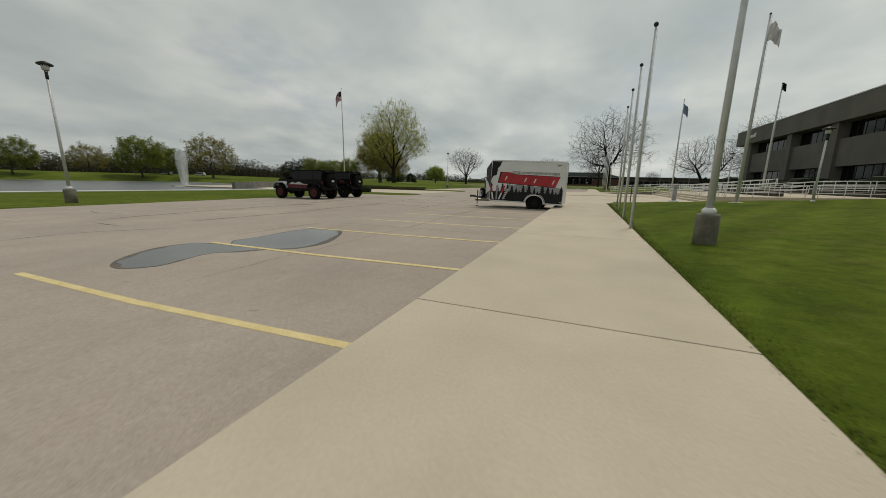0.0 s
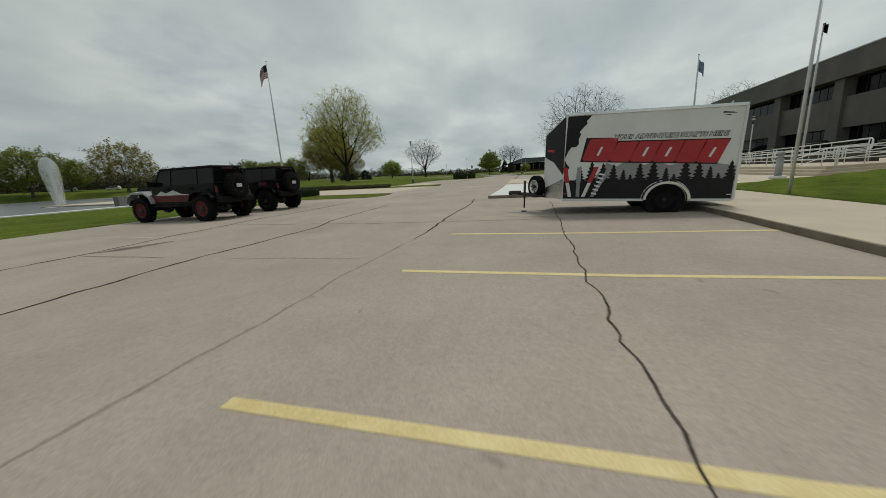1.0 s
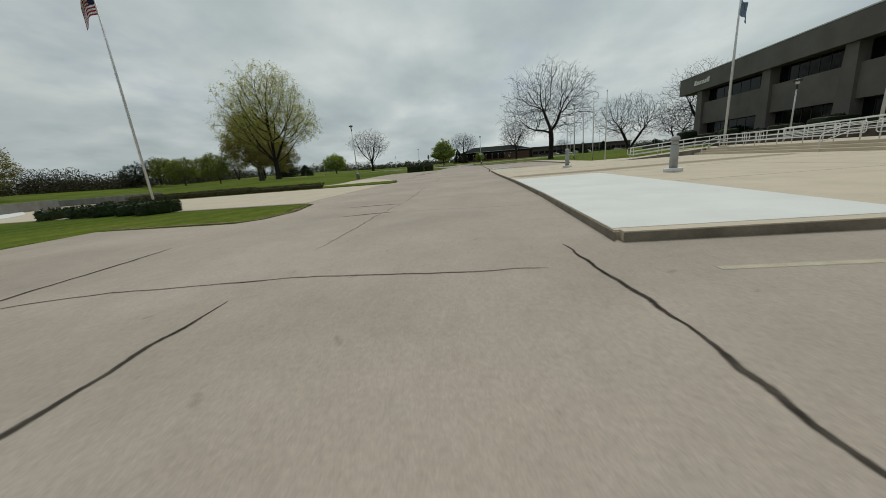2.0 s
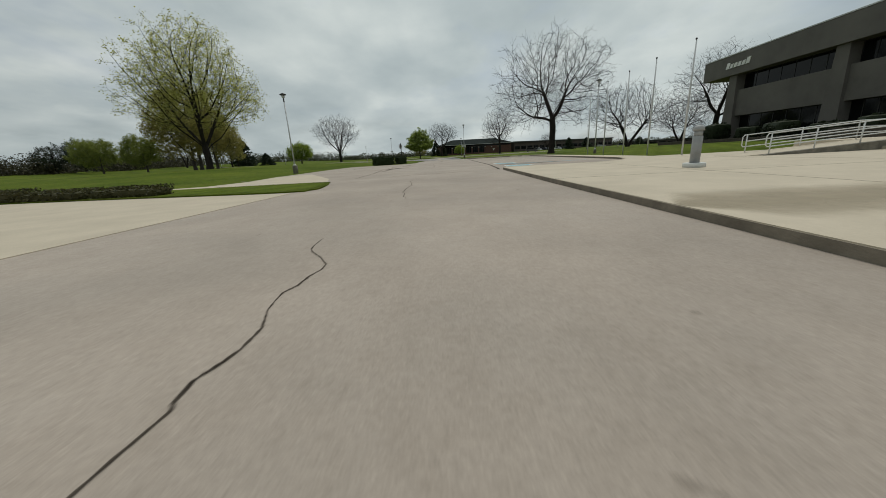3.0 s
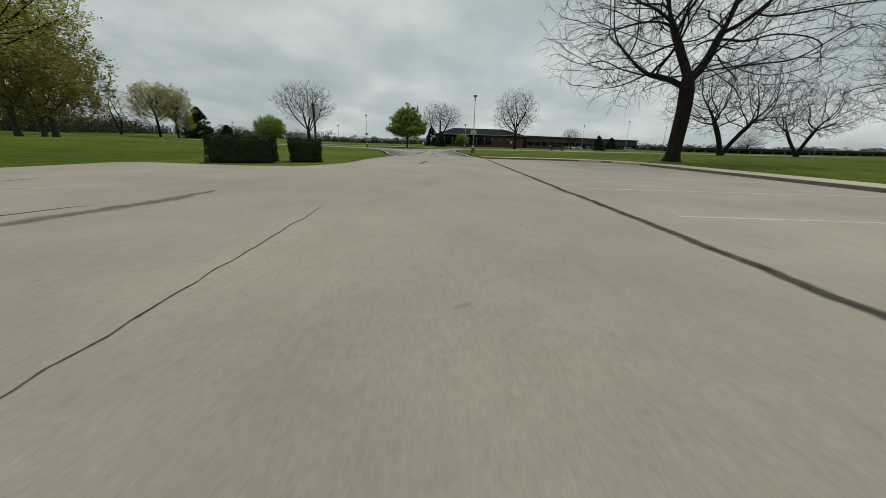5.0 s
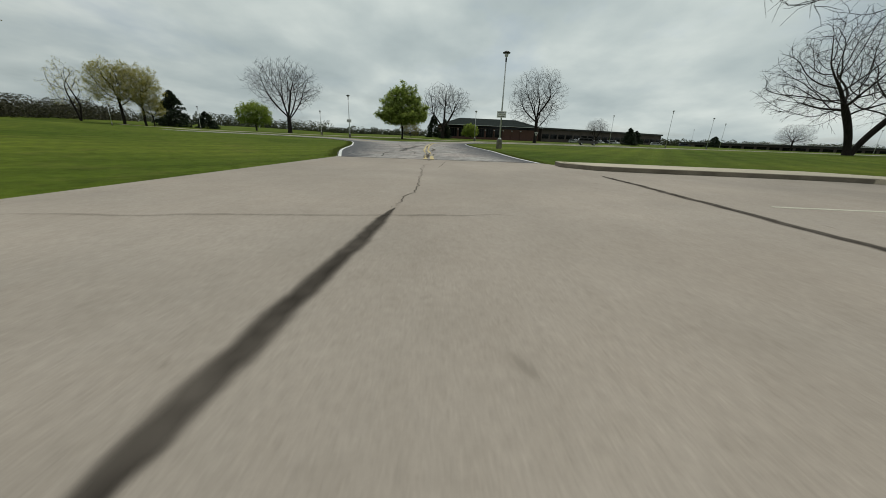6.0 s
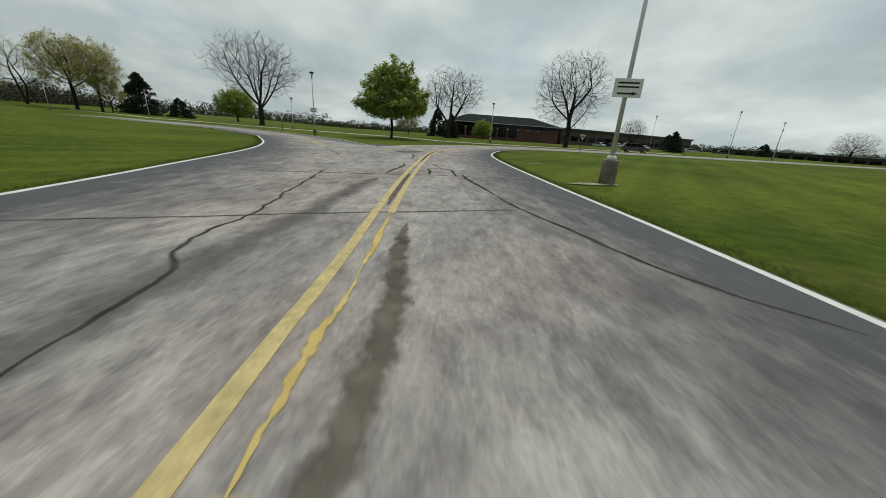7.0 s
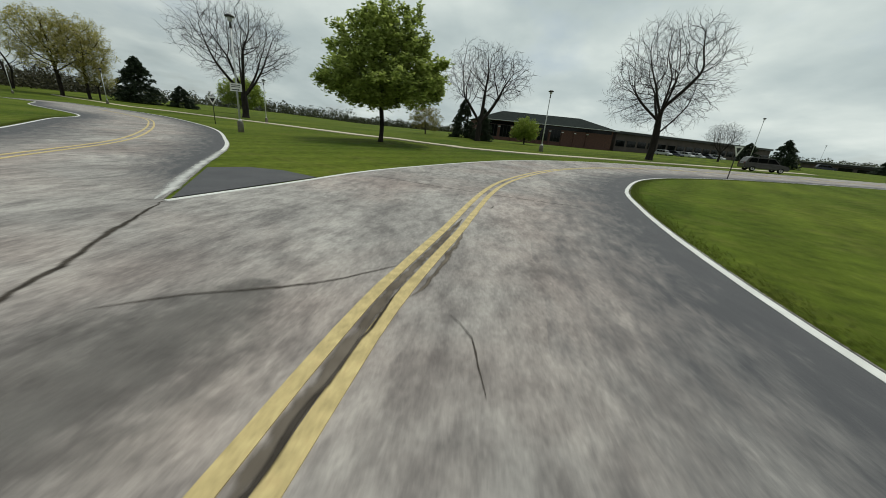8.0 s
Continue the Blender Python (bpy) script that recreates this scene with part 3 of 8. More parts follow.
def ribbon(line, width, z, thick=0.003, offset=0.0, wobble=0.0, seed=1, taper=False):
    """A thin painted or poured strip along a line on the ground: a slab with real edges."""
    rnd = random.Random(seed)
    L = [Vector((p[0], p[1])) for p in line]
    bm = bmesh.new()
    rows = []
    for i, p in enumerate(L):
        d = (L[min(i + 1, len(L) - 1)] - L[max(i - 1, 0)]).normalized()
        nrm = Vector((-d.y, d.x))
        k = 1.0
        if taper:
            k = min(1.0, 0.3 + 4.0 * min(i, len(L) - 1 - i) / len(L))
        a = p + nrm * (offset + width / 2 * k * (1 + wobble * rnd.uniform(-1, 1)))
        b = p + nrm * (offset - width / 2 * k * (1 + wobble * rnd.uniform(-1, 1)))
        rows.append([bm.verts.new((a.x, a.y, z)), bm.verts.new((b.x, b.y, z)), bm.verts.new((b.x, b.y, z - thick)), bm.verts.new((a.x, a.y, z - thick))])
    for a, b in zip(rows, rows[1:]):
        for i in range(4):
            bm.faces.new((a[i], a[(i + 1) % 4], b[(i + 1) % 4], b[i]))
    bm.faces.new(rows[0])
    bm.faces.new(rows[-1][::-1])
    return bm


def slab(outline, top, bottom, bevel=0.0):
    """A flat slab with the given outline."""
    bm = bmesh.new()
    prism(bm, outline, "z", bottom, top)
    bmesh.ops.recalc_face_normals(bm, faces=bm.faces)
    caps = [f for f in bm.faces if len(f.verts) > 4 or abs(f.normal.z) > 0.9]
    if bevel:
        es = [e for e in bm.edges if all(v.co.z > top - 1e-5 for v in e.verts)]
        bmesh.ops.bevel(bm, geom=es, offset=bevel, segments=2, affect="EDGES")
    bmesh.ops.triangulate(bm, faces=[f for f in bm.faces if len(f.verts) > 4])
    return bm


# ---- the plan: paved outlines ----
LOT = [(-1.36, -60), (-1.36, 26.3), (-7.85, 26.3), (-7.9, 32), (-8.1, 39), (-8.6, 48), (-8.95, 56.4), (-8.7, 57.3), (-3, 57.4), (-0.8, 59.5), (0.3, 63), (0.5, 68), (0.5, 96), (-0.6, 99.5), (-3, 101.2),
       (-9.6, 101.8), (-10.7, 104), (-18.3, 103.5), (-18.7, 94), (-18.6, 89.5), (-19.5, 87), (-21.5, 86.3), (-26, 86.8), (-27.3, 86), (-27.4, 77), (-26.6, 64),
       (-25.4, 58.5), (-26, 55.5), (-28, 54.8), (-70, 57), (-70, 39), (-30, 37.2), (-20.7, 36.2), (-17.6, 35.8), (-17.0, 35.2), (-16.4, 32.8), (-16.6, 31.2), (-17.2, 30.6),
       (-22.4, 30.9), (-22.4, -60)]
RIGHT_EDGE = smooth_line([(-10.7, 104), (-11.2, 108), (-11.6, 115), (-12.35, 122), (-12.9, 128), (-13.2, 134), (-12.98, 138.2), (-12.3, 142.5), (-11.2, 146.6), (-8.2, 152.4),
                          (-3, 157.5), (5, 162.5), (20, 169.5), (60, 184), (140, 210)])
ISLAND_RIGHT = smooth_line([(-21.7, 137.7), (-21.2, 140.2), (-20, 145.6), (-15.4, 156.5), (-9.5, 164), (-2, 170), (8, 176), (25, 184), (60, 197), (140, 223)])
ISLAND_LEFT = smooth_line([(-21.7, 137.7), (-24.1, 141.2), (-29.9, 149.2), (-42.8, 162), (-68, 179.5), (-107, 198)])
LEFT_EDGE = smooth_line([(-18.3, 103.5), (-20.2, 109.3), (-21.8, 115.9), (-23, 120), (-25.4, 127.5), (-28.3, 133.4), (-32.7, 140.2), (-35.2, 143.5), (-44.4, 151.7),
                         (-52, 158.8), (-74, 170), (-93, 182.9), (-112, 190)])
ROAD = RIGHT_EDGE + ISLAND_RIGHT[::-1] + ISLAND_LEFT[1:] + LEFT_EDGE[::-1]
LAKE = smooth_line([(-44, -90), (-46, 0), (-46, 11), (-45, 18), (-43.5, 26), (-43, 32.5), (-46, 40), (-62, 50), (-108, 76), (-148, 88), (-178, 58), (-190, -30), (-160, -110), (-90, -120)], 4.0, True)
PLAZA = [(-7.92, 26.3), (-1.36, 26.3), (-1.36, 25.2), (1.5, 25.2), (2.15, 28.6), (5, 29.0), (10, 31.1), (16, 33.9), (27, 39.5), (27, 62), (6, 62), (2.2, 62), (2.4, 68), (2.4, 96), (1.4, 100.5), (-2.2, 103.2), (-10.4, 103.4),
         (-9.6, 101.8), (-3, 101.2), (-0.6, 99.5), (0.5, 96), (0.5, 68), (0.3, 63), (-0.8, 59.5), (-3, 57.4), (-8.75, 57.3), (-9.0, 56.7), (-8.97, 56), (-8.67, 48), (-8.19, 39), (-7.96, 32)]


def inside(px, py, poly):
    """Which of the points lie in a polygon."""
    got = np.zeros(px.shape, bool)
    n = len(poly)
    for i in range(n):
        x1, y1 = poly[i][:2]
        x2, y2 = poly[(i + 1) % n][:2]
        cross = ((y1 > py) != (y2 > py)) & (px < (x2 - x1) * (py - y1) / ((y2 - y1) or 1e-9) + x1)
        got ^= cross
    return got


def distance(px, py, poly):
    best = np.full(px.shape, 1e9)
    n = len(poly)
    for i in range(n):
        x1, y1 = poly[i][:2]
        x2, y2 = poly[(i + 1) % n][:2]
        dx, dy = x2 - x1, y2 - y1
        t = np.clip(((px - x1) * dx + (py - y1) * dy) / (dx * dx + dy * dy + 1e-12), 0, 1)
        best = np.minimum(best, np.hypot(px - x1 - t * dx, py - y1 - t * dy))
    return best


def ground_height(px, py):
    """The lie of the lawns: level with the paving at its edge, rising gently away from it, down to the lake bed."""
    d = np.full(px.shape, 1e9)
    paved = np.zeros(px.shape, bool)
    for poly in (LOT, ROAD, PLAZA):
        d = np.minimum(d, distance(px, py, poly))
        paved |= inside(px, py, poly)
    rise = np.clip((d - 0.5) / 30.0, 0, 1)
    rise = rise * rise * (3 - 2 * rise)
    amount = np.where(px < -20, 0.62, 0.38) + 0.25 * np.sin(px * 0.05 + 1.0) * np.sin(py * 0.043)
    amount = np.where((px < -22) & (py < 50), 0.05, amount)
    far = np.clip((-120 - px) / 110.0, 0, 1)
    h = -0.012 + rise * amount + 3.0 * far * far * (3 - 2 * far)
    h = np.where(paved, -0.012 - 0.05 * np.clip(d, 0, 1), h)
    bank = np.clip((108 - py) / 7, 0, 1) * np.clip((px - 0.4), 0, 1)
    lift = 0.14 + np.where(py < 45, 0.03 * np.clip(px - 1.5, 0, 26), 0.02 * np.clip(px - 2.4, 0, 10))
    h = np.where(~paved, h + bank * lift, h)
    dl = distance(px, py, LAKE)
    wet = inside(px, py, LAKE)
    h = np.where(wet, -0.2 - 0.6 * np.clip(dl / 4, 0, 1), np.where(dl < 6, np.minimum(h, -0.2 + 0.2 * np.clip(dl / 3, 0, 1) ** 0.5 + 2.2 * np.clip((dl - 1) / 5, 0, 1)), h))
    return h


def lines_of(lo, hi, step, reach):
    core = list(np.arange(lo, hi + step / 2, step))
    up, down, g = [], [], step
    a, b = core[-1], core[0]
    while a < reach or b > -reach:
        g *= 1.22
        a, b = a + g, b - g
        up.append(a)
        down.append(b)
    return np.array(down[::-1] + core + up)


def build_ground():
    gx, gy = lines_of(-75, 40, 1.0, 3000), lines_of(-12, 215, 1.0, 3000)
    X, Y = np.meshgrid(gx, gy)
    Z = ground_height(X, Y)
    nx, ny = len(gx), len(gy)
    verts = np.stack([X.ravel(), Y.ravel(), Z.ravel()], 1)
    i = np.arange(nx * ny).reshape(ny, nx)
    faces = np.stack([i[:-1, :-1].ravel(), i[:-1, 1:].ravel(), i[1:, 1:].ravel(), i[1:, :-1].ravel()], 1)
    me = mesh_of("ground", verts.tolist(), faces.tolist(), M_GRASS, True)
    tagged(new("ground", me), "mown green lawn reaching to the horizon", "lawn", kind="structure")


build_ground()
structure("lot", slab(LOT, 0.0, -0.2), M_LOT, "worn tan concrete of the parking lot and drive", "parking lot")
structure("road", slab(ROAD, 0.0, -0.2), M_ROAD, "patchy worn grey asphalt of the forking road", "road")
structure("water", slab(LAKE, -0.16, -0.3), M_LAKE, "grey rippled lake water", "lake")
structure("island_lawn", slab(smooth_line([(-46, 50.6), (-30, 50.1), (-18.6, 48.6), (-17.2, 49.0), (-17.1, 50.0), (-17.8, 52.6), (-18.6, 53.2), (-24, 53.3), (-46, 54.2)], 0.5, True), 0.05, -0.1), M_GRASS, "narrow grass island in the concrete", "lawn")
structure("plaza", slab(PLAZA, 0.13, -0.2, 0.02), M_WALK, "tan concrete plaza and walk with a kerb", "plaza")
structure("new_slab", slab([(-7.9, 26.42), (-4.0, 26.42), (-4.0, 39.4), (-8.17, 39.2), (-7.94, 32)], 0.137, -0.1, 0.01), M_NEWSLAB, "new white concrete slab set into the plaza", "slab")

# ---- trees ----


def colonise(seed, env, trunk, trunk_r, points=1300, step=0.55, kill=1.0, reach=9.0, gnarl=0.35, inertia=0.45, twigs=4, twig=0.9, droop=0.0, lumps=0.16, hollow=0.35, fine=0.011, rise=0.0, egg=0.0, fan=9.0, clumps=80):
    """Branches of one tree as (points, radii, level), trunk first: limbs grow towards many free places in the crown and share them out, so that the crown is filled evenly.
    env: crown centre x, y, z, its radius, its reach up and down. trunk: one or more stems, each a list of points."""
    rng = np.random.default_rng(seed)
    cx, cy, cz, er, up, down = env
    heart = rng.normal(size=(clumps, 3))
    heart /= np.linalg.norm(heart, axis=1)[:, None]
    waves = rng.normal(size=(7, 3)) * 2.6
    lump = 1 + lumps * np.sin(heart @ waves.T + rng.uniform(0, 6, 7)).sum(1) / 2.2
    heart *= (0.88 * rng.random(clumps) ** 0.36 * lump)[:, None]
    size = rng.uniform(0.10, 0.21, clumps)
    pick = rng.integers(0, clumps, points * 3)
    free = heart[pick] + rng.normal(size=(points * 3, 3)) * size[pick][:, None]
    free[:, :2] *= (1 - egg * np.clip(free[:, 2], 0, 1))[:, None]
    free = free[(np.linalg.norm(free, axis=1) < 1.08) & (np.hypot(free[:, 0], free[:, 1]) < fan * (free[:, 2] + 1.0) + 0.12)]
    inner = (free[:, 2] < -0.1) & (np.hypot(free[:, 0], free[:, 1]) < hollow)
    free = free[~inner][:points]
    free = free * np.array([er, er, 1.0])
    free[:, 2] *= np.where(free[:, 2] > 0, up, down)
    free += np.array([cx, cy, cz])
    most = 60000
    pos, par, way = np.zeros((most, 3)), np.full(most, -1), np.zeros((most, 3))
    count, n = np.zeros(most, int), 0
    for stem in trunk:
        last = -1
        line = smooth_line(stem, step)
        if n:
            near = np.linalg.norm(pos[:n] - np.array(line[0]), axis=1)
            if near.min() < 0.5:
                last, line = int(near.argmin()), line[1:]
                count[last] += 1
        for i, p in enumerate(line):
            pos[n], par[n] = p, last
            q = line[min(i + 1, len(line) - 1)]
            d = np.array(q) - np.array(line[max(i - 1, 0)])
            way[n] = d / (np.linalg.norm(d) + 1e-9)
            if i:
                count[last] += 1
            last, n = n, n + 1
    low = min(max(p[2] for p in stem) for stem in trunk) * 0.8
    best, who = np.full(len(free), 1e9), np.zeros(len(free), int)

    def meet(lo, hi):
        ids = np.arange(lo, hi)
        ids = ids[pos[ids, 2] > low * 0.9] if lo == 0 else ids
        if len(ids):
            d = np.linalg.norm(free[:, None, :] - pos[None, ids, :], axis=2)
            j = d.argmin(1)
            v = d[np.arange(len(free)), j]
            got = v < best
            best[got], who[got] = v[got], ids[j[got]]

    meet(0, n)
    for turn in range(110):
        live = best < (reach if turn > 6 else 1e8)
        if not live.any() or n > most - 4000:
            break
        pull = np.zeros((n, 3))
        to = free[live] - pos[who[live]]
        np.add.at(pull, who[live], to / (np.linalg.norm(to, axis=1)[:, None] + 1e-9))
        ids = np.nonzero((np.abs(pull).sum(1) > 0) & (count[:n] < 3))[0]
        if not len(ids):
            break
        d = pull[ids]
        d /= np.linalg.norm(d, axis=1)[:, None] + 1e-9
        wild = np.array([noise.noise_vector(Vector(p) * 0.55 + Vector((seed, 0, 0))) for p in pos[ids]])
        d = d + inertia * way[ids] + gnarl * wild + rng.normal(size=d.shape) * gnarl * 0.25 + np.array([0, 0, rise])
        d /= np.linalg.norm(d, axis=1)[:, None] + 1e-9
        m = n + len(ids)
        pos[n:m], par[n:m], way[n:m] = pos[ids] + d * step, ids, d
        count[ids] += 1
        meet(n, m)
        keep = best > kill
        free, best, who = free[keep], best[keep], who[keep]
        n = m
        if not len(free):
            break
    kids = [[] for _ in range(n)]
    for i in range(n):
        if par[i] >= 0:
            kids[par[i]].append(i)
    tips = sum(1 for k in kids if not k)
    power = math.log(max(tips, 3)) / math.log(trunk_r / fine)
    mass = np.zeros(n)
    for i in range(n - 1, -1, -1):
        mass[i] = mass[i] if kids[i] else fine ** power
        if par[i] >= 0:
            mass[par[i]] += mass[i]
    rad = mass ** (1 / power)
    out = []

    def emit(start, level):
        chain = [start] if par[start] < 0 else [par[start], start]
        side = []
        while kids[chain[-1]]:
            ks = sorted(kids[chain[-1]], key=lambda j: -mass[j])
            side += ks[1:]
            chain.append(ks[0])
        p = pos[chain].copy()
        for _ in range(2):
            if len(p) > 3:
                p[1:-1] = 0.25 * p[:-2] + 0.5 * p[1:-1] + 0.25 * p[2:]
        r = [float(rad[c]) for c in chain]
        if len(r) > 1 and par[start] >= 0:
            r[0] = min(r[0], r[1] * 1.15)
        if level == 0:
            r[0], r[1] = r[0] * 1.5, r[1] * 1.15
        out.append(([Vector(q) for q in p], r, level))
        for k in range(len(chain) - 1, max(0, len(chain) - 2 - twigs), -1) if level else ():
            d, s0 = Vector(way[chain[k]]), Vector(p[k])
            for _ in range(2 if k == len(chain) - 1 else 1):
                wide = 0.35 if k == len(chain) - 1 else 0.62
                e = (d + Vector(rng.normal(size=3)) * wide + Vector((0, 0, -droop * 0.4))).normalized()
                g = (e + d * 0.4 + Vector(rng.normal(size=3)) * 0.28 + Vector((0, 0, -droop))).normalized()
                l = twig * rng.uniform(0.55, 1.25)
                out.append(([s0.copy(), s0 + e * l * 0.5, s0 + e * l * 0.5 + g * l * 0.6], [fine, fine * 0.75, fine * 0.45], 9))
        for c in side:
            emit(c, level + 1)

    for i in range(n):
        if par[i] < 0:
            emit(i, 0)
    return out


def forks(seed, z, count, out, up, start=0.0):
    """Main limbs that leave the trunk between the heights z[0] and z[1], rising outwards in a gentle curve."""
    rnd = random.Random(seed)
    stems = []
    for i in range(count):
        a = start + 2 * math.pi * (i + rnd.uniform(-0.22, 0.22)) / count
        z0 = z[0] + (z[1] - z[0]) * i / max(1, count - 1)
        o, u = out * rnd.uniform(0.7, 1.25), up * rnd.uniform(0.8, 1.2)
        c, s = math.cos(a), math.sin(a)
        stems.append([(0.05, 0, z0), (o * 0.34 * c, o * 0.34 * s, z0 + u * 0.3), (o * 0.68 * c, o * 0.68 * s, z0 + u * 0.62), (o * c, o * s, z0 + u)])
    return stems


def wood_mesh(name, branches, mat):
    """One mesh of tapered, jointed branches."""
    verts, faces = [], []
    for pts, rad, level in branches:
        sides = 10 if rad[0] > 0.16 else (6 if rad[0] > 0.06 else (4 if rad[0] > 0.028 else 3))
        side = None
        base = len(verts)
        for i, p in enumerate(pts):
            d = pts[min(i + 1, len(pts) - 1)] - pts[max(i - 1, 0)]
            d.normalize()
            if side is None:
                side = d.orthogonal().normalized()
            side = (side - d * side.dot(d)).normalized()
            up = d.cross(side)
            for j in range(sides):
                a = 2 * math.pi * j / sides
                verts.append(p + (side * math.cos(a) + up * math.sin(a)) * rad[i])
        for i in range(len(pts) - 1):
            for j in range(sides):
                a, b = base + i * sides + j, base + i * sides + (j + 1) % sides
                faces.append((a, b, b + sides, a + sides))
    return mesh_of(name, verts, faces, mat, True)


def leaf_mesh(name, branches, mat, per, size, from_level=2, seed=3, scatter=0.35, flat=0.3):
    """Many small folded leaves round the twigs."""
    rnd = random.Random(seed)
    verts, faces = [], []
    for pts, rad, level in branches:
        if level < from_level:
            continue
        for _ in range(per):
            i = rnd.randrange(0, len(pts) - 1)
            p = pts[i].lerp(pts[i + 1], rnd.random()) + Vector((rnd.gauss(0, 1), rnd.gauss(0, 1), rnd.gauss(0, 1))) * scatter
            u = Vector((rnd.gauss(0, 1), rnd.gauss(0, 1), rnd.gauss(0, 1) * flat)).normalized()
            v = u.cross(Vector((rnd.gauss(0, 0.5), rnd.gauss(0, 0.5), 1))).normalized()
            s = size * rnd.uniform(0.6, 1.35)
            b = len(verts)
            w = u.cross(v) * s * 0.25
            verts += [p - u * s * 0.6, p + v * s * 0.42 + w, p + u * s * 0.7, p - v * s * 0.42 + w]
            faces += [(b, b + 1, b + 2), (b, b + 2, b + 3)]
    return mesh_of(name, verts, faces, mat)


def tree(name, label, at, branches, bark, leaf=None, per=6, size=0.2, from_level=2, scatter=0.35, turn=0.0, seed=5, crown_label=""):
    t = thing(name, label, "tree", at, turn)
    part("trunk", wood_mesh("trunk", [b for b in branches if b[2] == 0], bark), None, t)
    limb = []
    for b in [b for b in branches if b[2] > 0] + [None]:
        if (b is None or b[2] == 1) and limb:
            part("limb", wood_mesh("limb", limb, bark), None, t)
            limb = []
        limb.append(b)
    if leaf:
        part("crown", leaf_mesh("crown", branches, leaf, per, size, from_level, seed, scatter), None, t, crown_label)
    return t


def copy_tree(src, at, turn, scale, label=""):
    """The same kind of tree elsewhere, turned and at another size."""
    old = src.scale.copy()
    src.scale = scale if not isinstance(scale, (int, float)) else (scale, scale, scale)
    c = copy_thing(src, pose(*at, 0, 0, turn))
    src.scale = old
    if label:
        tagged(c, label)
    return c


def conifer(name, label, at, height, radius, seed):
    rnd = random.Random(seed)
    t = thing(name, label, "tree", at)
    bm = bmesh.new()
    tube(bm, [(0, 0, -0.1), (0, 0, height * 0.5), (0, 0, height * 0.97)], [0.22, 0.12, 0.02], 7)
    part("trunk", bm, M_BARKDARK, t)
    verts, faces = [], []
    boughs = [(rnd.random() ** 1.2, rnd.uniform(0, 2 * math.pi), rnd.uniform(0.7, 1.12)) for _ in range(120)]
    for k in range(int(height * 230)):
        f, a, long = boughs[k % 120]
        f = min(0.999, max(0.0, f + rnd.gauss(0, 0.018)))
        z = height * (0.06 + 0.94 * f)
        a += rnd.gauss(0, 0.2)
        reach = radius * (1 - f) ** 0.62 * long * rnd.uniform(0.25, 1.0) + 0.1
        p = Vector((math.cos(a) * reach, math.sin(a) * reach, z - 0.25 * reach))
        for _ in range(5):
            u = Vector((math.cos(a) + rnd.gauss(0, 0.5), math.sin(a) + rnd.gauss(0, 0.5), rnd.gauss(-0.1, 0.35))).normalized()
            v = u.cross(Vector((rnd.gauss(0, 1), rnd.gauss(0, 1), rnd.gauss(0, 1)))).normalized()
            q = p + Vector((rnd.gauss(0, 1), rnd.gauss(0, 1), rnd.gauss(0, 1))) * 0.22
            s = rnd.uniform(0.4, 0.8)
            b = len(verts)
            verts += [q - u * s * 0.5, q + v * s * 0.3, q + u * s * 0.7, q - v * s * 0.3]
            faces += [(b, b + 1, b + 2), (b, b + 2, b + 3)]
    part("crown", mesh_of("crown", verts, faces, M_CONIFER), None, t)
    return t


# the large spring tree on the lawn by the lake
big_spring = tree("spring_tree", "broad tree with thin yellow-green spring leaves on the lawn", (-61.5, 103.4, 0.5),
                  colonise(11, (0.2, 0, 14.6, 11.7, 11.6, 8.6), [[(0, 0, -0.2), (0.15, 0, 2.6), (-0.1, 0.1, 5.0), (0.2, 0, 10)]] + [[(0, 0, z), (1.0 * math.cos(a), 1.0 * math.sin(a), z + 1.2), (3.0 * math.cos(a), 3.0 * math.sin(a), z + h)] for z, a, h in ((3.6, 0.3, 2.4), (3.9, 2.3, 3.2), (4.2, 4.2, 3.0), (4.5, 1.3, 4.4), (4.7, 3.2, 4.0), (5.0, 5.3, 4.6))], 0.6, 3900, 0.6, 0.68, 12, 0.2, 0.6, 3, 1.0, 0.0, 0.1, 0.3, 0.016, 0.06, 0.28, 1.7, 200), M_BARKDARK, M_LEAFYOUNG, 5, 0.24, 3, 0.36)
# bare trees right of the drive
bare_big = tree("bare_tree", "tall bare tree with wide drooping branches on the lawn", (5.0, 101.0, 0.3),
                colonise(21, (-0.4, 0, 10.3, 10.8, 9.4, 6.6), [[(0, 0, -0.2), (0.1, 0, 2.2), (0.2, 0.1, 4.2), (0.0, 0.1, 6.2)], [(0.1, 0.1, 5.2), (-1.2, 0.0, 5.9), (-3.4, -0.4, 6.2)], [(0.1, 0.1, 5.8), (1.4, 0.6, 7.4), (2.2, 0.8, 9.6)], [(0.1, 0.1, 6.0), (-0.6, 0.9, 8.2), (-1.2, 1.8, 10.5)]], 0.52, 3300, 0.45, 0.54, 9, 0.55, 0.7, 8, 0.9, 0.08, 0.16, 0.3, 0.0125, 0.0, 0.0, 9.0, 500), M_BARKDARK)
bare_wide = tree("bare_tree", "bare tree with a low forked trunk and dense twigs", (35.9, 139, 0.1),
                 colonise(22, (0.2, 0, 8.6, 10.6, 8.6, 4.8), [[(0, 0, -0.2), (-0.25, 0.1, 1.6), (-1.0, 0.2, 3.8), (-2.2, 0.5, 6.4)], [(0.35, 0, -0.2), (0.8, -0.1, 1.5), (2.3, -0.2, 3.8), (3.6, -0.8, 6.0)]], 0.55, 2700, 0.5, 0.62, 9, 0.5, 0.65, 7, 1.0, 0.1, 0.16, 0.3, 0.0155, 0.03, 0.0, 9.0, 500), M_BARKDARK)
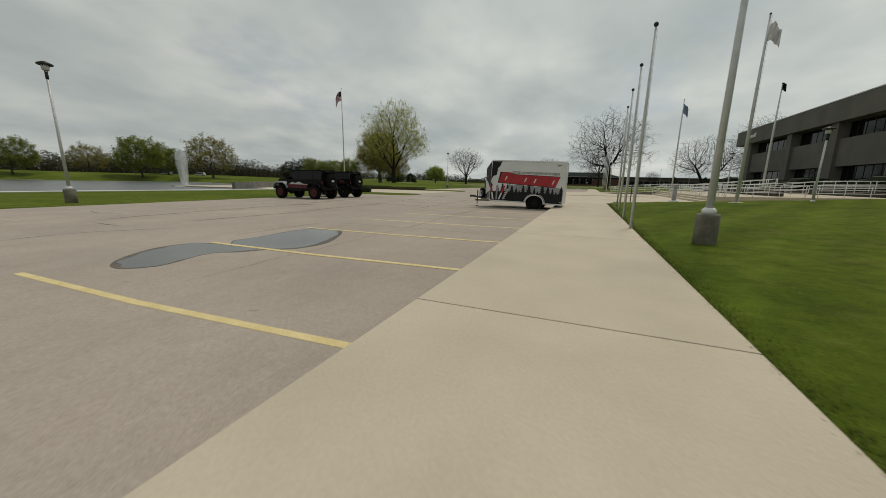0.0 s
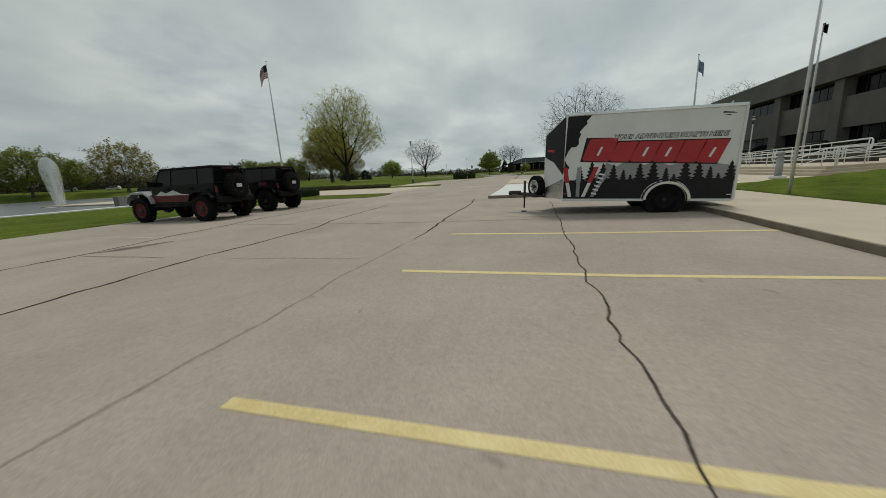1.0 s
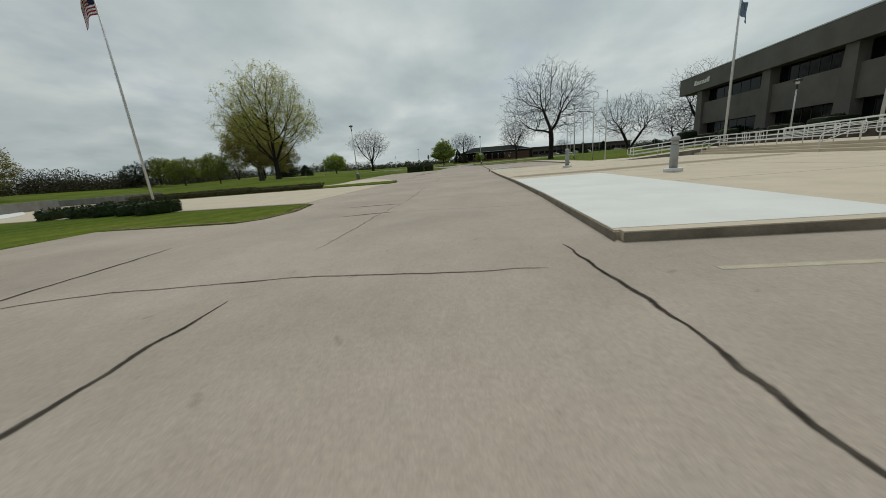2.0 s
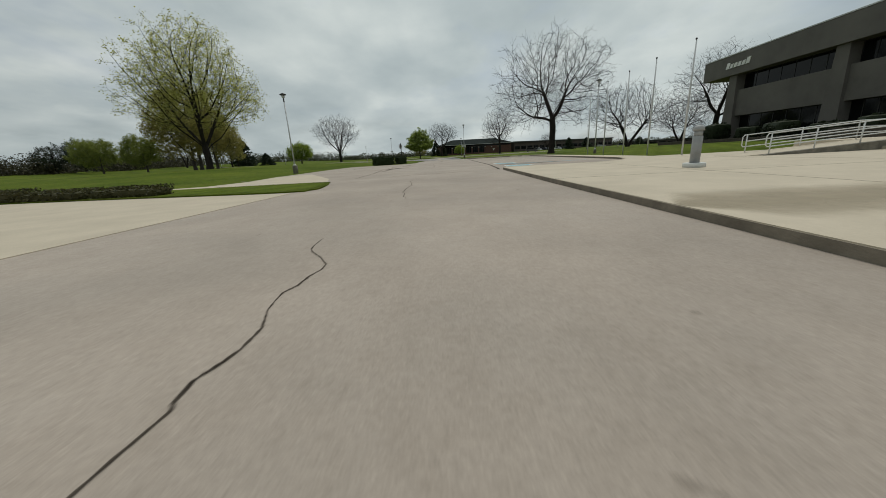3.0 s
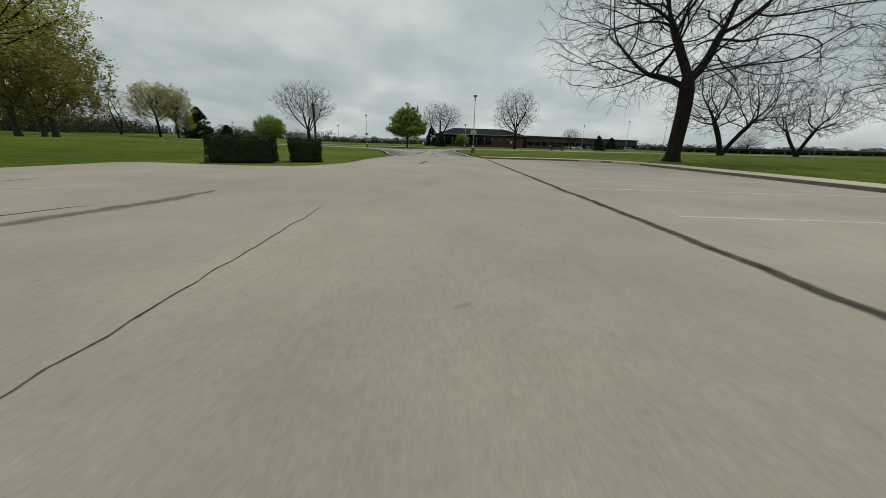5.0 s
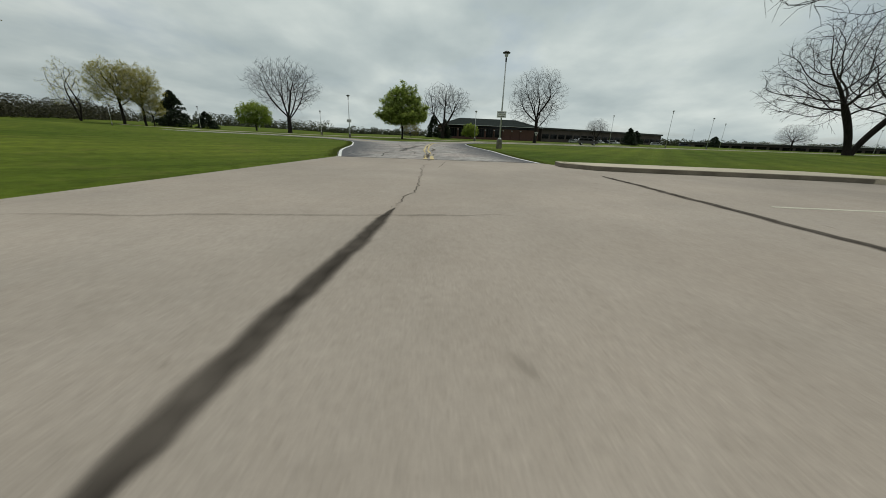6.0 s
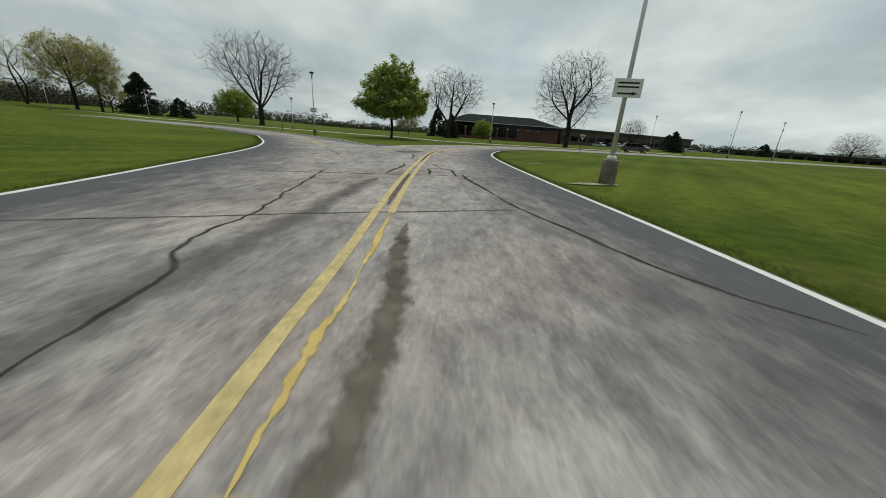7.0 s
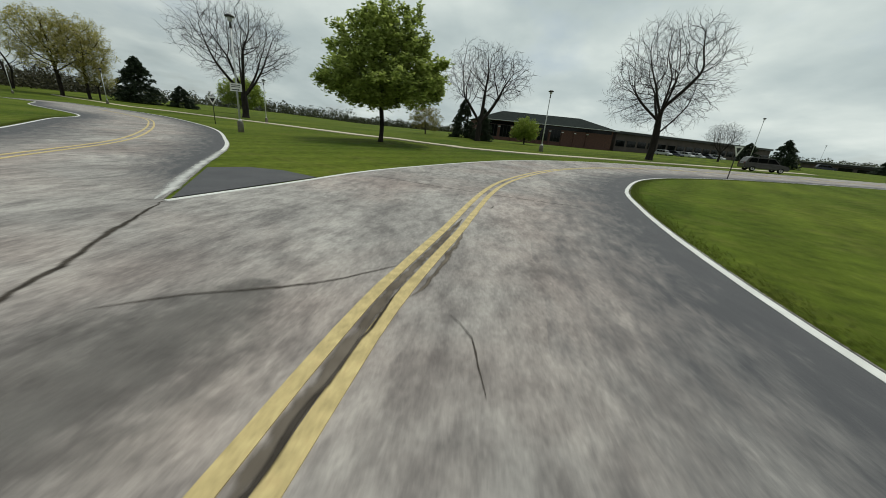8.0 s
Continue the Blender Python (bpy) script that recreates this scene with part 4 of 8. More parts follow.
bare_round = tree("bare_tree", "rounded bare tree with fine upright twigs", (-68.9, 202, 0.3),
                  colonise(25, (-0.3, 0, 12.8, 11.4, 8.2, 8.4), [[(0, 0, -0.2), (0.1, 0, 2.4), (0, 0, 4.6), (0.3, 0, 9.0)]] + forks(3, (3.8, 5.2), 6, 3.8, 5.6, 0.4), 0.6, 2500, 0.55, 0.66, 10, 0.35, 0.8, 6, 1.25, -0.05, 0.14, 0.3, 0.0165, 0.1, 0.1, 1.0, 500), M_BARKDARK)
bare_leader = tree("bare_tree", "rounded bare tree with one straight leader beside the curved road", (5.3, 186.3, 0.05),
                   colonise(27, (-0.7, 0, 10.3, 7.6, 7.2, 6.4), [[(0, 0, -0.2), (0.1, 0, 3), (-0.1, 0.1, 6), (0.1, 0, 9.5)]] + forks(5, (3.4, 7.0), 7, 2.9, 3.6, 0.1), 0.46, 2700, 0.42, 0.48, 7, 0.45, 0.75, 7, 0.95, 0.1, 0.16, 0.2, 0.0135, 0.05, 0.18, 9.0, 500), M_BARKDARK)
bare_spread = tree("bare_tree", "spreading bare tree with drooping twigs before the brick building", (-19.4, 190.5, 0.2),
                   colonise(28, (0.5, 0, 9.0, 6.8, 5.1, 4.4), [[(0, 0, -0.2), (-0.05, 0, 1.6), (0.1, 0, 3.0)], [(0.1, 0, 3.0), (1.4, 0.2, 4.8), (2.6, 0.3, 7.0)], [(0.1, 0, 2.8), (-1.2, -0.1, 4.6), (-2.6, -0.4, 6.4)], [(0.1, 0, 3.0), (0.2, 0.9, 5.2), (0.3, 1.2, 7.8)]], 0.42, 1900, 0.4, 0.5, 7, 0.5, 0.75, 6, 0.9, 0.25, 0.14, 0.35, 0.0145, 0.05, 0.0, 1.6, 400), M_BARKDARK)
copy_tree(bare_wide, (51.3, 140.8, 0.2), 120, (0.72, 0.72, 0.78), "low bare tree on the lawn by the building")
copy_tree(bare_big, (42.8, 114.9, 0.6), 140, (0.95, 0.95, 0.95), "tall bare tree beside the concrete building")
copy_tree(bare_round, (33.5, 219.8, 0.3), 20, (0.36, 0.36, 0.4), "small bare tree at the far lot")
copy_tree(bare_wide, (134, 258, 0.3), 60, 0.66, "small bare tree with brown buds")
half_spring = tree("spring_tree", "large half-leafed tree with pale yellow leaves", (-148.8, 227.0, 0.6),
                   colonise(33, (0.2, 0, 13.6, 10.4, 9.8, 8.8), [[(0, 0, -0.2), (0.3, 0, 2.4), (0.1, 0, 4.4)]], 0.5, 1500, 0.6, 0.85, 11, 0.35, 0.5, 3, 1.1, 0.0, 0.16, 0.5, 0.022, 0.06, 0.1, 1.2, 70), M_BARKDARK, M_LEAFPALE, 10, 0.34, 4, 0.45)
copy_tree(half_spring, (-138.5, 229.5, 0.5), 300, (0.45, 0.45, 0.5), "low bushy olive half-leafed tree")
copy_tree(half_spring, (-141.5, 229.0, 0.6), 200, (0.82, 0.82, 0.98), "tall half-leafed tree with yellowish leaves")
thin_spring = tree("spring_tree", "tall thin tree with first pale leaves", (-168.0, 228.0, 0.8),
                   colonise(34, (-1.5, 0, 13.0, 8.4, 10.4, 8.2), [[(0, 0, -0.2), (-0.3, 0, 3), (-1.2, 0, 6.5)], [(0.2, 0, -0.2), (0.6, 0, 3), (1.6, 0, 6.5)]], 0.45, 700, 0.65, 1.0, 12, 0.4, 0.5, 3, 1.2, 0.0, 0.2, 0.4, 0.021, 0.0, 0.2, 1.5, 26), M_BARKDARK, M_LEAFPALE, 4, 0.28, 4, 0.4)
# the dense green maple on the island between the roads
maple = tree("green_tree", "dense bright green pyramid-shaped tree on the lawn island", (-25.8, 161.0, 0.3),
             colonise(31, (0, 0, 4.5, 4.8, 5.5, 2.0), [[(0, 0, -0.2), (0.1, 0, 1.2), (0, 0, 2.4), (0.05, 0, 5.0)]], 0.17, 2600, 0.3, 0.4, 5, 0.3, 0.4, 3, 0.45, 0.0, 0.06, 0.1, 0.01, 0.0, 0.55, 9.0, 170), M_BARKDARK, M_LEAFGREEN, 17, 0.24, 3, 0.17)
bush_tree = tree("green_tree", "low round bright green tree at the lawn's edge", (-118, 266, 0.2),
                 colonise(32, (-0.3, 0, 6.4, 7.6, 7.4, 3.8), [[(0, 0, -0.2), (0.1, 0, 1.2), (0, 0, 2.4)]], 0.45, 1500, 0.6, 0.9, 10, 0.4, 0.4, 4, 1.0, 0.0, 0.08, 0.1, 0.016, 0.0, 0.1, 9.0, 200), M_BARK, M_LEAFLIME, 11, 0.5, 3, 0.5)
copy_tree(bush_tree, (-11.6, 196, 0.2), 50, (0.3, 0.3, 0.33), "young light green tree before the brick building")
# half-leafed trees across the lake and behind the lawn
olive = tree("spring_tree", "spreading tree with olive and brown spring leaves", (-71.5, 119.5, 0.8),
             colonise(41, (0, 0, 7.0, 6.8, 6.0, 5.2), [[(0, 0, -0.2), (0.1, 0, 1.2), (0, 0, 2.2)]], 0.3, 900, 0.45, 0.85, 7, 0.35, 0.4, 4, 0.8, 0.0, 0.14, 0.35), M_BARK, M_LEAFOLIVE, 12, 0.3, 3, 0.34)
leafed = tree("spring_tree", "full round tree with mid-green spring leaves", (-169, 83.5, 1.5),
              colonise(42, (0, 0, 8.8, 9.0, 8.2, 7.4), [[(0, 0, -0.2), (0.1, 0, 1.2), (0, 0, 2.4)]], 0.38, 1000, 0.6, 1.05, 9, 0.35, 0.4, 4, 1.0, 0.0, 0.14, 0.3, 0.014), M_BARK, M_LEAFMID, 12, 0.46, 3, 0.46)
for src, at, turn, sc, lab in (
        (olive, (-86.0, 133, 0.9), 80, (1.45, 1.45, 1.8), "olive half-leafed tree on the lawn"), (olive, (-80.0, 123, 0.9), 200, (1.3, 1.3, 1.65), "brownish half-leafed tree behind the large tree"),
        (leafed, (-101.5, 131.9, 1.0), 10, (0.55, 0.55, 0.64), "bright spring-green tree behind the lawn"), (leafed, (-116.7, 133.4, 1.2), 300, 0.6, "yellow-green tree behind the lawn"),
        (olive, (-149.8, 99.8, 1.8), 30, (1.45, 1.45, 1.4), "round brown-green tree on the far lake shore"), (leafed, (-183.9, 101.4, 2.2), 140, 0.85, "mid-green tree on the far lake shore"),
        (leafed, (-192.1, 55.5, 2.0), 220, 0.8, "light green tree on the far lake shore"), (olive, (-213.6, 85.3, 2.5), 60, 1.1, "brownish tree on the far lake shore"),
        (leafed, (-158, 168, 2.5), 100, 0.75, "green tree behind the lake"), (leafed, (-146, 178, 2.5), 20, 0.7, "green tree behind the lake"),
        (olive, (-230, 120, 2.5), 170, 1.3, "brown-green tree in the far tree line"), (leafed, (-205, 20, 2.0), 77, 0.9, "mid-green tree on the far lake shore"),
        (olive, (-30, 200, 0.2), 33, 0.45, "small leafing tree behind the island")):
    copy_tree(src, at, turn, sc, lab)
fir = conifer("conifer", "dark dense conifer beside the lawn", (-147.0, 250, 0.6), 15.5, 9.4, 51)
copy_tree(fir, (-137, 257, 0.5), 70, (0.62, 0.62, 0.5), "low dark conifer beside the lawn")
copy_tree(fir, (-22.5, 196, 0.2), 40, (0.30, 0.30, 0.42), "narrow dark conifer before the brick building")
copy_tree(fir, (-19, 194, 0.2), 140, (0.26, 0.26, 0.34), "narrow dark conifer before the brick building")
copy_tree(fir, (70, 268, 0.2), 10, (0.5, 0.5, 0.42), "dark conifer before the long building")
pine = tree("pine_tree", "dark spreading pine with clumped needles in the tree line", (-184, 176, 3.0),
            colonise(61, (0.2, 0, 5.9, 6.0, 5.4, 5.2), [[(0, 0, -0.2), (0.1, 0, 3), (0.3, 0, 8)]], 0.3, 900, 0.5, 0.9, 8, 0.35, 0.4, 3, 0.7, 0.0, 0.2, 0.1, 0.012, 0.0, 0.2), M_BARKDARK, M_CONIFER, 12, 0.34, 3, 0.32)
copy_tree(pine, (-176, 181, 3.0), 130, (1.1, 1.1, 1.12), "dark broad pine in the far tree line")
copy_tree(fir, (42.5, 214.5, 0.2), 77, (0.36, 0.36, 0.36), "dark conifer at the far lot")
copy_tree(fir, (92, 246, 0.2), 170, (0.4, 0.4, 0.3), "dark conifer at the far lot")


def woods(name, label, line, mat, seed, each, count, leaf, height):
    """A belt of trees too far off to count: many small leaves and twigs in overlapping crowns that reach the ground."""
    rnd = random.Random(seed)
    verts, faces = [], []
    for x, y in smooth_line(line, 4.0):
        for k in range(each):
            cx, cy = x + rnd.uniform(-12, 12), y + rnd.uniform(-12, 12)
            low = 0.62 if y > 190 and x > -160 else 1.0
            hgt, rad = rnd.uniform(*height) * low, rnd.uniform(4.0, 7.5)
            z0 = rnd.uniform(-0.5, 1.0) + (2.0 if x < -200 else 0)
            for _ in range(count):
                u, v = rnd.uniform(0, 2 * math.pi), 2 * rnd.random() ** 1.35 - 1
                s = rnd.random() ** 0.33 * math.sqrt(1 - max(v, 0) ** 2)
                p = Vector((cx + rad * s * math.cos(u), cy + rad * s * math.sin(u), z0 + hgt * 0.5 + v * hgt * 0.5))
                a = Vector((rnd.gauss(0, 1), rnd.gauss(0, 1), rnd.gauss(0, 1))).normalized()
                b = a.cross(Vector((rnd.gauss(0, 1), rnd.gauss(0, 1), rnd.gauss(0, 1)))).normalized()
                q = rnd.uniform(*leaf) * (1 - 0.4 * max(v, 0))
                i = len(verts)
                verts += [p - a * q, p + b * q * 0.7, p + a * q, p - b * q * 0.7]
                faces += [(i, i + 1, i + 2), (i, i + 2, i + 3)]
    tagged(new(name, mesh_of(name, verts, faces, mat)), label, "woods", kind="stuff")


M_FARWOOD = leafy("far_woodland_leaves", (0.045, 0.052, 0.032), (0.115, 0.122, 0.07), 0.3)
M_NEARWOOD = leafy("bare_woodland_twigs", (0.028, 0.026, 0.016), (0.085, 0.08, 0.042), 0.2)
woods("far_woods", "distant belt of mixed spring woodland", [(60, -330), (-200, -320), (-330, -180), (-345, 0), (-330, 150), (-330, 300), (-260, 420), (-60, 470), (120, 520), (330, 480), (470, 300), (480, 60), (420, -200), (200, -320)], M_FARWOOD, 77, 2, 170, (0.5, 1.0), (7, 13))
woods("bare_woods", "belt of dark brown half-bare woodland behind the lawn", [(-240, 60), (-232, 110), (-205, 150), (-190, 200), (-203, 250), (-214, 275)], M_NEARWOOD, 78, 3, 420, (0.28, 0.55), (6.5, 11.5))

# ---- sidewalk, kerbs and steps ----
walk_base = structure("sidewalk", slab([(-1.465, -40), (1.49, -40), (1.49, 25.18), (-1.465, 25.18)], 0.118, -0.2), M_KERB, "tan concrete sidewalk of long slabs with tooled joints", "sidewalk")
JOINTS = [-39.9, -30.6, -24.9, -19.2, -13.5, -7.85, -2.2, 3.45, 9.1, 14.75, 20.4, 25.17]
for a, b in zip(JOINTS, JOINTS[1:]):
    bm = bmesh.new()
    box(bm, (-1.475, a + 0.008, 0.06), (1.5, b - 0.008, 0.142), 0.012)
    part("slab", bm, M_WALK, walk_base)
# thin strip over the kerb side, darker brown than the slab tops
structure("kerb_face", slab([(-1.478, -40), (-1.4652, -40), (-1.4652, 26.28), (-1.478, 26.28)], 0.12, -0.1), M_KERB, "dark brown kerb face of the sidewalk", "kerb")


for line in ([(-4.0, 39.42), (-4.0, 57.0)], [(-3.98, 39.42), (8.3, 39.7)], [(-8.6, 47.2), (8.3, 47.4)], [(2.2, 29), (2.2, 56)], [(-3.98, 32.6), (8.3, 32.8)]):
    structure("plaza_joint", ribbon(line, 0.02, 0.1325, 0.01), M_KERB, "dark joint in the plaza concrete", "joint")


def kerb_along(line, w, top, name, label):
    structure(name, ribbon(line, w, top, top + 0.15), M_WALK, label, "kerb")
    # the face strip takes a darker brown than the kerb top
    structure("kerb_face", ribbon(line, 0.012, top - 0.016, top + 0.1, w / 2 + 0.005), M_KERB, "dark brown kerb face", "kerb")


kerb_along([(-1.4, 26.22), (-7.84, 26.22)], 0.16, 0.144, "kerb", "concrete kerb at the plaza's end")
# darker brown strip down the plaza's edge
structure("kerb_face", ribbon([(-7.927, 26.2), (-7.967, 32), (-8.197, 39), (-8.677, 48), (-8.977, 56), (-9.007, 56.72), (-8.77, 57.31)], 0.014, 0.121, 0.2), M_KERB, "dark brown kerb face along the plaza", "kerb")
kerb_along([(-8.7, 57.26), (-3, 57.34)], 0.12, 0.138, "kerb", "weathered concrete kerb at the plaza's end")
kerb_along(smooth_line([(-3, 57.34), (-0.9, 59.4), (0.24, 63), (0.44, 68), (0.44, 96), (-0.66, 99.4), (-3, 101.1), (-9.6, 101.7), (-10.35, 103.3)], 0.6), 0.15, 0.138, "kerb", "weathered kerb round the parking bay")
for i, (x, z) in enumerate(((8.4, 0.285), (8.85, 0.44), (9.3, 0.595))):
    structure("step", slab([(x, 54.08), (x, 31.9 + 0.4 * i), (24.6, 39.6 + 0.4 * i), (24.6, 54.08)], z, 0.05, 0.012), M_WALK, "broad low concrete step before the terrace", "step")
structure("terrace", slab([(9.74, 60), (9.74, 33.1), (24.3, 40.7), (24.3, 60)], 0.6, 0.05, 0.01), M_WALK, "raised tan concrete terrace before the building", "terrace")
bm = bmesh.new()
prism(bm, [(3.2, 0.1), (9.7, 0.1), (9.7, 0.62), (3.2, 0.17)], "y", 54.1, 54.45)
structure("ramp_wall", bm, M_BASE, "low grey concrete wall beside the ramp", "wall")
bm = bmesh.new()
prism(bm, [(2.6, 0.1), (9.72, 0.1), (9.72, 0.6), (2.6, 0.14)], "y", 54.46, 56.6)
structure("ramp", bm, M_WALK, "sloping concrete access ramp", "ramp")
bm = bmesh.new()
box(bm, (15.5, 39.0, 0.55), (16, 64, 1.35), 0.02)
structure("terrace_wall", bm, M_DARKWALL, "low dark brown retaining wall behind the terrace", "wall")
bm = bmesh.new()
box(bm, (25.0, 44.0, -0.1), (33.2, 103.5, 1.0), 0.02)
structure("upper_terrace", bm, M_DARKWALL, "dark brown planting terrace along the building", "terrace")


def railing(line, label, height=0.95, rails=(0.95, 0.62, 0.34), gap=1.9, r=0.027):
    """Pipe railing along a line of (x, y, z): posts and bars, rounded at the ends."""
    base = Vector(line[0])
    t = thing("pipe_railing", label, "railing", tuple(base), group="pipe railings")
    L = [Vector(p) - base for p in line]
    for h in rails:
        bm = bmesh.new()
        tube(bm, [p + Vector((0, 0, h)) for p in L], r, 8)
        part("rail_bar", bm, M_RAIL, t)
    for end in (0, -1):
        p = L[end]
        bm = bmesh.new()
        out = (L[end] - L[1 if end == 0 else -2]).normalized() * 0.22
        hi, lo = p + Vector((0, 0, rails[0])), p + Vector((0, 0, rails[-1]))
        tube(bm, [hi, hi + out * 0.6, hi + out + Vector((0, 0, -0.09)), lo + out + Vector((0, 0, 0.09)), lo + out * 0.6, lo], r, 8)
        part("end_loop", bm, M_RAIL, t)
    post = None
    for a, b in zip(L, L[1:]):
        n = max(1, int((b - a).length / gap))
        for i in range(n + 1):
            p = a.lerp(b, i / n)
            if post is None:
                bm = bmesh.new()
                tube(bm, [(0, 0, -0.05), (0, 0, height)], r, 8)
                post = part("post", bm, M_RAIL, t)
                post.location = p
            else:
                q = new("post", post.data)
                q.parent, q.location = t, p
    return t


railing([(3.5, 54.27, 0.2), (9.6, 54.27, 0.62), (12.5, 54.3, 0.62)], "pale grey pipe railing on the ramp wall")
railing([(4.1, 56.5, 0.2), (9.7, 56.5, 0.6), (15.2, 56.6, 0.6)], "pale grey pipe railing beyond the ramp")
railing([(9.9, 53.4, 0.6), (9.9, 43.8, 0.6)], "pale grey pipe railing along the terrace edge")
railing([(10.0, 41.6, 0.6), (10.0, 34.2, 0.6)], "pale grey pipe railing along the terrace edge")
railing([(12.4, 52.8, 0.6), (13.4, 40, 0.95), (13.9, 37.0, 1.05)], "pale grey pipe railing of the upper ramp")
railing([(15.2, 54, 0.75), (15.3, 42, 1.05), (15.3, 39.0, 1.15)], "pale grey pipe railing of the upper ramp")
railing([(10.4, 33.9, 0.6), (16.6, 37.2, 0.6)], "pale grey pipe railing along the terrace edge")
railing([(17.6, 37.7, 0.6), (24.0, 41.0, 0.6)], "pale grey pipe railing along the terrace edge")
railing([(12.6, 36.6, 0.6), (18.0, 39.4, 0.95), (25.0, 43.0, 1.1)], "pale grey pipe railing of the upper ramp")
railing([(16.6, 40.6, 0.7), (20.0, 42.4, 1.05), (26.5, 46.0, 1.15)], "pale grey pipe railing of the upper ramp")
railing([(11.2, 52.6, 0.6), (11.4, 44, 0.6)], "pale pipe railing on the terrace")
railing([(11.4, 41, 0.6), (11.5, 35.4, 0.6)], "pale pipe railing on the terrace")
for yy in (52.9, 42.7, 33.4):
    t = thing("stair_handrail", "short sloping grey pipe handrail on the steps", "railing", (8.3, yy, 0.13), group="stair handrails")
    bm = bmesh.new()
    tube(bm, [(0, 0, 0), (0, 0, 0.86), (0.1, 0, 0.94), (1.3, 0, 1.38), (1.75, 0, 1.4), (1.85, 0, 1.3), (1.85, 0, 0.46)], 0.027, 8)
    part("rail_bar", bm, M_RAIL, t)
    bm = bmesh.new()
    tube(bm, [(0, 0, 0.5), (1.3, 0, 0.95), (1.85, 0, 0.97)], 0.024, 8)
    part("lower_bar", bm, M_RAIL, t)

# ---- the concrete office building ----


def office():
    b = thing("office_building", "dark grey precast concrete office with ribbon windows", "building", (32.3, 60, 0.9))
    z0 = -0.9
    bm = bmesh.new()
    box(bm, (1.9, -60, z0), (34, 39.0, 12.4))
    part("wall", bm, M_PRECAST, b, "shaded grey precast core wall")
    bm = bmesh.new()
    box(bm, (0, -60, 9.75), (34, 44.6, 12.75), 0.03)
    part("fascia", bm, M_PRECAST, b, "deep plain grey precast fascia")
    bm = bmesh.new()
    box(bm, (-0.06, -60.06, 12.75), (0.4, 44.66, 12.9), 0.015)
    box(bm, (0.4, 44.26, 12.75), (34, 44.66, 12.9), 0.015)
    part("coping", bm, M_PALE, b, "thin pale metal roof edge")
    piers = [38.2, 22.0, 9.8, -2.4, -14.6, -26.8, -39.0]
    first = None
    for y in piers:
        if first is None:
            bm = bmesh.new()
            prism(bm, [(-1.15, z0 + 0.9), (1.15, z0 + 0.9), (0.75, 9.75), (-0.75, 9.75)], "x", 0.45, 2.0)
            first = part("pier", bm, M_PRECAST, b, "broad grey pier, wider at the foot")
            first.location = (0, y, 0)
        else:
            q = new("pier", first.data)
            q.parent, q.location = b, (0, y, 0)
    for i, y in enumerate(piers[:-1]):
        lo, hi = piers[i + 1] + 0.85, y - 0.85
        bm = bmesh.new()
        box(bm, (0.85, lo, 3.55), (1.95, hi, 7.45), 0.02)
        part("spandrel", bm, M_PRECAST, b)
        for za, zb in ((7.45, 9.75), (0.2, 3.55)):
            n = 7
            w = part("window", window_strip(lo, hi, za, zb, n), M_DARKMETAL, b, "recessed dark window band")
            for j in range(n):
                ya, yb = lo + (hi - lo) * j / n, lo + (hi - lo) * (j + 1) / n
                bm = bmesh.new()
                box(bm, (1.79, ya + 0.05, za + 0.07), (1.815, yb - 0.05, zb - 0.07))
                part("pane", bm, M_BLACKGLASS, w)
    # the letters over the end bay, as plain slanted shapes
    for j in range(6):
        y = 39.4 - j * 0.79
        bm = bmesh.new()
        h, wd = (0.62, 0.56) if 0 < j < 5 else (0.86, 0.64)
        prism(bm, [(y, 10.86), (y - wd, 10.86), (y - wd - 0.22, 10.86 + h), (y - 0.22, 10.86 + h)], "x", -0.09, -0.002)
        part("sign_shape", bm, M_WHITE, b, "white slanted wall sign shape")


def window_strip(lo, hi, za, zb, n):
    bm = bmesh.new()
    box(bm, (1.75, lo, za), (1.88, hi, za + 0.08))
    box(bm, (1.75, lo, zb - 0.08), (1.88, hi, zb))
    for j in range(n + 1):
        y = lo + (hi - lo) * j / n
        box(bm, (1.75, y - 0.045, za + 0.081), (1.88, y + 0.045, zb - 0.081))
    return bm


office()

# ---- lamps, flagpoles, bollards ----


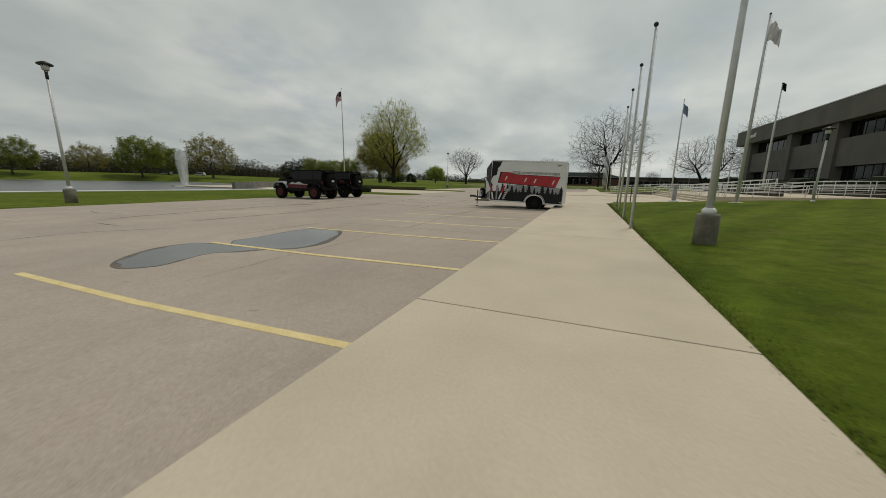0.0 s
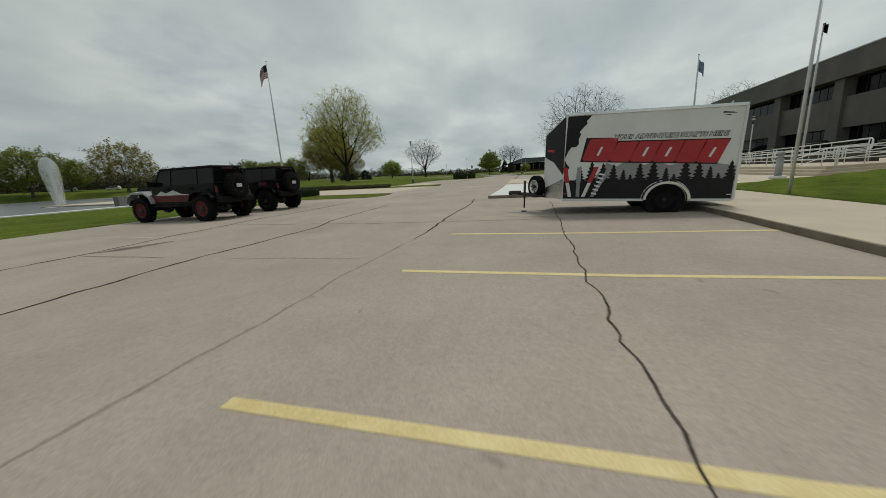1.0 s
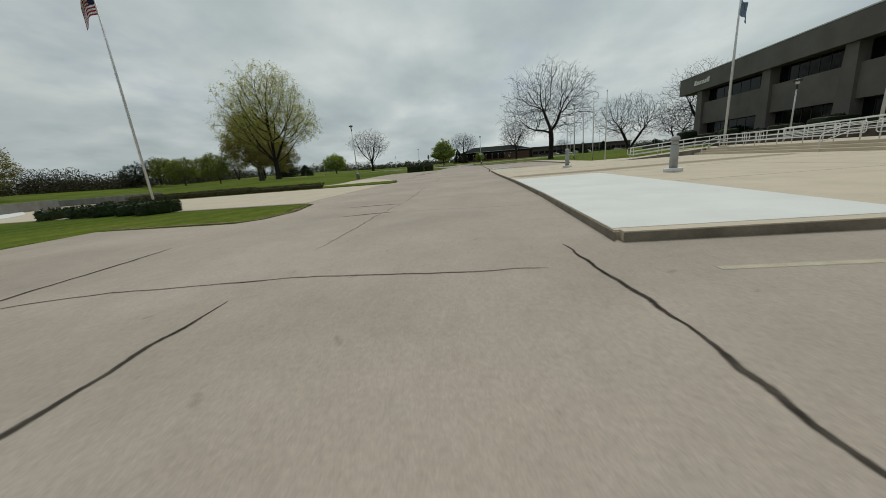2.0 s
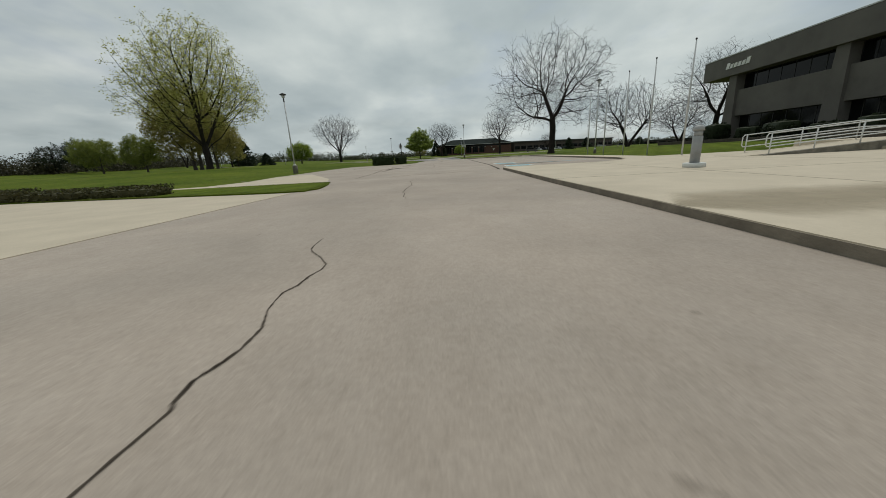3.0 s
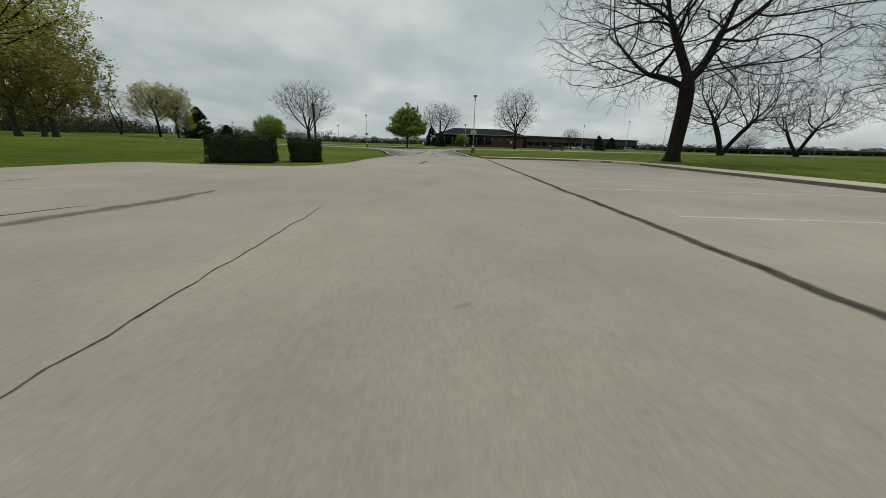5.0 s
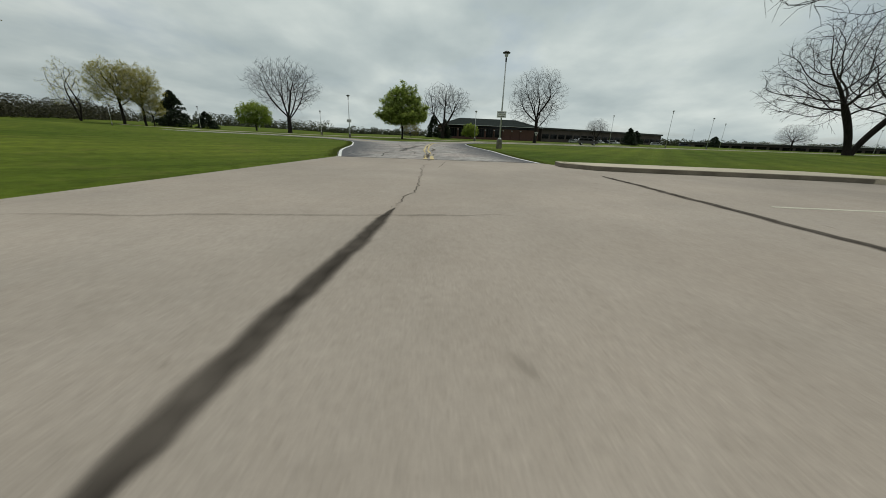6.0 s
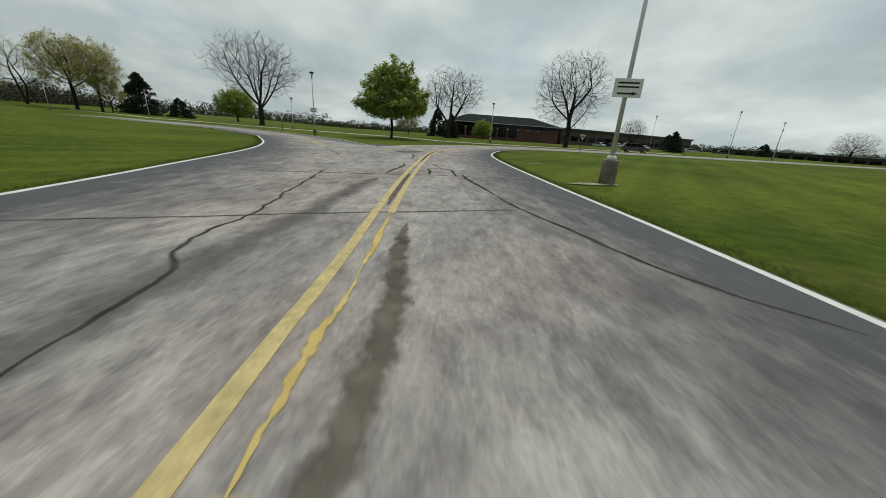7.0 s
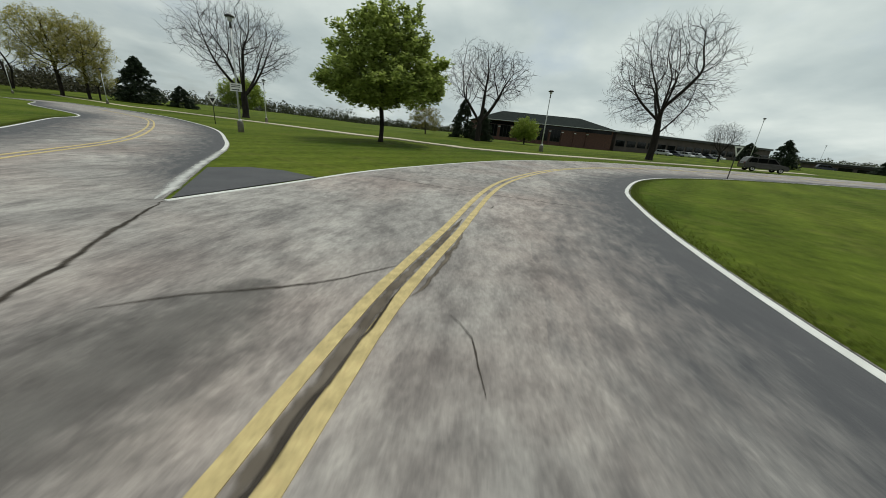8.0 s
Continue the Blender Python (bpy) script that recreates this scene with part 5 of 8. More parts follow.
def lamp_post(at, height, label, base_h=0.75, base_r=0.25, sign=False, turn=0.0):
    t = thing("lamp_post", label, "street lamp", at, turn, group="lot lamp posts")
    bm = bmesh.new()
    turned(bm, [(base_r, -0.15), (base_r, base_h - 0.03), (base_r * 0.92, base_h)], 20)
    part("concrete_base", bm, M_BASE, t, "stained round concrete base")
    bm = bmesh.new()
    turned(bm, [(base_r * 0.62, base_h), (base_r * 0.62, base_h + 0.08), (base_r * 0.42, base_h + 0.13)], 14)
    part("collar", bm, M_RAIL, t, "pale painted collar")
    bm = bmesh.new()
    tube(bm, [(0, 0, base_h + 0.1), (0, 0, height - 0.75)], [0.072, 0.05], 12)
    part("pole", bm, M_STEEL, t)
    bm = bmesh.new()
    tube(bm, [(0, 0, height - 0.76), (0, 0, height - 0.42)], [0.065, 0.065], 10)
    part("sleeve", bm, M_DARKMETAL, t, "black sleeve below the lantern")
    bm = bmesh.new()
    for k in range(4):
        a = math.pi / 4 + k * math.pi / 2
        tube(bm, [(0.05 * math.cos(a), 0.05 * math.sin(a), height - 0.43), (0.14 * math.cos(a), 0.14 * math.sin(a), height - 0.2), (0.2 * math.cos(a), 0.2 * math.sin(a), height - 0.1)], 0.012, 5)
    part("bracket", bm, M_DARKMETAL, t)
    bm = bmesh.new()
    turned(bm, [(0.13, height - 0.36), (0.17, height - 0.12)], 12)
    part("globe", bm, M_PALE, t, "pale lens")
    bm = bmesh.new()
    turned(bm, [(0.30, height - 0.12), (0.31, height - 0.06), (0.10, height + 0.05), (0.02, height + 0.07)], 18)
    part("hood", bm, M_DARKMETAL, t, "flat dark lamp hood")
    if sign:
        bm = bmesh.new()
        box(bm, (-0.4, -0.12, 2.57), (0.4, -0.095, 3.09), 0.008)
        s = part("sign_plate", bm, M_WHITE, t, "small white direction sign")
        bm = bmesh.new()
        prism(bm, [(-0.28, 2.655), (0.14, 2.655), (0.14, 2.625), (0.3, 2.68), (0.14, 2.735), (0.14, 2.705), (-0.28, 2.705)], "y", -0.124, -0.1205)
        part("arrow", bm, M_DARKMETAL, s, "black printed arrow")
        for lo, hi in (((-0.3, 2.95), (0.3, 2.99)), ((-0.3, 2.84), (0.3, 2.88))):
            bm = bmesh.new()
            box(bm, (lo[0], -0.125, lo[1]), (hi[0], -0.1195, hi[1]))
            part("text_bar", bm, M_BLACKPLASTIC, s)
    return t


lamp_post((2.6, 9.15, 0.1), 7.6, "tall steel lamp post on a stained concrete base in the lawn", 0.72, 0.215)
lamp_post((-25.2, 9.4, 0.0), 6.9, "steel lamp post on a concrete base by the lake lawn", 0.72)
lamp_post((-28.6, 71.6, 0.05), 7.6, "steel lamp post on a concrete base at the lot's edge")
lamp_post((4.62, 79.3, 0.15), 8.1, "steel lamp post behind the parking bay", 0.5, 0.17)
lamp_post((-10.42, 122.95, 0.02), 7.7, "steel lamp post with a small white sign beside the road", 0.75, sign=True, turn=-8)
lamp_post((-34.9, 156.6, 0.2), 7.2, "steel lamp post with a small pale sign on the lawn island", 0.6, 0.2, sign=True, turn=10)
lamp_post((-10.9, 177.0, 0.1), 6.8, "steel lamp post behind the curved road")
for at, h in (((44.9, 196.2, 0.1), 9.9), ((87, 235, 0.1), 9.3), ((-130.6, 204.2, 0.8), 7.0), ((-92.4, 194.1, 0.7), 6.1), ((-50.9, 182.7, 0.4), 5.7), ((62.5, 205.5, 0.1), 9.0), ((36, 214, 0.1), 9.4),
              ((150, 240, 0.2), 9.0), ((110, 290, 0.2), 9.0), ((17.2, 56.2, 1.0), 4.6), ((13.9, 30.2, 0.42), 4.7)):
    lamp_post(at, h, "slender lamp post on distant lawn" if h > 5 else "short lamp post by the terrace", 0.5 if h > 5 else 0.06, 0.2)


def flagpole(at, height, label, r=0.06, base=False, turn=0.0):
    t = thing("flagpole", label, "flagpole", at, turn, group="flagpoles")
    bm = bmesh.new()
    tube(bm, [(0, 0, -0.1), (0, 0, height * 0.6), (0, 0, height)], [r, r * 0.9, r * 0.5], 12)
    part("pole", bm, M_STEEL, t)
    bm = bmesh.new()
    turned(bm, [(0.02, height), (0.055, height + 0.03), (0.06, height + 0.08), (0.02, height + 0.13)], 10)
    part("finial", bm, M_DARKMETAL, t, "dark cap and pulley")
    bm = bmesh.new()
    tube(bm, [(r * 0.9, 0, height - 0.05), (r * 1.25, 0.01, height * 0.5), (r * 1.1, 0, 1.1)], 0.006, 4)
    part("halyard", bm, M_PALE, t)
    if base:
        bm = bmesh.new()
        turned(bm, [(0.42, -0.1), (0.42, 0.08), (0.14, 0.13)], 18)
        part("footing", bm, M_WALK, t, "round pale footing")
    return t


for x, y in ((1.46, 11.6), (1.56, 15.0), (1.68, 18.5), (1.86, 22.3)):
    flagpole((x, y, 0.12), 5.4, "short bare flagpole beside the sidewalk", 0.046)
for y in (60.3, 64.6, 68.7, 73.0, 77.4):
    flagpole((3.1, y, 0.13), 6.75, "short bare flagpole beside the parking bay", 0.052)


def cloth(name, w, h, material, fold, hang, seed, parent, z, label, pieces=()):
    """A limp flag: folded cloth hanging from the pole's top."""
    rnd = random.Random(seed)
    ph = rnd.uniform(0, 6)

    def at(u, v):
        s = 1 - hang
        x = u * w * s
        return Vector((x + 0.05, fold * math.sin(u * 9 + ph + v * 1.5) * (0.2 + u), z - v * h - u * u * w * hang * 0.8 - 0.04 * math.sin(u * 7 + ph)))

    def sheet(u0, u1, v0, v1, off=0.0):
        bm = bmesh.new()
        nu, nv = max(2, int(18 * (u1 - u0))), max(1, int(10 * (v1 - v0)))
        g = [[bm.verts.new(at(u0 + (u1 - u0) * i / nu, v0 + (v1 - v0) * j / nv) + Vector((0, off, 0))) for i in range(nu + 1)] for j in range(nv + 1)]
        for j in range(nv):
            for i in range(nu):
                f = bm.faces.new((g[j][i], g[j][i + 1], g[j + 1][i + 1], g[j + 1][i]))
                f.smooth = True
        r = bmesh.ops.solidify(bm, geom=bm.faces[:], thickness=0.008)
        return bm

    if pieces:
        t = None
        for u0, u1, v0, v1, m in pieces:
            q = part("stripe", sheet(u0, u1, v0, v1), m, parent, label if t is None else "")
            t = t or q
    else:
        part(name, sheet(0, 1, 0, 1), material, parent, label)


M_FLAGRED = shade("red_cloth", (0.30, 0.03, 0.04), (0.42, 0.05, 0.06), 3.0, 0.8, 60.0, 0.1)
M_FLAGNAVY = shade("navy_cloth", (0.03, 0.04, 0.10), (0.05, 0.06, 0.14), 3.0, 0.8, 60.0, 0.1)
M_FLAGWHITE = shade("white_cloth", (0.62, 0.62, 0.62), (0.75, 0.75, 0.75), 3.0, 0.8, 60.0, 0.1)
M_FLAGBLUE = shade("blue_grey_cloth", (0.2, 0.27, 0.36), (0.32, 0.39, 0.48), 3.0, 0.8, 60.0, 0.1)

fl = flagpole((-36.4, 46.0, 0.0), 15.3, "tall flagpole with a limp striped flag by the lake walk", 0.085, True, 214)
stripes = [(0.0, 0.42, 0.0, 0.54, M_FLAGNAVY)]
for i in range(13):
    v0, v1 = i / 13, (i + 1) / 13
    stripes.append((0.42 if i < 7 else 0.0, 1.0, v0, v1, M_FLAGRED if i % 2 == 0 else M_FLAGWHITE))
cloth("flag", 2.2, 1.4, None, 0.16, 0.6, 3, fl, 15.0, "limp red and white striped flag", stripes)
fl = flagpole((9.2, 28.0, 0.3), 11.0, "tall flagpole with a white flag on the lawn", 0.10, True, -20)
cloth("flag", 1.3, 1.0, M_FLAGWHITE, 0.34, 0.55, 4, fl, 10.6, "crumpled white flag")
fl = flagpole((18.8, 50.8, 0.6), 11.8, "tall flagpole with a dark flag on the terrace", 0.10, True, -30)
cloth("flag", 0.55, 0.75, M_BLACKPLASTIC, 0.3, 0.5, 5, fl, 11.9, "furled black flag")
fl = flagpole((10.6, 54.0, 0.6), 11.4, "tall flagpole with a blue flag on the terrace", 0.09, True, -10)
cloth("flag", 1.35, 1.1, M_FLAGBLUE, 0.22, 0.6, 6, fl, 10.9, "limp blue and white flag")


def bollard(at, label):
    t = thing("light_bollard", label, "bollard", at, group="light bollards")
    bm = bmesh.new()
    turned(bm, [(0.34, -0.02), (0.34, 0.13), (0.32, 0.15)], 20)
    part("footing", bm, M_NEWSLAB, t, "round white footing")
    bm = bmesh.new()
    turned(bm, [(0.15, 0.14), (0.15, 1.02), (0.13, 1.03)], 20)
    part("post", bm, M_BOLLARD, t)
    bm = bmesh.new()
    turned(bm, [(0.125, 1.03), (0.125, 1.2)], 20)
    part("lens", bm, M_BOLLARD, t, "ribbed lens under the cap")
    bm = bmesh.new()
    turned(bm, [(0.165, 1.2), (0.165, 1.29), (0.12, 1.36), (0.03, 1.39)], 20)
    part("cap", bm, M_BOLLARD, t)


for at in ((-2.12, 36.4, 0.132), (-3.35, 49.0, 0.132), (6.4, 31.2, 0.132)):
    bollard(at, "round grey steel light bollard on a white footing")
bm = bmesh.new()
tube(bm, [(0, 0, -0.2), (0, 0, 1.3)], 0.035, 8)
post = thing("marker_post", "thin dark metal post at the lawn corner", "post", (3.3, 29.5, 0.13))
part("post", bm, M_DARKMETAL, post)

# ---- hedges and shrubs ----


def hedge(at, size, label, turn=0.0, name="box_hedge", mat=None, dense=260, round_=0.0, leaf=0.07):
    """A clipped hedge: woody core and a thick coat of small leaves."""
    mat = mat or M_HEDGE
    t = thing(name, label, "hedge", at, turn)
    w, d, h = size
    bm = bmesh.new()
    box(bm, (-w / 2 + 0.12, -d / 2 + 0.12, 0.0), (w / 2 - 0.12, d / 2 - 0.12, h - 0.12), 0.1 if round_ == 0 else min(w, d, h) * 0.25)
    part("woody_core", bm, mat, t)
    rnd = random.Random(int(at[0] * 13 + at[1] * 7))
    verts, faces = [], []
    n = int(dense * (w * d + 2 * (w + d) * h))
    for _ in range(n):
        f = rnd.random() * (w * d + 2 * (w + d) * h)
        if f < w * d:
            p, nrm = Vector((rnd.uniform(-w / 2, w / 2), rnd.uniform(-d / 2, d / 2), h)), Vector((0, 0, 1))
        elif f < w * d + 2 * w * h:
            s = rnd.choice((-1, 1))
            p, nrm = Vector((rnd.uniform(-w / 2, w / 2), s * d / 2, rnd.uniform(0, h))), Vector((0, s, 0))
        else:
            s = rnd.choice((-1, 1))
            p, nrm = Vector((s * w / 2, rnd.uniform(-d / 2, d / 2), rnd.uniform(0, h))), Vector((s, 0, 0))
        if round_:
            q = Vector((p.x / (w / 2), p.y / (d / 2), (p.z / h - 0.35) / 0.65))
            k = max(1.0, (abs(q.x) ** 3 + abs(q.y) ** 3 + max(q.z, 0) ** 3) ** (1 / 3))
            p = Vector((p.x / k ** round_, p.y / k ** round_, p.z / k ** round_))
        p = p + nrm * rnd.uniform(-0.14, 0.03) + Vector((noise.noise(p * 1.7), noise.noise(p * 1.7 + Vector((9, 0, 0))), noise.noise(p * 1.7 + Vector((0, 9, 0))))) * leaf
        u = (Vector((rnd.gauss(0, 1), rnd.gauss(0, 1), rnd.gauss(0, 1))) + nrm * 0.5).normalized()
        v = u.cross(Vector((rnd.gauss(0, 1), rnd.gauss(0, 1), rnd.gauss(0, 1)))).normalized()
        s = rnd.uniform(leaf * 0.5, leaf)
        b = len(verts)
        verts += [p - u * s, p + v * s * 0.6, p + u * s, p - v * s * 0.6]
        faces += [(b, b + 1, b + 2), (b, b + 2, b + 3)]
    part("leaves", mesh_of("leaves", verts, faces, mat), None, t)
    return t


hedge((-23.1, 88.6, 0.02), (3.0, 1.8, 1.2), "dark green clipped box hedge on the lawn corner", 25)
hedge((-20.75, 90.4, 0.02), (1.6, 1.5, 1.12), "dark green clipped round-cornered hedge", 25)
for i in range(6):
    f = i / 5
    hedge((-43.6 + 17.9 * f, 51.9 - 1.5 * f, 0.04), (3.5, 1.3 - 0.2 * (i == 5), 0.52 - 0.1 * (i > 3)), "low dark brownish hedge along the concrete walk", -5, mat=M_HEDGEBROWN, dense=150)
for i, (x, y) in enumerate(((-31.5, 37.6), (-29.6, 37.4), (-27.6, 37.1), (-26.0, 36.6), (-34, 38.0))):
    hedge((x, y, 0.0), (1.9, 1.3, 0.62 + 0.1 * (i % 2)), "low rounded green shrub on the island", 20 * i, "shrub", M_HEDGE, 170, 0.8)
for i in range(9):
    hedge((29.6 + 0.6 * (i % 2), 95.5 - 5.6 * i, 0.98), (3.2 + 0.5 * (i % 3), 2.6, 2.4 if i == 0 else 1.25 + 0.3 * ((i * 7) % 3)), "large dark evergreen shrub against the building", 37 * i, "shrub", M_YEW, 42, 1.0, 0.2)
bm = bmesh.new()
box(bm, (0, -0.2, -0.9), (26, 0.2, 0.95), 0.03)
lw = structure("lake_wall", bm, M_GREYWALL, "grey concrete wall at the lake corner", "wall")
lw.matrix_basis = pose(-44.0, 32.2, 0.0, 0, 0, 122)
bm = bmesh.new()
box(bm, (-16, -0.2, -0.9), (16, 0.2, 0.75), 0.03)
lw = structure("lake_wall", bm, M_GREYWALL, "low grey concrete wall beside the lake walk", "wall")
lw.matrix_basis = pose(-60.0, 57.6, 0.0, 0, 0, -12)

# ---- painted lines, cracks and puddles ----

M_TANSTAIN = worn("weathered_tan_concrete", (0.33, 0.285, 0.21), (0.38, 0.33, 0.245), 0.8, 2.0, 0.55, 0.5)
M_THINCRACK = worn("thin_brown_crack", (0.035, 0.028, 0.022), (0.085, 0.07, 0.056), 0.6, 16.0, 0.9, 2.0)


def flat(name, bm, mat, label, category, group=""):
    """A thin mark on the ground, a piece of the setting."""
    return tagged(part(name, bm, mat, None), label, category, group, "structure")


for i in range(-8, 9):
    y = 2.29 + 2.83 * i
    z = 0.009 if i in (1, 2) else 0.004
    bm = ribbon([(-1.45, y + 0.19), (-4.5, y + 0.03), (-7.4, y)], 0.105, z, z, wobble=0.05, seed=i)
    flat("stall_line", bm, M_YELLOW if i < 6 else M_FADED, "worn yellow parking stall line", "road marking", "stall lines")
for i in range(8):
    y = 2.01 + 2.83 * i
    bm = ribbon([(-21.8, y), (-15.95, y)], 0.1, 0.004, 0.004, wobble=0.15, seed=i)
    flat("stall_line", bm, M_FADED, "faded parking stall line", "road marking", "stall lines")
for i, y in enumerate((69.55, 73.5, 77.4, 81.2, 85.0, 88.7, 92.4, 96.1)):
    bm = ribbon([(-8.35 - 0.028 * (y - 69), y), (-4, y), (-0.2, y)], 0.1, 0.004, 0.004, wobble=0.15, seed=i)
    flat("stall_line", bm, M_FADEDPALE, "faded parking stall line", "road marking", "stall lines")
for i, y in enumerate((60.0, 65.0, 69.6, 74.0, 78.2)):
    bm = ribbon([(-27.0, y), (-20.5, y)], 0.1, 0.004, 0.004, wobble=0.2, seed=i)
    flat("stall_line", bm, M_FADED, "faded parking stall line", "road marking", "stall lines")


def wheelchair_mark(x, y, s=1.85):
    """Painted access symbol: blue square, white border and figure."""
    t = thing("access_symbol", "blue painted access symbol with a white border", "road marking", (x, y, 0), 0, "access symbols", "structure")
    bm = slab([(0, 0), (s, 0), (s, s), (0, s)], 0.004, 0.0)
    part("blue_field", bm, M_BLUE, t)
    for a, b in (((0, 0), (s, 0.1)), ((0, s - 0.1), (s, s)), ((0, 0.1), (0.1, s - 0.1)), ((s - 0.1, 0.1), (s, s - 0.1))):
        part("border", slab([a, (b[0], a[1]), b, (a[0], b[1])], 0.007, 0.002), M_WHITE, t)
    part("figure", ribbon([(0.38, 1.42), (0.18, 1.12), (0.17, 0.78), (0.34, 0.56), (0.6, 0.52), (0.84, 0.64), (0.98, 0.84)], 0.13, 0.007, 0.004, wobble=0.25, seed=2), M_WORNMARK, t)
    part("figure", ribbon([(0.84, 1.5), (0.72, 1.06), (1.05, 0.94), (1.5, 1.14)], 0.13, 0.0075, 0.004, wobble=0.2, seed=3), M_WORNMARK, t)
    part("figure", ribbon([(0.8, 1.27), (1.15, 1.3)], 0.1, 0.007, 0.004, wobble=0.2, seed=4), M_WORNMARK, t)
    part("figure", slab([(0.9 + 0.11 * math.cos(a), 1.64 + 0.09 * math.sin(a)) for a in (k * math.pi / 5 for k in range(10))], 0.007, 0.003), M_WORNMARK, t)


wheelchair_mark(-8.25, 60.8)
wheelchair_mark(-8.52, 66.42)
for i, y in enumerate((59.85, 65.55)):
    bm = ribbon([(-8.25, y), (-5.2, y + 0.03), (-1.2, y)], 0.24, 0.004, 0.004, wobble=0.25, seed=i)
    flat("stall_line", bm, M_BLUE, "worn blue access stall line", "road marking", "stall lines")


def crack(points, width, mat, wob=0.05, seed=1, label="tar-filled crack in the concrete", top=0.0045, name="crack"):
    """A wandering crack, joint or stain through a few points, ragged along both rims."""
    rnd = random.Random(seed)
    line = smooth_line(points, 0.13)
    bm = bmesh.new()
    across = bm.loops.layers.uv.new("UVMap")
    rows, off = [], 0.0
    n = len(line)
    for i, p in enumerate(line):
        d = Vector((line[min(i + 1, n - 1)][0] - line[max(i - 1, 0)][0], line[min(i + 1, n - 1)][1] - line[max(i - 1, 0)][1])).normalized()
        off = off * 0.8 + rnd.gauss(0, wob * 0.32)
        c = Vector((p[0] - d.y * off, p[1] + d.x * off))
        w = width * 0.8 * ((0.75 + 0.6 * noise.noise(Vector((i * 0.23, seed, 0)))) if width < 0.1 else 0.95) * min(1.0, 0.1 + 0.12 * min(i, n - 1 - i)) + 0.003
        a, b = c + Vector((-d.y, d.x)) * w, c - Vector((-d.y, d.x)) * w
        rows.append((bm.verts.new((a.x, a.y, top)), bm.verts.new((b.x, b.y, top))))
    for r, q in zip(rows, rows[1:]):
        f = bm.faces.new((r[0], r[1], q[1], q[0]))
        for lp, u in zip(f.loops, (0, 1, 1, 0)):
            lp[across].uv = (u, 0)
    bmesh.ops.recalc_face_normals(bm, faces=bm.faces)
    flat(name, bm, {M_TAR: M_TARCRACK, M_FAINT: M_FAINTCRACK, M_THINCRACK: M_THINCRACK, M_RUST: M_RUSTWORN, M_YELLOW: M_YELLOWWORN}.get(mat, mat), label, "crack" if name == "crack" else "stain", "cracks" if name == "crack" else "")


CRACKS_DARK = (
    ([(-4.86, 9.2), (-4.88, 11.05), (-4.9, 11.74), (-4.99, 11.95), (-4.96, 12.9), (-5.05, 13.35), (-5.01, 13.7), (-5.03, 14.7), (-5.09, 16.7), (-5.06, 20.1), (-5.1, 24.0)], 0.024, 0.045), ([(-7.95, 6.0), (-7.9, 9.3)], 0.03, 0.02), ([(-8.02, 15.8), (-8.05, 16.6), (-8.15, 18.2), (-8.25, 20.0), (-8.35, 23.6), (-8.6, 26.2)], 0.06, 0.04),
    ([(-11.8, 7.2), (-11.5, 11.5), (-11.72, 14.0), (-11.7, 17.6), (-12.1, 19.1), (-12.45, 24.5)], 0.07, 0.04), ([(-14.6, 6), (-15.0, 9.5), (-15.12, 13.7), (-15.28, 15.1), (-15.6, 16.7), (-15.72, 18.6), (-15.95, 20.3), (-15.75, 22.1), (-16.1, 27.5)], 0.085, 0.05), ([(-15.5, 18.46), (-10, 18.3), (-5.3, 18.6)], 0.035, 0.04),
    ([(-16.8, 22.3), (-15.4, 24.5), (-12.6, 25.1), (-9, 25.2)], 0.035, 0.05), ([(-11.4, 2.8), (-11.5, 4.6), (-10.4, 6.2)], 0.035, 0.03), ([(-13.9, 5.7), (-12.2, 5.6)], 0.05, 0.03),
    ([(-18.8, 7.6), (-17.2, 7.2)], 0.05, 0.03), ([(-14.93, 14.07), (-12.57, 14.1)], 0.045, 0.02),
)
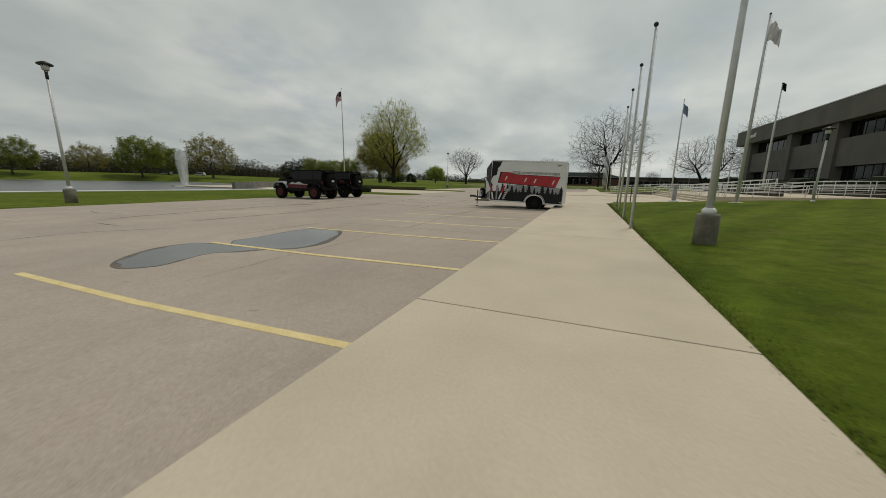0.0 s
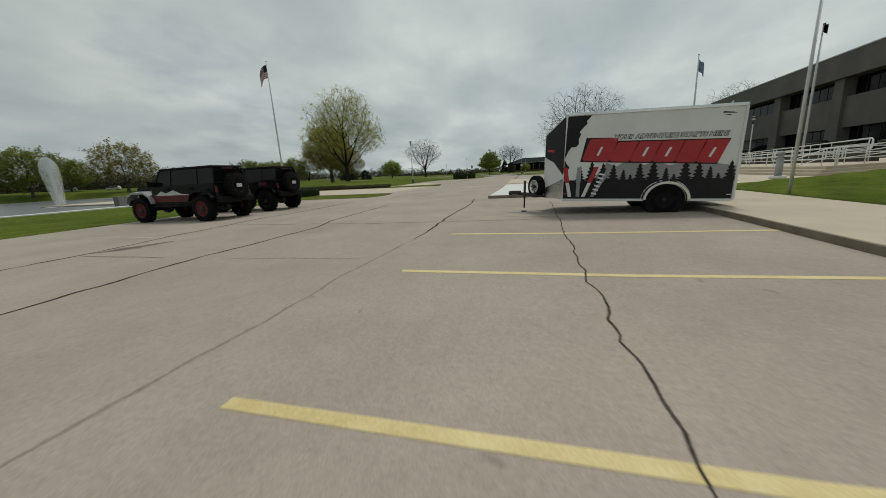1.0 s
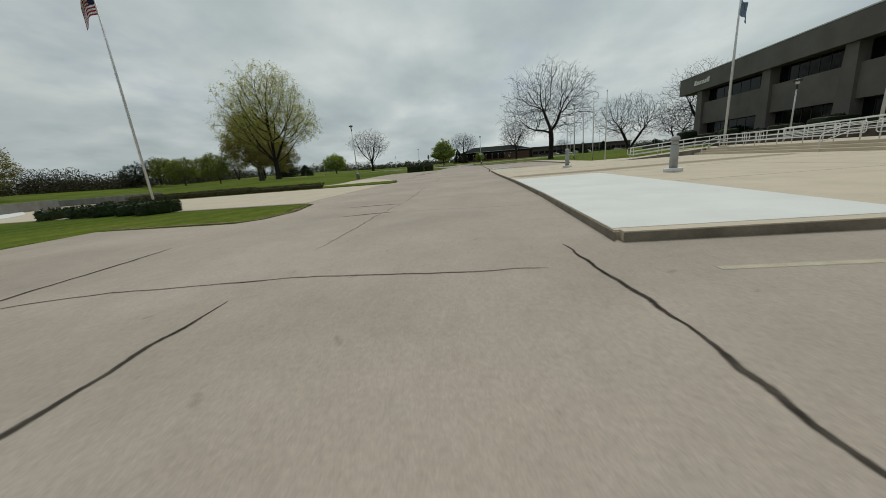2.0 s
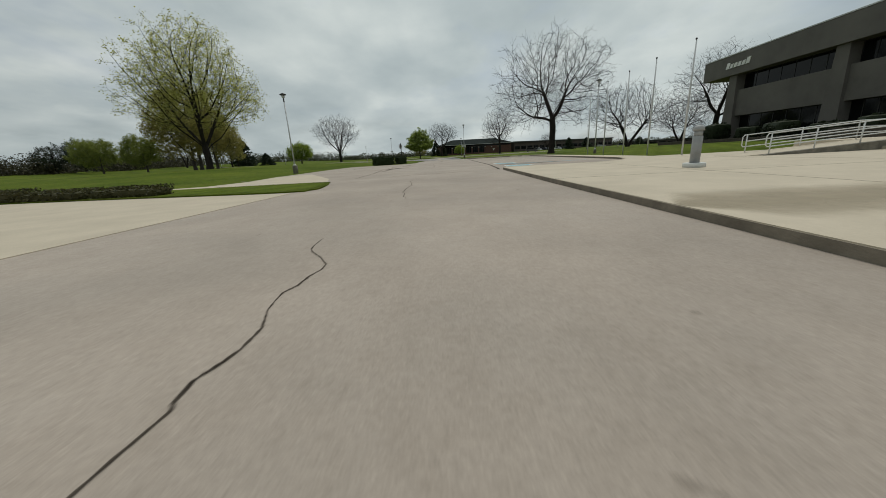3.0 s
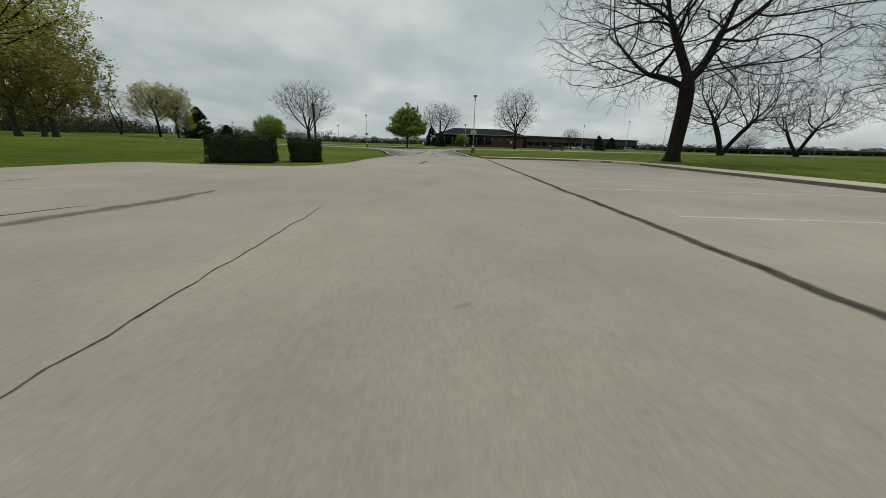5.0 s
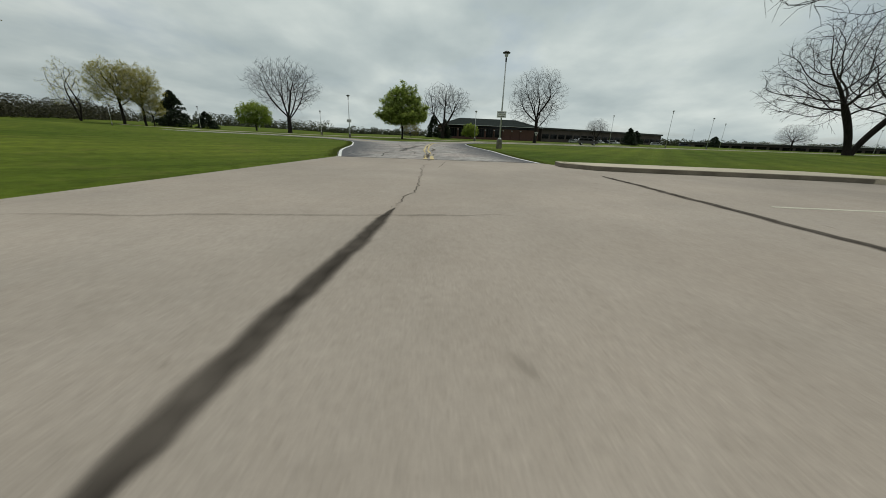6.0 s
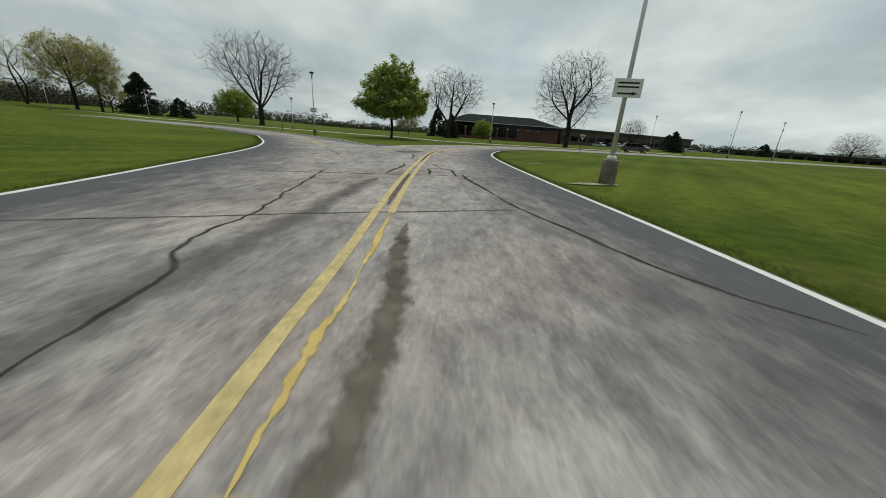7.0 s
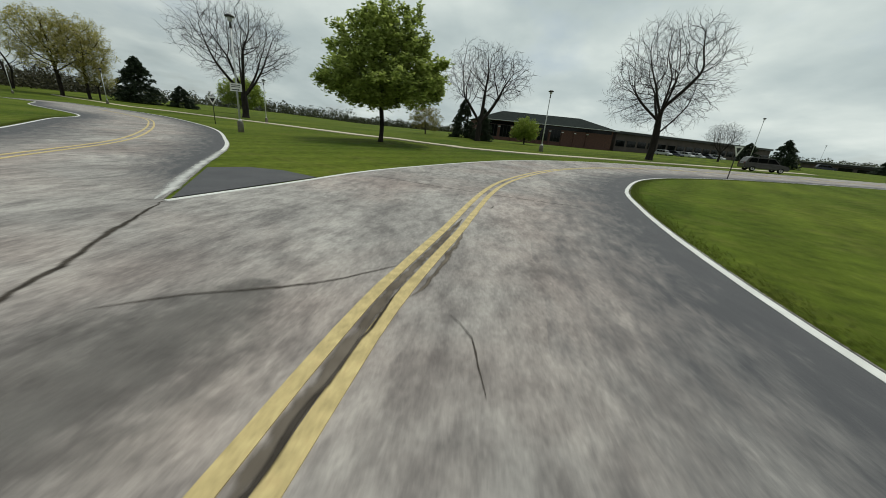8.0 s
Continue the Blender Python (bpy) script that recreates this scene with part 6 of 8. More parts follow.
CRACKS_DRIVE = (
    ([(-13.87, 30.5), (-13.1, 30.7), (-12.2, 30.9)], 0.135, 0.05), ([(-14.46, 32.8), (-12.5, 32.88)], 0.115, 0.03), ([(-12.5, 26.6), (-12.62, 29.4), (-12.66, 30.1), (-12.58, 30.9), (-12.55, 33)], 0.034, 0.05),
    ([(-12.55, 33.6), (-12.76, 37.27), (-12.82, 37.7), (-12.76, 38.15), (-12.78, 38.4), (-12.92, 38.87), (-12.95, 39.4), (-12.91, 39.74), (-13.32, 40.4), (-13.36, 40.95)], 0.045, 0.05), ([(-12.82, 44.8), (-13.2, 46.3), (-13.4, 48.8), (-13.65, 51.6)], 0.036, 0.07), ([(-15.4, 55.7), (-13.6, 56.3), (-12.4, 56.4), (-10.9, 57.25)], 0.1, 0.04),
    ([(-13.78, 64.2), (-13.85, 64.7), (-13.9, 65.45), (-13.94, 66.1), (-14.06, 66.6)], 0.04, 0.03), ([(-13.95, 67.9), (-13.97, 69.0), (-14.1, 71.4), (-14.65, 77.3)], 0.032, 0.03), ([(-14.5, 86.5), (-14.45, 91)], 0.035, 0.05),
    ([(-14.52, 90.9), (-14.45, 94.8)], 0.15, 0.02), ([(-14.45, 94.8), (-14.6, 99), (-14.8, 101.5)], 0.03, 0.08), ([(-14.33, 100.4), (-14.29, 102.0), (-14.26, 103.0)], 0.03, 0.02),
    ([(-5.6, 60.0), (-5.7, 59.2), (-5.85, 58.4)], 0.065, 0.02), ([(-4.95, 59.8), (-4.78, 59.0), (-4.74, 58.4)], 0.075, 0.03), ([(-9.0, 62.84), (-8.1, 62.93), (-7.4, 62.82), (-6.4, 62.74), (-5.33, 62.72), (-4.6, 62.4)], 0.062, 0.02), ([(-5.2, 65.4), (-5.26, 64.3), (-5.32, 63.3), (-5.33, 62.72)], 0.062, 0.02), ([(-17.4, 55.4), (-17.7, 61), (-18.5, 66.9), (-18.38, 68.6), (-18.45, 69.4), (-18.7, 71), (-18.8, 73.4), (-18.6, 75.5), (-18.2, 76.8)], 0.075, 0.04), ([(-18.9, 58), (-18.2, 61.2)], 0.04, 0.03), ([(-23.15, 73.4), (-23.2, 75.8), (-23.05, 80)], 0.075, 0.03),
)
CRACKS_FAINT = (
    ([(-4.85, 3.0), (-4.86, 9.2)], 0.022, 0.06), ([(-7.85, 9.33), (-4.9, 9.4), (-1.7, 9.2)], 0.03, 0.04), ([(-11.2, 14.1), (-8.2, 14.3)], 0.05, 0.03),
    ([(-12.2, 30.9), (-10.7, 30.7), (-8.2, 30.35)], 0.03, 0.03), ([(-11.9, 33.9), (-10.1, 34.2)], 0.03, 0.03), ([(-13.9, 58.75), (-11.4, 58.3), (-9.2, 57.6)], 0.035, 0.03),
    ([(-13.3, 50.4), (-12.7, 49.9), (-12.4, 50.2)], 0.025, 0.03), ([(-16.3, 55), (-13.8, 55.8)], 0.03, 0.03), ([(-17.9, 93.7), (-13.1, 94.7)], 0.05, 0.04), ([(-8.1, 9.4), (-8.15, 14), (-8.0, 15.8)], 0.03, 0.05),
)
for k, (pts, w, wob) in enumerate(CRACKS_DARK + CRACKS_DRIVE):
    thin = k >= len(CRACKS_DARK) and w < 0.06
    crack(pts, w * 0.55 if thin else w, M_THINCRACK if thin else (M_SEAM if w >= 0.14 else M_TAR), wob * (1.3 if thin else 1.0), 100 + k, "thin jagged brown crack in the concrete" if thin else "tar-filled crack in the concrete")
for k, (pts, w, wob) in enumerate(CRACKS_FAINT):
    crack(pts, w * 1.6, M_FAINT, wob, 200 + k, "faint weathered crack in the concrete")
crack([(-9.15, 57.2), (-9.05, 66), (-9.6, 82), (-10.1, 100)], 0.17, M_SEAM, 0.03, 301, "dark gutter joint between drive and parking bay")
crack([(-18.25, 103.5), (-10.8, 104.0)], 0.13, M_TAR, 0.03, 302, "dark joint between concrete and asphalt")

ROAD_CRACKS = (
    ([(-22.1, 107.5), (-17.7, 108.95), (-16.1, 109.55), (-15.2, 109.85), (-14.2, 110.4), (-12.6, 110.6)], 0.055, 0.02), ([(-18.9, 109.7), (-16.8, 110.8), (-15.9, 111.05), (-15.3, 111.5), (-14.7, 111.85), (-13.0, 112.1)], 0.06, 0.02), ([(-20.3, 114.7), (-16.7, 116.4), (-13.7, 117.7)], 0.06, 0.03), ([(-21.1, 119.9), (-19.7, 120.5), (-18.7, 120.85), (-17.1, 121.5), (-15.5, 122.1), (-13.7, 122.4), (-13.0, 122.6)], 0.08, 0.02),
    ([(-15.95, 107.1), (-16.1, 108.7), (-16.5, 110.3), (-16.65, 111.0), (-16.95, 111.9)], 0.055, 0.05), ([(-16.95, 111.9), (-17.2, 112.6), (-17.3, 113.05), (-17.4, 113.8), (-17.9, 114.6), (-18.1, 116.4), (-18.8, 119.6), (-19.3, 121.8)], 0.06, 0.07), 
    ([(-17.4, 121.3), (-17.4, 123.0), (-17.35, 123.3), (-17.38, 123.9), (-17.42, 124.8), (-17.7, 125.5)], 0.1, 0.02), ([(-17.7, 125.5), (-17.5, 125.9), (-17.1, 126.1)], 0.05, 0.02), ([(-15.9, 123.95), (-16.25, 125.2), (-16.6, 126.2)], 0.09, 0.03), ([(-20.75, 125.2), (-20.95, 126.4), (-21.1, 127.7), (-22.6, 130.4), (-23.75, 132.6)], 0.06, 0.05),
    ([(-17.3, 127.4), (-17.6, 128.1), (-18.1, 131.4), (-18.9, 132.9), (-19.8, 134.6), (-20.6, 135.8), (-21.6, 137.7)], 0.085, 0.08), ([(-19.25, 134.75), (-18.8, 135.15), (-18.2, 135.5), (-17.75, 135.9), (-17.35, 136.4)], 0.05, 0.03),
    ([(-16.3, 134.6), (-16.4, 135.2), (-16.62, 135.5)], 0.03, 0.02), ([(-20, 143), (-16.5, 141.9), (-14, 141.6)], 0.04, 0.04), ([(-17.0, 104.2), (-16.93, 105.1), (-17.3, 106.9), (-17.3, 108.5)], 0.06, 0.05), ([(-16.95, 105.5), (-16.87, 106.4)], 0.05, 0.03),
    ([(-14.35, 119.0), (-14.0, 117.7), (-13.45, 116.3), (-12.75, 114.7), (-11.95, 113.8)], 0.095, 0.03),
    ([(-15.15, 122.7), (-14.95, 121.4), (-14.65, 120.2), (-14.45, 119.5), (-14.33, 118.95)], 0.12, 0.03), ([(-16.62, 104.92), (-16.47, 105.04), (-16.13, 104.63)], 0.04, 0.02),
    ([(-25.6, 127.2), (-24.6, 127.9), (-22.5, 129.3), (-21.0, 130.7), (-19.6, 131.3)], 0.09, 0.03), ([(-21.0, 130.7), (-20.8, 132.2), (-20.4, 133.8)], 0.07, 0.04),
    ([(-16.15, 121.8), (-16.25, 123.1), (-16.36, 123.7), (-16.05, 124.0), (-15.68, 124.0), (-15.5, 123.5), (-15.3, 121.9)], 0.10, 0.02),
)
for k, (pts, w, wob) in enumerate(ROAD_CRACKS):
    crack(pts, w, M_TAR, wob, 400 + k, "dark sealed crack in the asphalt")


def shift_line(line, off):
    out = []
    for i, p in enumerate(line):
        d = Vector((line[min(i + 1, len(line) - 1)][0] - line[max(i - 1, 0)][0], line[min(i + 1, len(line) - 1)][1] - line[max(i - 1, 0)][1])).normalized()
        out.append((p[0] - d.y * off, p[1] + d.x * off))
    return out


def edge_band(line, width, side, start=10.0):
    """New dark asphalt along a road edge, its inner side ragged."""
    rnd = random.Random(len(line))
    bm = bmesh.new()
    across = bm.loops.layers.uv.new("UVMap")
    rows, k, far = [], 0.0, [start]
    for i, p in enumerate(line):
        far.append(far[-1] + math.dist(p, line[min(i + 1, len(line) - 1)]))
        d = Vector((line[min(i + 1, len(line) - 1)][0] - line[max(i - 1, 0)][0], line[min(i + 1, len(line) - 1)][1] - line[max(i - 1, 0)][1])).normalized()
        k = k * 0.8 + rnd.gauss(0, 0.12)
        n = Vector((-d.y, d.x)) * side
        a, b = Vector(p) + n * 0.03, Vector(p) + n * (width * min(1, 0.4 + i * 0.08) + k)
        rows.append((bm.verts.new((a.x, a.y, 0.004)), bm.verts.new((b.x, b.y, 0.0002)), bm.verts.new((b.x, b.y, -0.01)), bm.verts.new((a.x, a.y, -0.01))))
    for r, s, v0, v1 in zip(rows, rows[1:], far, far[1:]):
        for i in range(4):
            f = bm.faces.new((r[i], r[(i + 1) % 4], s[(i + 1) % 4], s[i]))
            this, that = 0 if i in (0, 3) else 1, 0 if (i + 1) % 4 in (0, 3) else 1
            for lp, u, v in zip(f.loops, (this, that, that, this), (v0, v0, v1, v1)):
                lp[across].uv = (u, v)
    return bm


flat("asphalt_band", edge_band(RIGHT_EDGE, 2.7, 1), M_BAND, "dark newer asphalt along the road edge", "asphalt band")
flat("asphalt_band", edge_band(LEFT_EDGE, 2.9, -1), M_BAND, "dark newer asphalt along the road edge", "asphalt band")
flat("asphalt_band", edge_band(ISLAND_LEFT, 2.4, 1, 0.0), M_BAND, "dark newer asphalt along the road edge", "asphalt band")
flat("asphalt_band", slab([(-21.72, 137.9), (-21.3, 140.2), (-21.05, 141.5), (-22.3, 142.0), (-23.3, 141.9), (-23.9, 141.1)], 0.0042, -0.01), M_NEWASPH, "dark asphalt gore between the roads", "asphalt band")
flat("edge_line", ribbon(shift_line(RIGHT_EDGE, 0.12), 0.12, 0.008, 0.008), M_WHITE, "white road edge line", "road marking", "edge lines")
flat("edge_line", ribbon(shift_line(LEFT_EDGE, -0.12), 0.12, 0.008, 0.008), M_WHITE, "white road edge line", "road marking", "edge lines")
flat("edge_line", ribbon(shift_line(ISLAND_RIGHT, -0.1), 0.12, 0.008, 0.008), M_WHITE, "white road edge line", "road marking", "edge lines")
crack(shift_line(ISLAND_LEFT, 0.1)[:11], 0.24, M_WHITEWORN, 0.04, 530, "worn broad white edge line", 0.008, "edge_line")
flat("edge_line", ribbon(shift_line(ISLAND_LEFT, 0.1)[9:], 0.15, 0.0085, 0.0085, wobble=0.1), M_WHITE, "white road edge line", "road marking", "edge lines")
CENTRE = smooth_line([(-14.93, 103.86), (-14.97, 104.3), (-15.3, 107.5), (-15.9, 112.2), (-16.1, 114.7), (-16.6, 120), (-17.05, 127), (-17.3, 133.8), (-17.0, 137.6), (-15.8, 145.4), (-12.1, 154.0), (-6, 161.5), (3, 168), (18, 175), (60, 190)], 0.5)
def centre_lines(line, off, spans):
    """One yellow line in spans of (from, to, width): full width where it is sound, ragged where it is worn."""
    for lo, hi, w in spans:
        piece = [p for p in shift_line(line, off) if lo <= p[1] <= hi]
        if len(piece) > 1 and w > 0.11:
            flat("centre_line", ribbon(piece, w, 0.008, 0.008, wobble=0.08, seed=int(lo)), M_LINE, "worn double yellow centre line", "road marking", "centre lines")
        elif len(piece) > 1:
            crack(piece, w, M_YELLOW, 0.03, int(lo * 10), "ragged remains of the yellow centre line", 0.0075)


centre_lines(CENTRE, 0.125, ((103, 106.3, 0.14), (106.0, 107.3, 0.10), (107.2, 108.5, 0.06), (108.6, 111.6, 0.105), (111.4, 200, 0.12)))
centre_lines(CENTRE, -0.125, ((103, 106.6, 0.14), (106.4, 107.9, 0.1), (107.8, 109.2, 0.08), (109.0, 112.6, 0.12), (111.9, 114.7, 0.11), (113.8, 117.0, 0.11), (116.4, 200, 0.12)))
crack([(-15.8, 116.0), (-15.66, 114.6), (-15.52, 113.8), (-15.5, 113.2), (-15.47, 112.4), (-15.4, 111.2)], 0.2, M_RUST, 0.03, 510, "brown worn strip beside the yellow lines", 0.006)
for k, (pts, w, mat) in enumerate((
        ([(-15.08, 104.2), (-15.2, 104.75), (-15.3, 105.6), (-15.4, 106.5), (-15.36, 107.2), (-15.45, 108.1), (-15.5, 109.2)], 0.045, M_TAR), ([(-14.98, 104.3), (-15.1, 105.1), (-15.2, 105.9), (-15.16, 106.7), (-15.34, 107.6)], 0.15, M_RUST),
        ([(-15.1, 104.9), (-15.08, 105.4), (-15.2, 106.1), (-15.12, 106.6)], 0.1, M_TAR), ([(-15.2, 106.3), (-15.3, 107.0), (-15.28, 107.9), (-15.42, 108.6)], 0.07, M_TAR),
        ([(-14.98, 106.2), (-15.0, 107.0), (-15.08, 107.8)], 0.13, M_RUST), ([(-15.15, 104.3), (-15.22, 105.0), (-15.28, 105.5)], 0.025, M_TAR),
        ([(-15.28, 110.0), (-15.4, 111.0), (-15.62, 112.0)], 0.05, M_RUST))):
    crack(pts, w, mat, 0.022, 520 + k, "dark broken seam across the yellow lines", 0.0092)
crack([(x, y) for x, y in CENTRE if 117 < y < 122.5][::3], 0.11, M_RUST, 0.015, 512, "brown worn strip between the yellow lines", 0.006)
crack([(x, y) for x, y in CENTRE if 126 < y < 140][::3], 0.12, M_RUST, 0.015, 513, "brown worn strip between the yellow lines")
crack([(-17.03, 135.7), (-16.84, 136.8), (-16.76, 138.1)], 0.09, M_RUST, 0.04, 516, "brown worn strip beside the yellow lines", 0.006)
crack([(-16.36, 140.1), (-16.3, 140.4)], 0.12, M_TAR, 0.01, 517, "small dark patch beside the yellow lines", 0.006)
crack([(-17.0, 109.6), (-17.15, 111.5), (-17.3, 113.2), (-17.35, 116), (-17.4, 120.5)], 0.4, M_GREYWORN, 0.05, 519, "darker rough stretch of old asphalt", 0.003, "stain")
crack([(-19.3, 132.2), (-18.7, 133.4), (-18.5, 134.6), (-18.3, 135.6)], 1.5, M_GREYWORN, 0.06, 518, "darker rough stretch of old asphalt", 0.0035, "stain")
crack([(x + 0.06, y) for x, y in CENTRE if 131 < y < 136][::3], 0.045, M_TAR, 0.025, 514, "dark broken seam along the yellow lines", 0.0092)
CENTRE_LEFT = smooth_line([(-24, 133.2), (-27.6, 139.3), (-31.9, 146), (-41.7, 156), (-52, 164.5), (-70, 175)], 0.5)
for off in (-0.16, 0.16):
    flat("centre_line", ribbon(shift_line(CENTRE_LEFT, off), 0.11, 0.008, 0.008, wobble=0.06), M_LINE, "worn double yellow centre line", "road marking", "centre lines")


crack([(-11.95, 122.2), (-11.4, 122.4), (-10.7, 122.6), (-10.1, 122.75)], 0.85, M_EARTH, 0.03, 646, "pale dry earth and gravel round the lamp base", float(ground_height(np.array([-11.0]), np.array([122.5]))[0]) + 0.035, "soil")
crack([(-11.9, 130.0), (-11.5, 130.3), (-11.1, 130.45), (-10.75, 130.3)], 0.62, M_EARTH, 0.05, 645, "bare pale earth in the lawn", float(ground_height(np.array([-11.3]), np.array([130.3]))[0]) + 0.035, "soil")

M_MUDWORN = worn("wet_leaf_debris", (0.022, 0.017, 0.012), (0.085, 0.066, 0.046), 0.7, 4.0, 0.95, 1.1)
M_WET = shade('wet_concrete', (0.07, 0.057, 0.045), (0.125, 0.104, 0.083), 3.0, 0.6, 40.0, 0.15)


def puddle(outline, label, mat):
    pts = []
    for x, y in smooth_line(outline, 0.1, True):
        v = Vector((x * 2.3, y * 2.3, 1.0))
        pts.append((x + 0.11 * noise.noise(v) + 0.04 * noise.noise(v * 4), y + 0.16 * noise.noise(v + Vector((7, 0, 0))) + 0.05 * noise.noise(v * 4 + Vector((7, 0, 0)))))
    flat("puddle", slab(pts, 0.005, 0.0), mat, label, "puddle")


PUDDLE = [(-6.38, 3.05), (-6.85, 3.1), (-7.38, 3.54), (-7.8, 4.25), (-7.7, 4.92), (-7.15, 5.08), (-6.95, 5.22), (-7.26, 5.5), (-7.25, 6.25), (-7.32, 7.25), (-7.1, 8.0), (-6.3, 8.0), (-5.74, 7.4), (-5.19, 6.25), (-5.28, 5.45), (-5.75, 5.05), (-5.95, 4.7), (-6.36, 4.4), (-6.2, 3.8), (-6.1, 3.4)]
flat("wet_rim", slab(smooth_line(PUDDLE, 0.15, True), 0.0035, 0.0), M_WET, "dark wet rim of the puddle", "puddle")
PUDDLE = [(-6.58 + (x + 6.58) * 0.91, 5.55 + (y - 5.55) * 0.965) for x, y in PUDDLE]
puddle(PUDDLE, "shallow grey rain puddle on the lot", M_PUDDLE)
crack([(-17.9, 66.9), (-17.75, 68.2), (-17.6, 69.3), (-17.35, 70.7)], 0.62, M_DAMPDARK, 0.05, 603, "damp rim of the puddle on the drive", 0.005, "stain")
crack([(-17.8, 67.2), (-17.95, 68.4), (-18.05, 69.9)], 0.42, M_MUDWORN, 0.03, 604, "shallow dark puddle with leaf debris on the drive", 0.0075, "puddle")
crack([(-14.62, 103.95), (-14.76, 103.55), (-14.86, 103.2), (-14.84, 102.95)], 0.16, M_RUST, 0.02, 601, "dark broken patch at the joint", 0.006, "stain")
crack([(-15.3, 103.9), (-14.8, 103.75), (-14.2, 103.85)], 0.12, M_TAR, 0.02, 602, "dark broken patch at the joint", 0.0055, "stain")

crack([(-8.4, 66.35), (-7.6, 66.1), (-6.5, 66.2), (-5.0, 66.2)], 0.8, M_DAMPDARK, 0.04, 619, "dark wet patch beside the access mark", 0.0032, "stain")
for k, (pts, w) in enumerate((([(-18.1, 62.6), (-17.6, 64.2), (-17.7, 66.2)], 0.4), ([(-18.0, 74.8), (-17.7, 76.8), (-17.6, 78.8)], 0.35), ([(-8.7, 64.3), (-6.8, 64.3), (-4.4, 64.9), (-3.0, 65.2)], 0.8),
                              ([(-8.8, 58.1), (-7.0, 58.5), (-4.6, 58.9), (-3.0, 60.4)], 0.55), ([(-15.1, 14.3), (-14.75, 14.85), (-14.5, 15.7)], 0.75), ([(-19.2, 67.2), (-17.6, 68.6), (-16.6, 70.6)], 0.55))):
    crack(pts, w, M_DAMP, 0.05, 620 + k, "damp dark stain on the concrete", 0.003, "stain")

crack([(-22.2, 31.1), (-19.5, 31.0), (-17.3, 30.95), (-16.75, 31.5), (-16.6, 32.8), (-17.15, 35.0)], 0.3, M_SOIL, 0.06, 640, "bare brown soil at the lawn's edge", 0.012, "soil")


def specks(seed, count):
    """Small dark spots, scuffs and popped-out chips all over the concrete, too many to count."""
    rnd = random.Random(seed)
    bm = bmesh.new()
    across = bm.loops.layers.uv.new("UVMap")
    for _ in range(count):
        x, y = rnd.uniform(-17.0, -2.0), rnd.uniform(0, 103)
        if (x > -9.3 and 25 < y < 58) or (x > -10.5 and y > 96) or (x < -16 and y > 30):
            continue
        a, r, l = rnd.uniform(0, math.pi), rnd.uniform(0.015, 0.055), rnd.uniform(0.03, 0.09)
        c, sn = math.cos(a), math.sin(a)
        rows = [[bm.verts.new((x + c * t * l - sn * e * r * k, y + sn * t * l + c * e * r * k, 0.0032)) for e in (-1, 1)] for t, k in ((-1, 0.5), (-0.5, 1.0), (0.4, 1.0), (1, 0.45))]
        for p, q in zip(rows, rows[1:]):
            f = bm.faces.new((p[0], p[1], q[1], q[0]))
            for lp, u in zip(f.loops, (0, 1, 1, 0)):
                lp[across].uv = (u, 0)
    bmesh.ops.recalc_face_normals(bm, faces=bm.faces)
    tagged(part("scuff_marks", bm, M_SCUFF, None), "small dark scuffs and chips in the concrete", "stain", kind="stuff")


specks(9, 320)


def concrete_strip(outline, label):
    flat("walk_strip", slab(outline, 0.012, -0.1), M_WALK, label, "walk")


concrete_strip([(-70, 39.1), (-30, 37.35), (-20.7, 36.35), (-17.8, 36.0), (-17.5, 48.2), (-18.7, 48.4), (-30, 49.9), (-46, 50.5), (-70, 53)], "pale tan concrete of the lakeside walk")
concrete_strip([(-18.2, 53.4), (-24, 53.5), (-46, 54.4), (-70, 56.9), (-28.2, 54.7), (-26.1, 55.4), (-25.5, 58.5), (-26.6, 64), (-24.5, 66), (-19.5, 57)], "pale tan concrete beside the lawn")
crack([(-8.3, 41.6), (-4, 41.7), (0, 42.3), (4, 43.0), (7.6, 43.2)], 2.3, M_TANSTAIN, 0.05, 701, "darker weathered stretch of the tan plaza", 0.1345, "stain")
crack([(-13.8, 64.3), (-13.55, 63.74), (-13.3, 63.42), (-13.02, 63.0), (-12.9, 62.3)], 0.085, M_FAINT, 0.03, 702, "faint old tar smear on the concrete", 0.005, "stain")

# ---- the cargo trailer ----


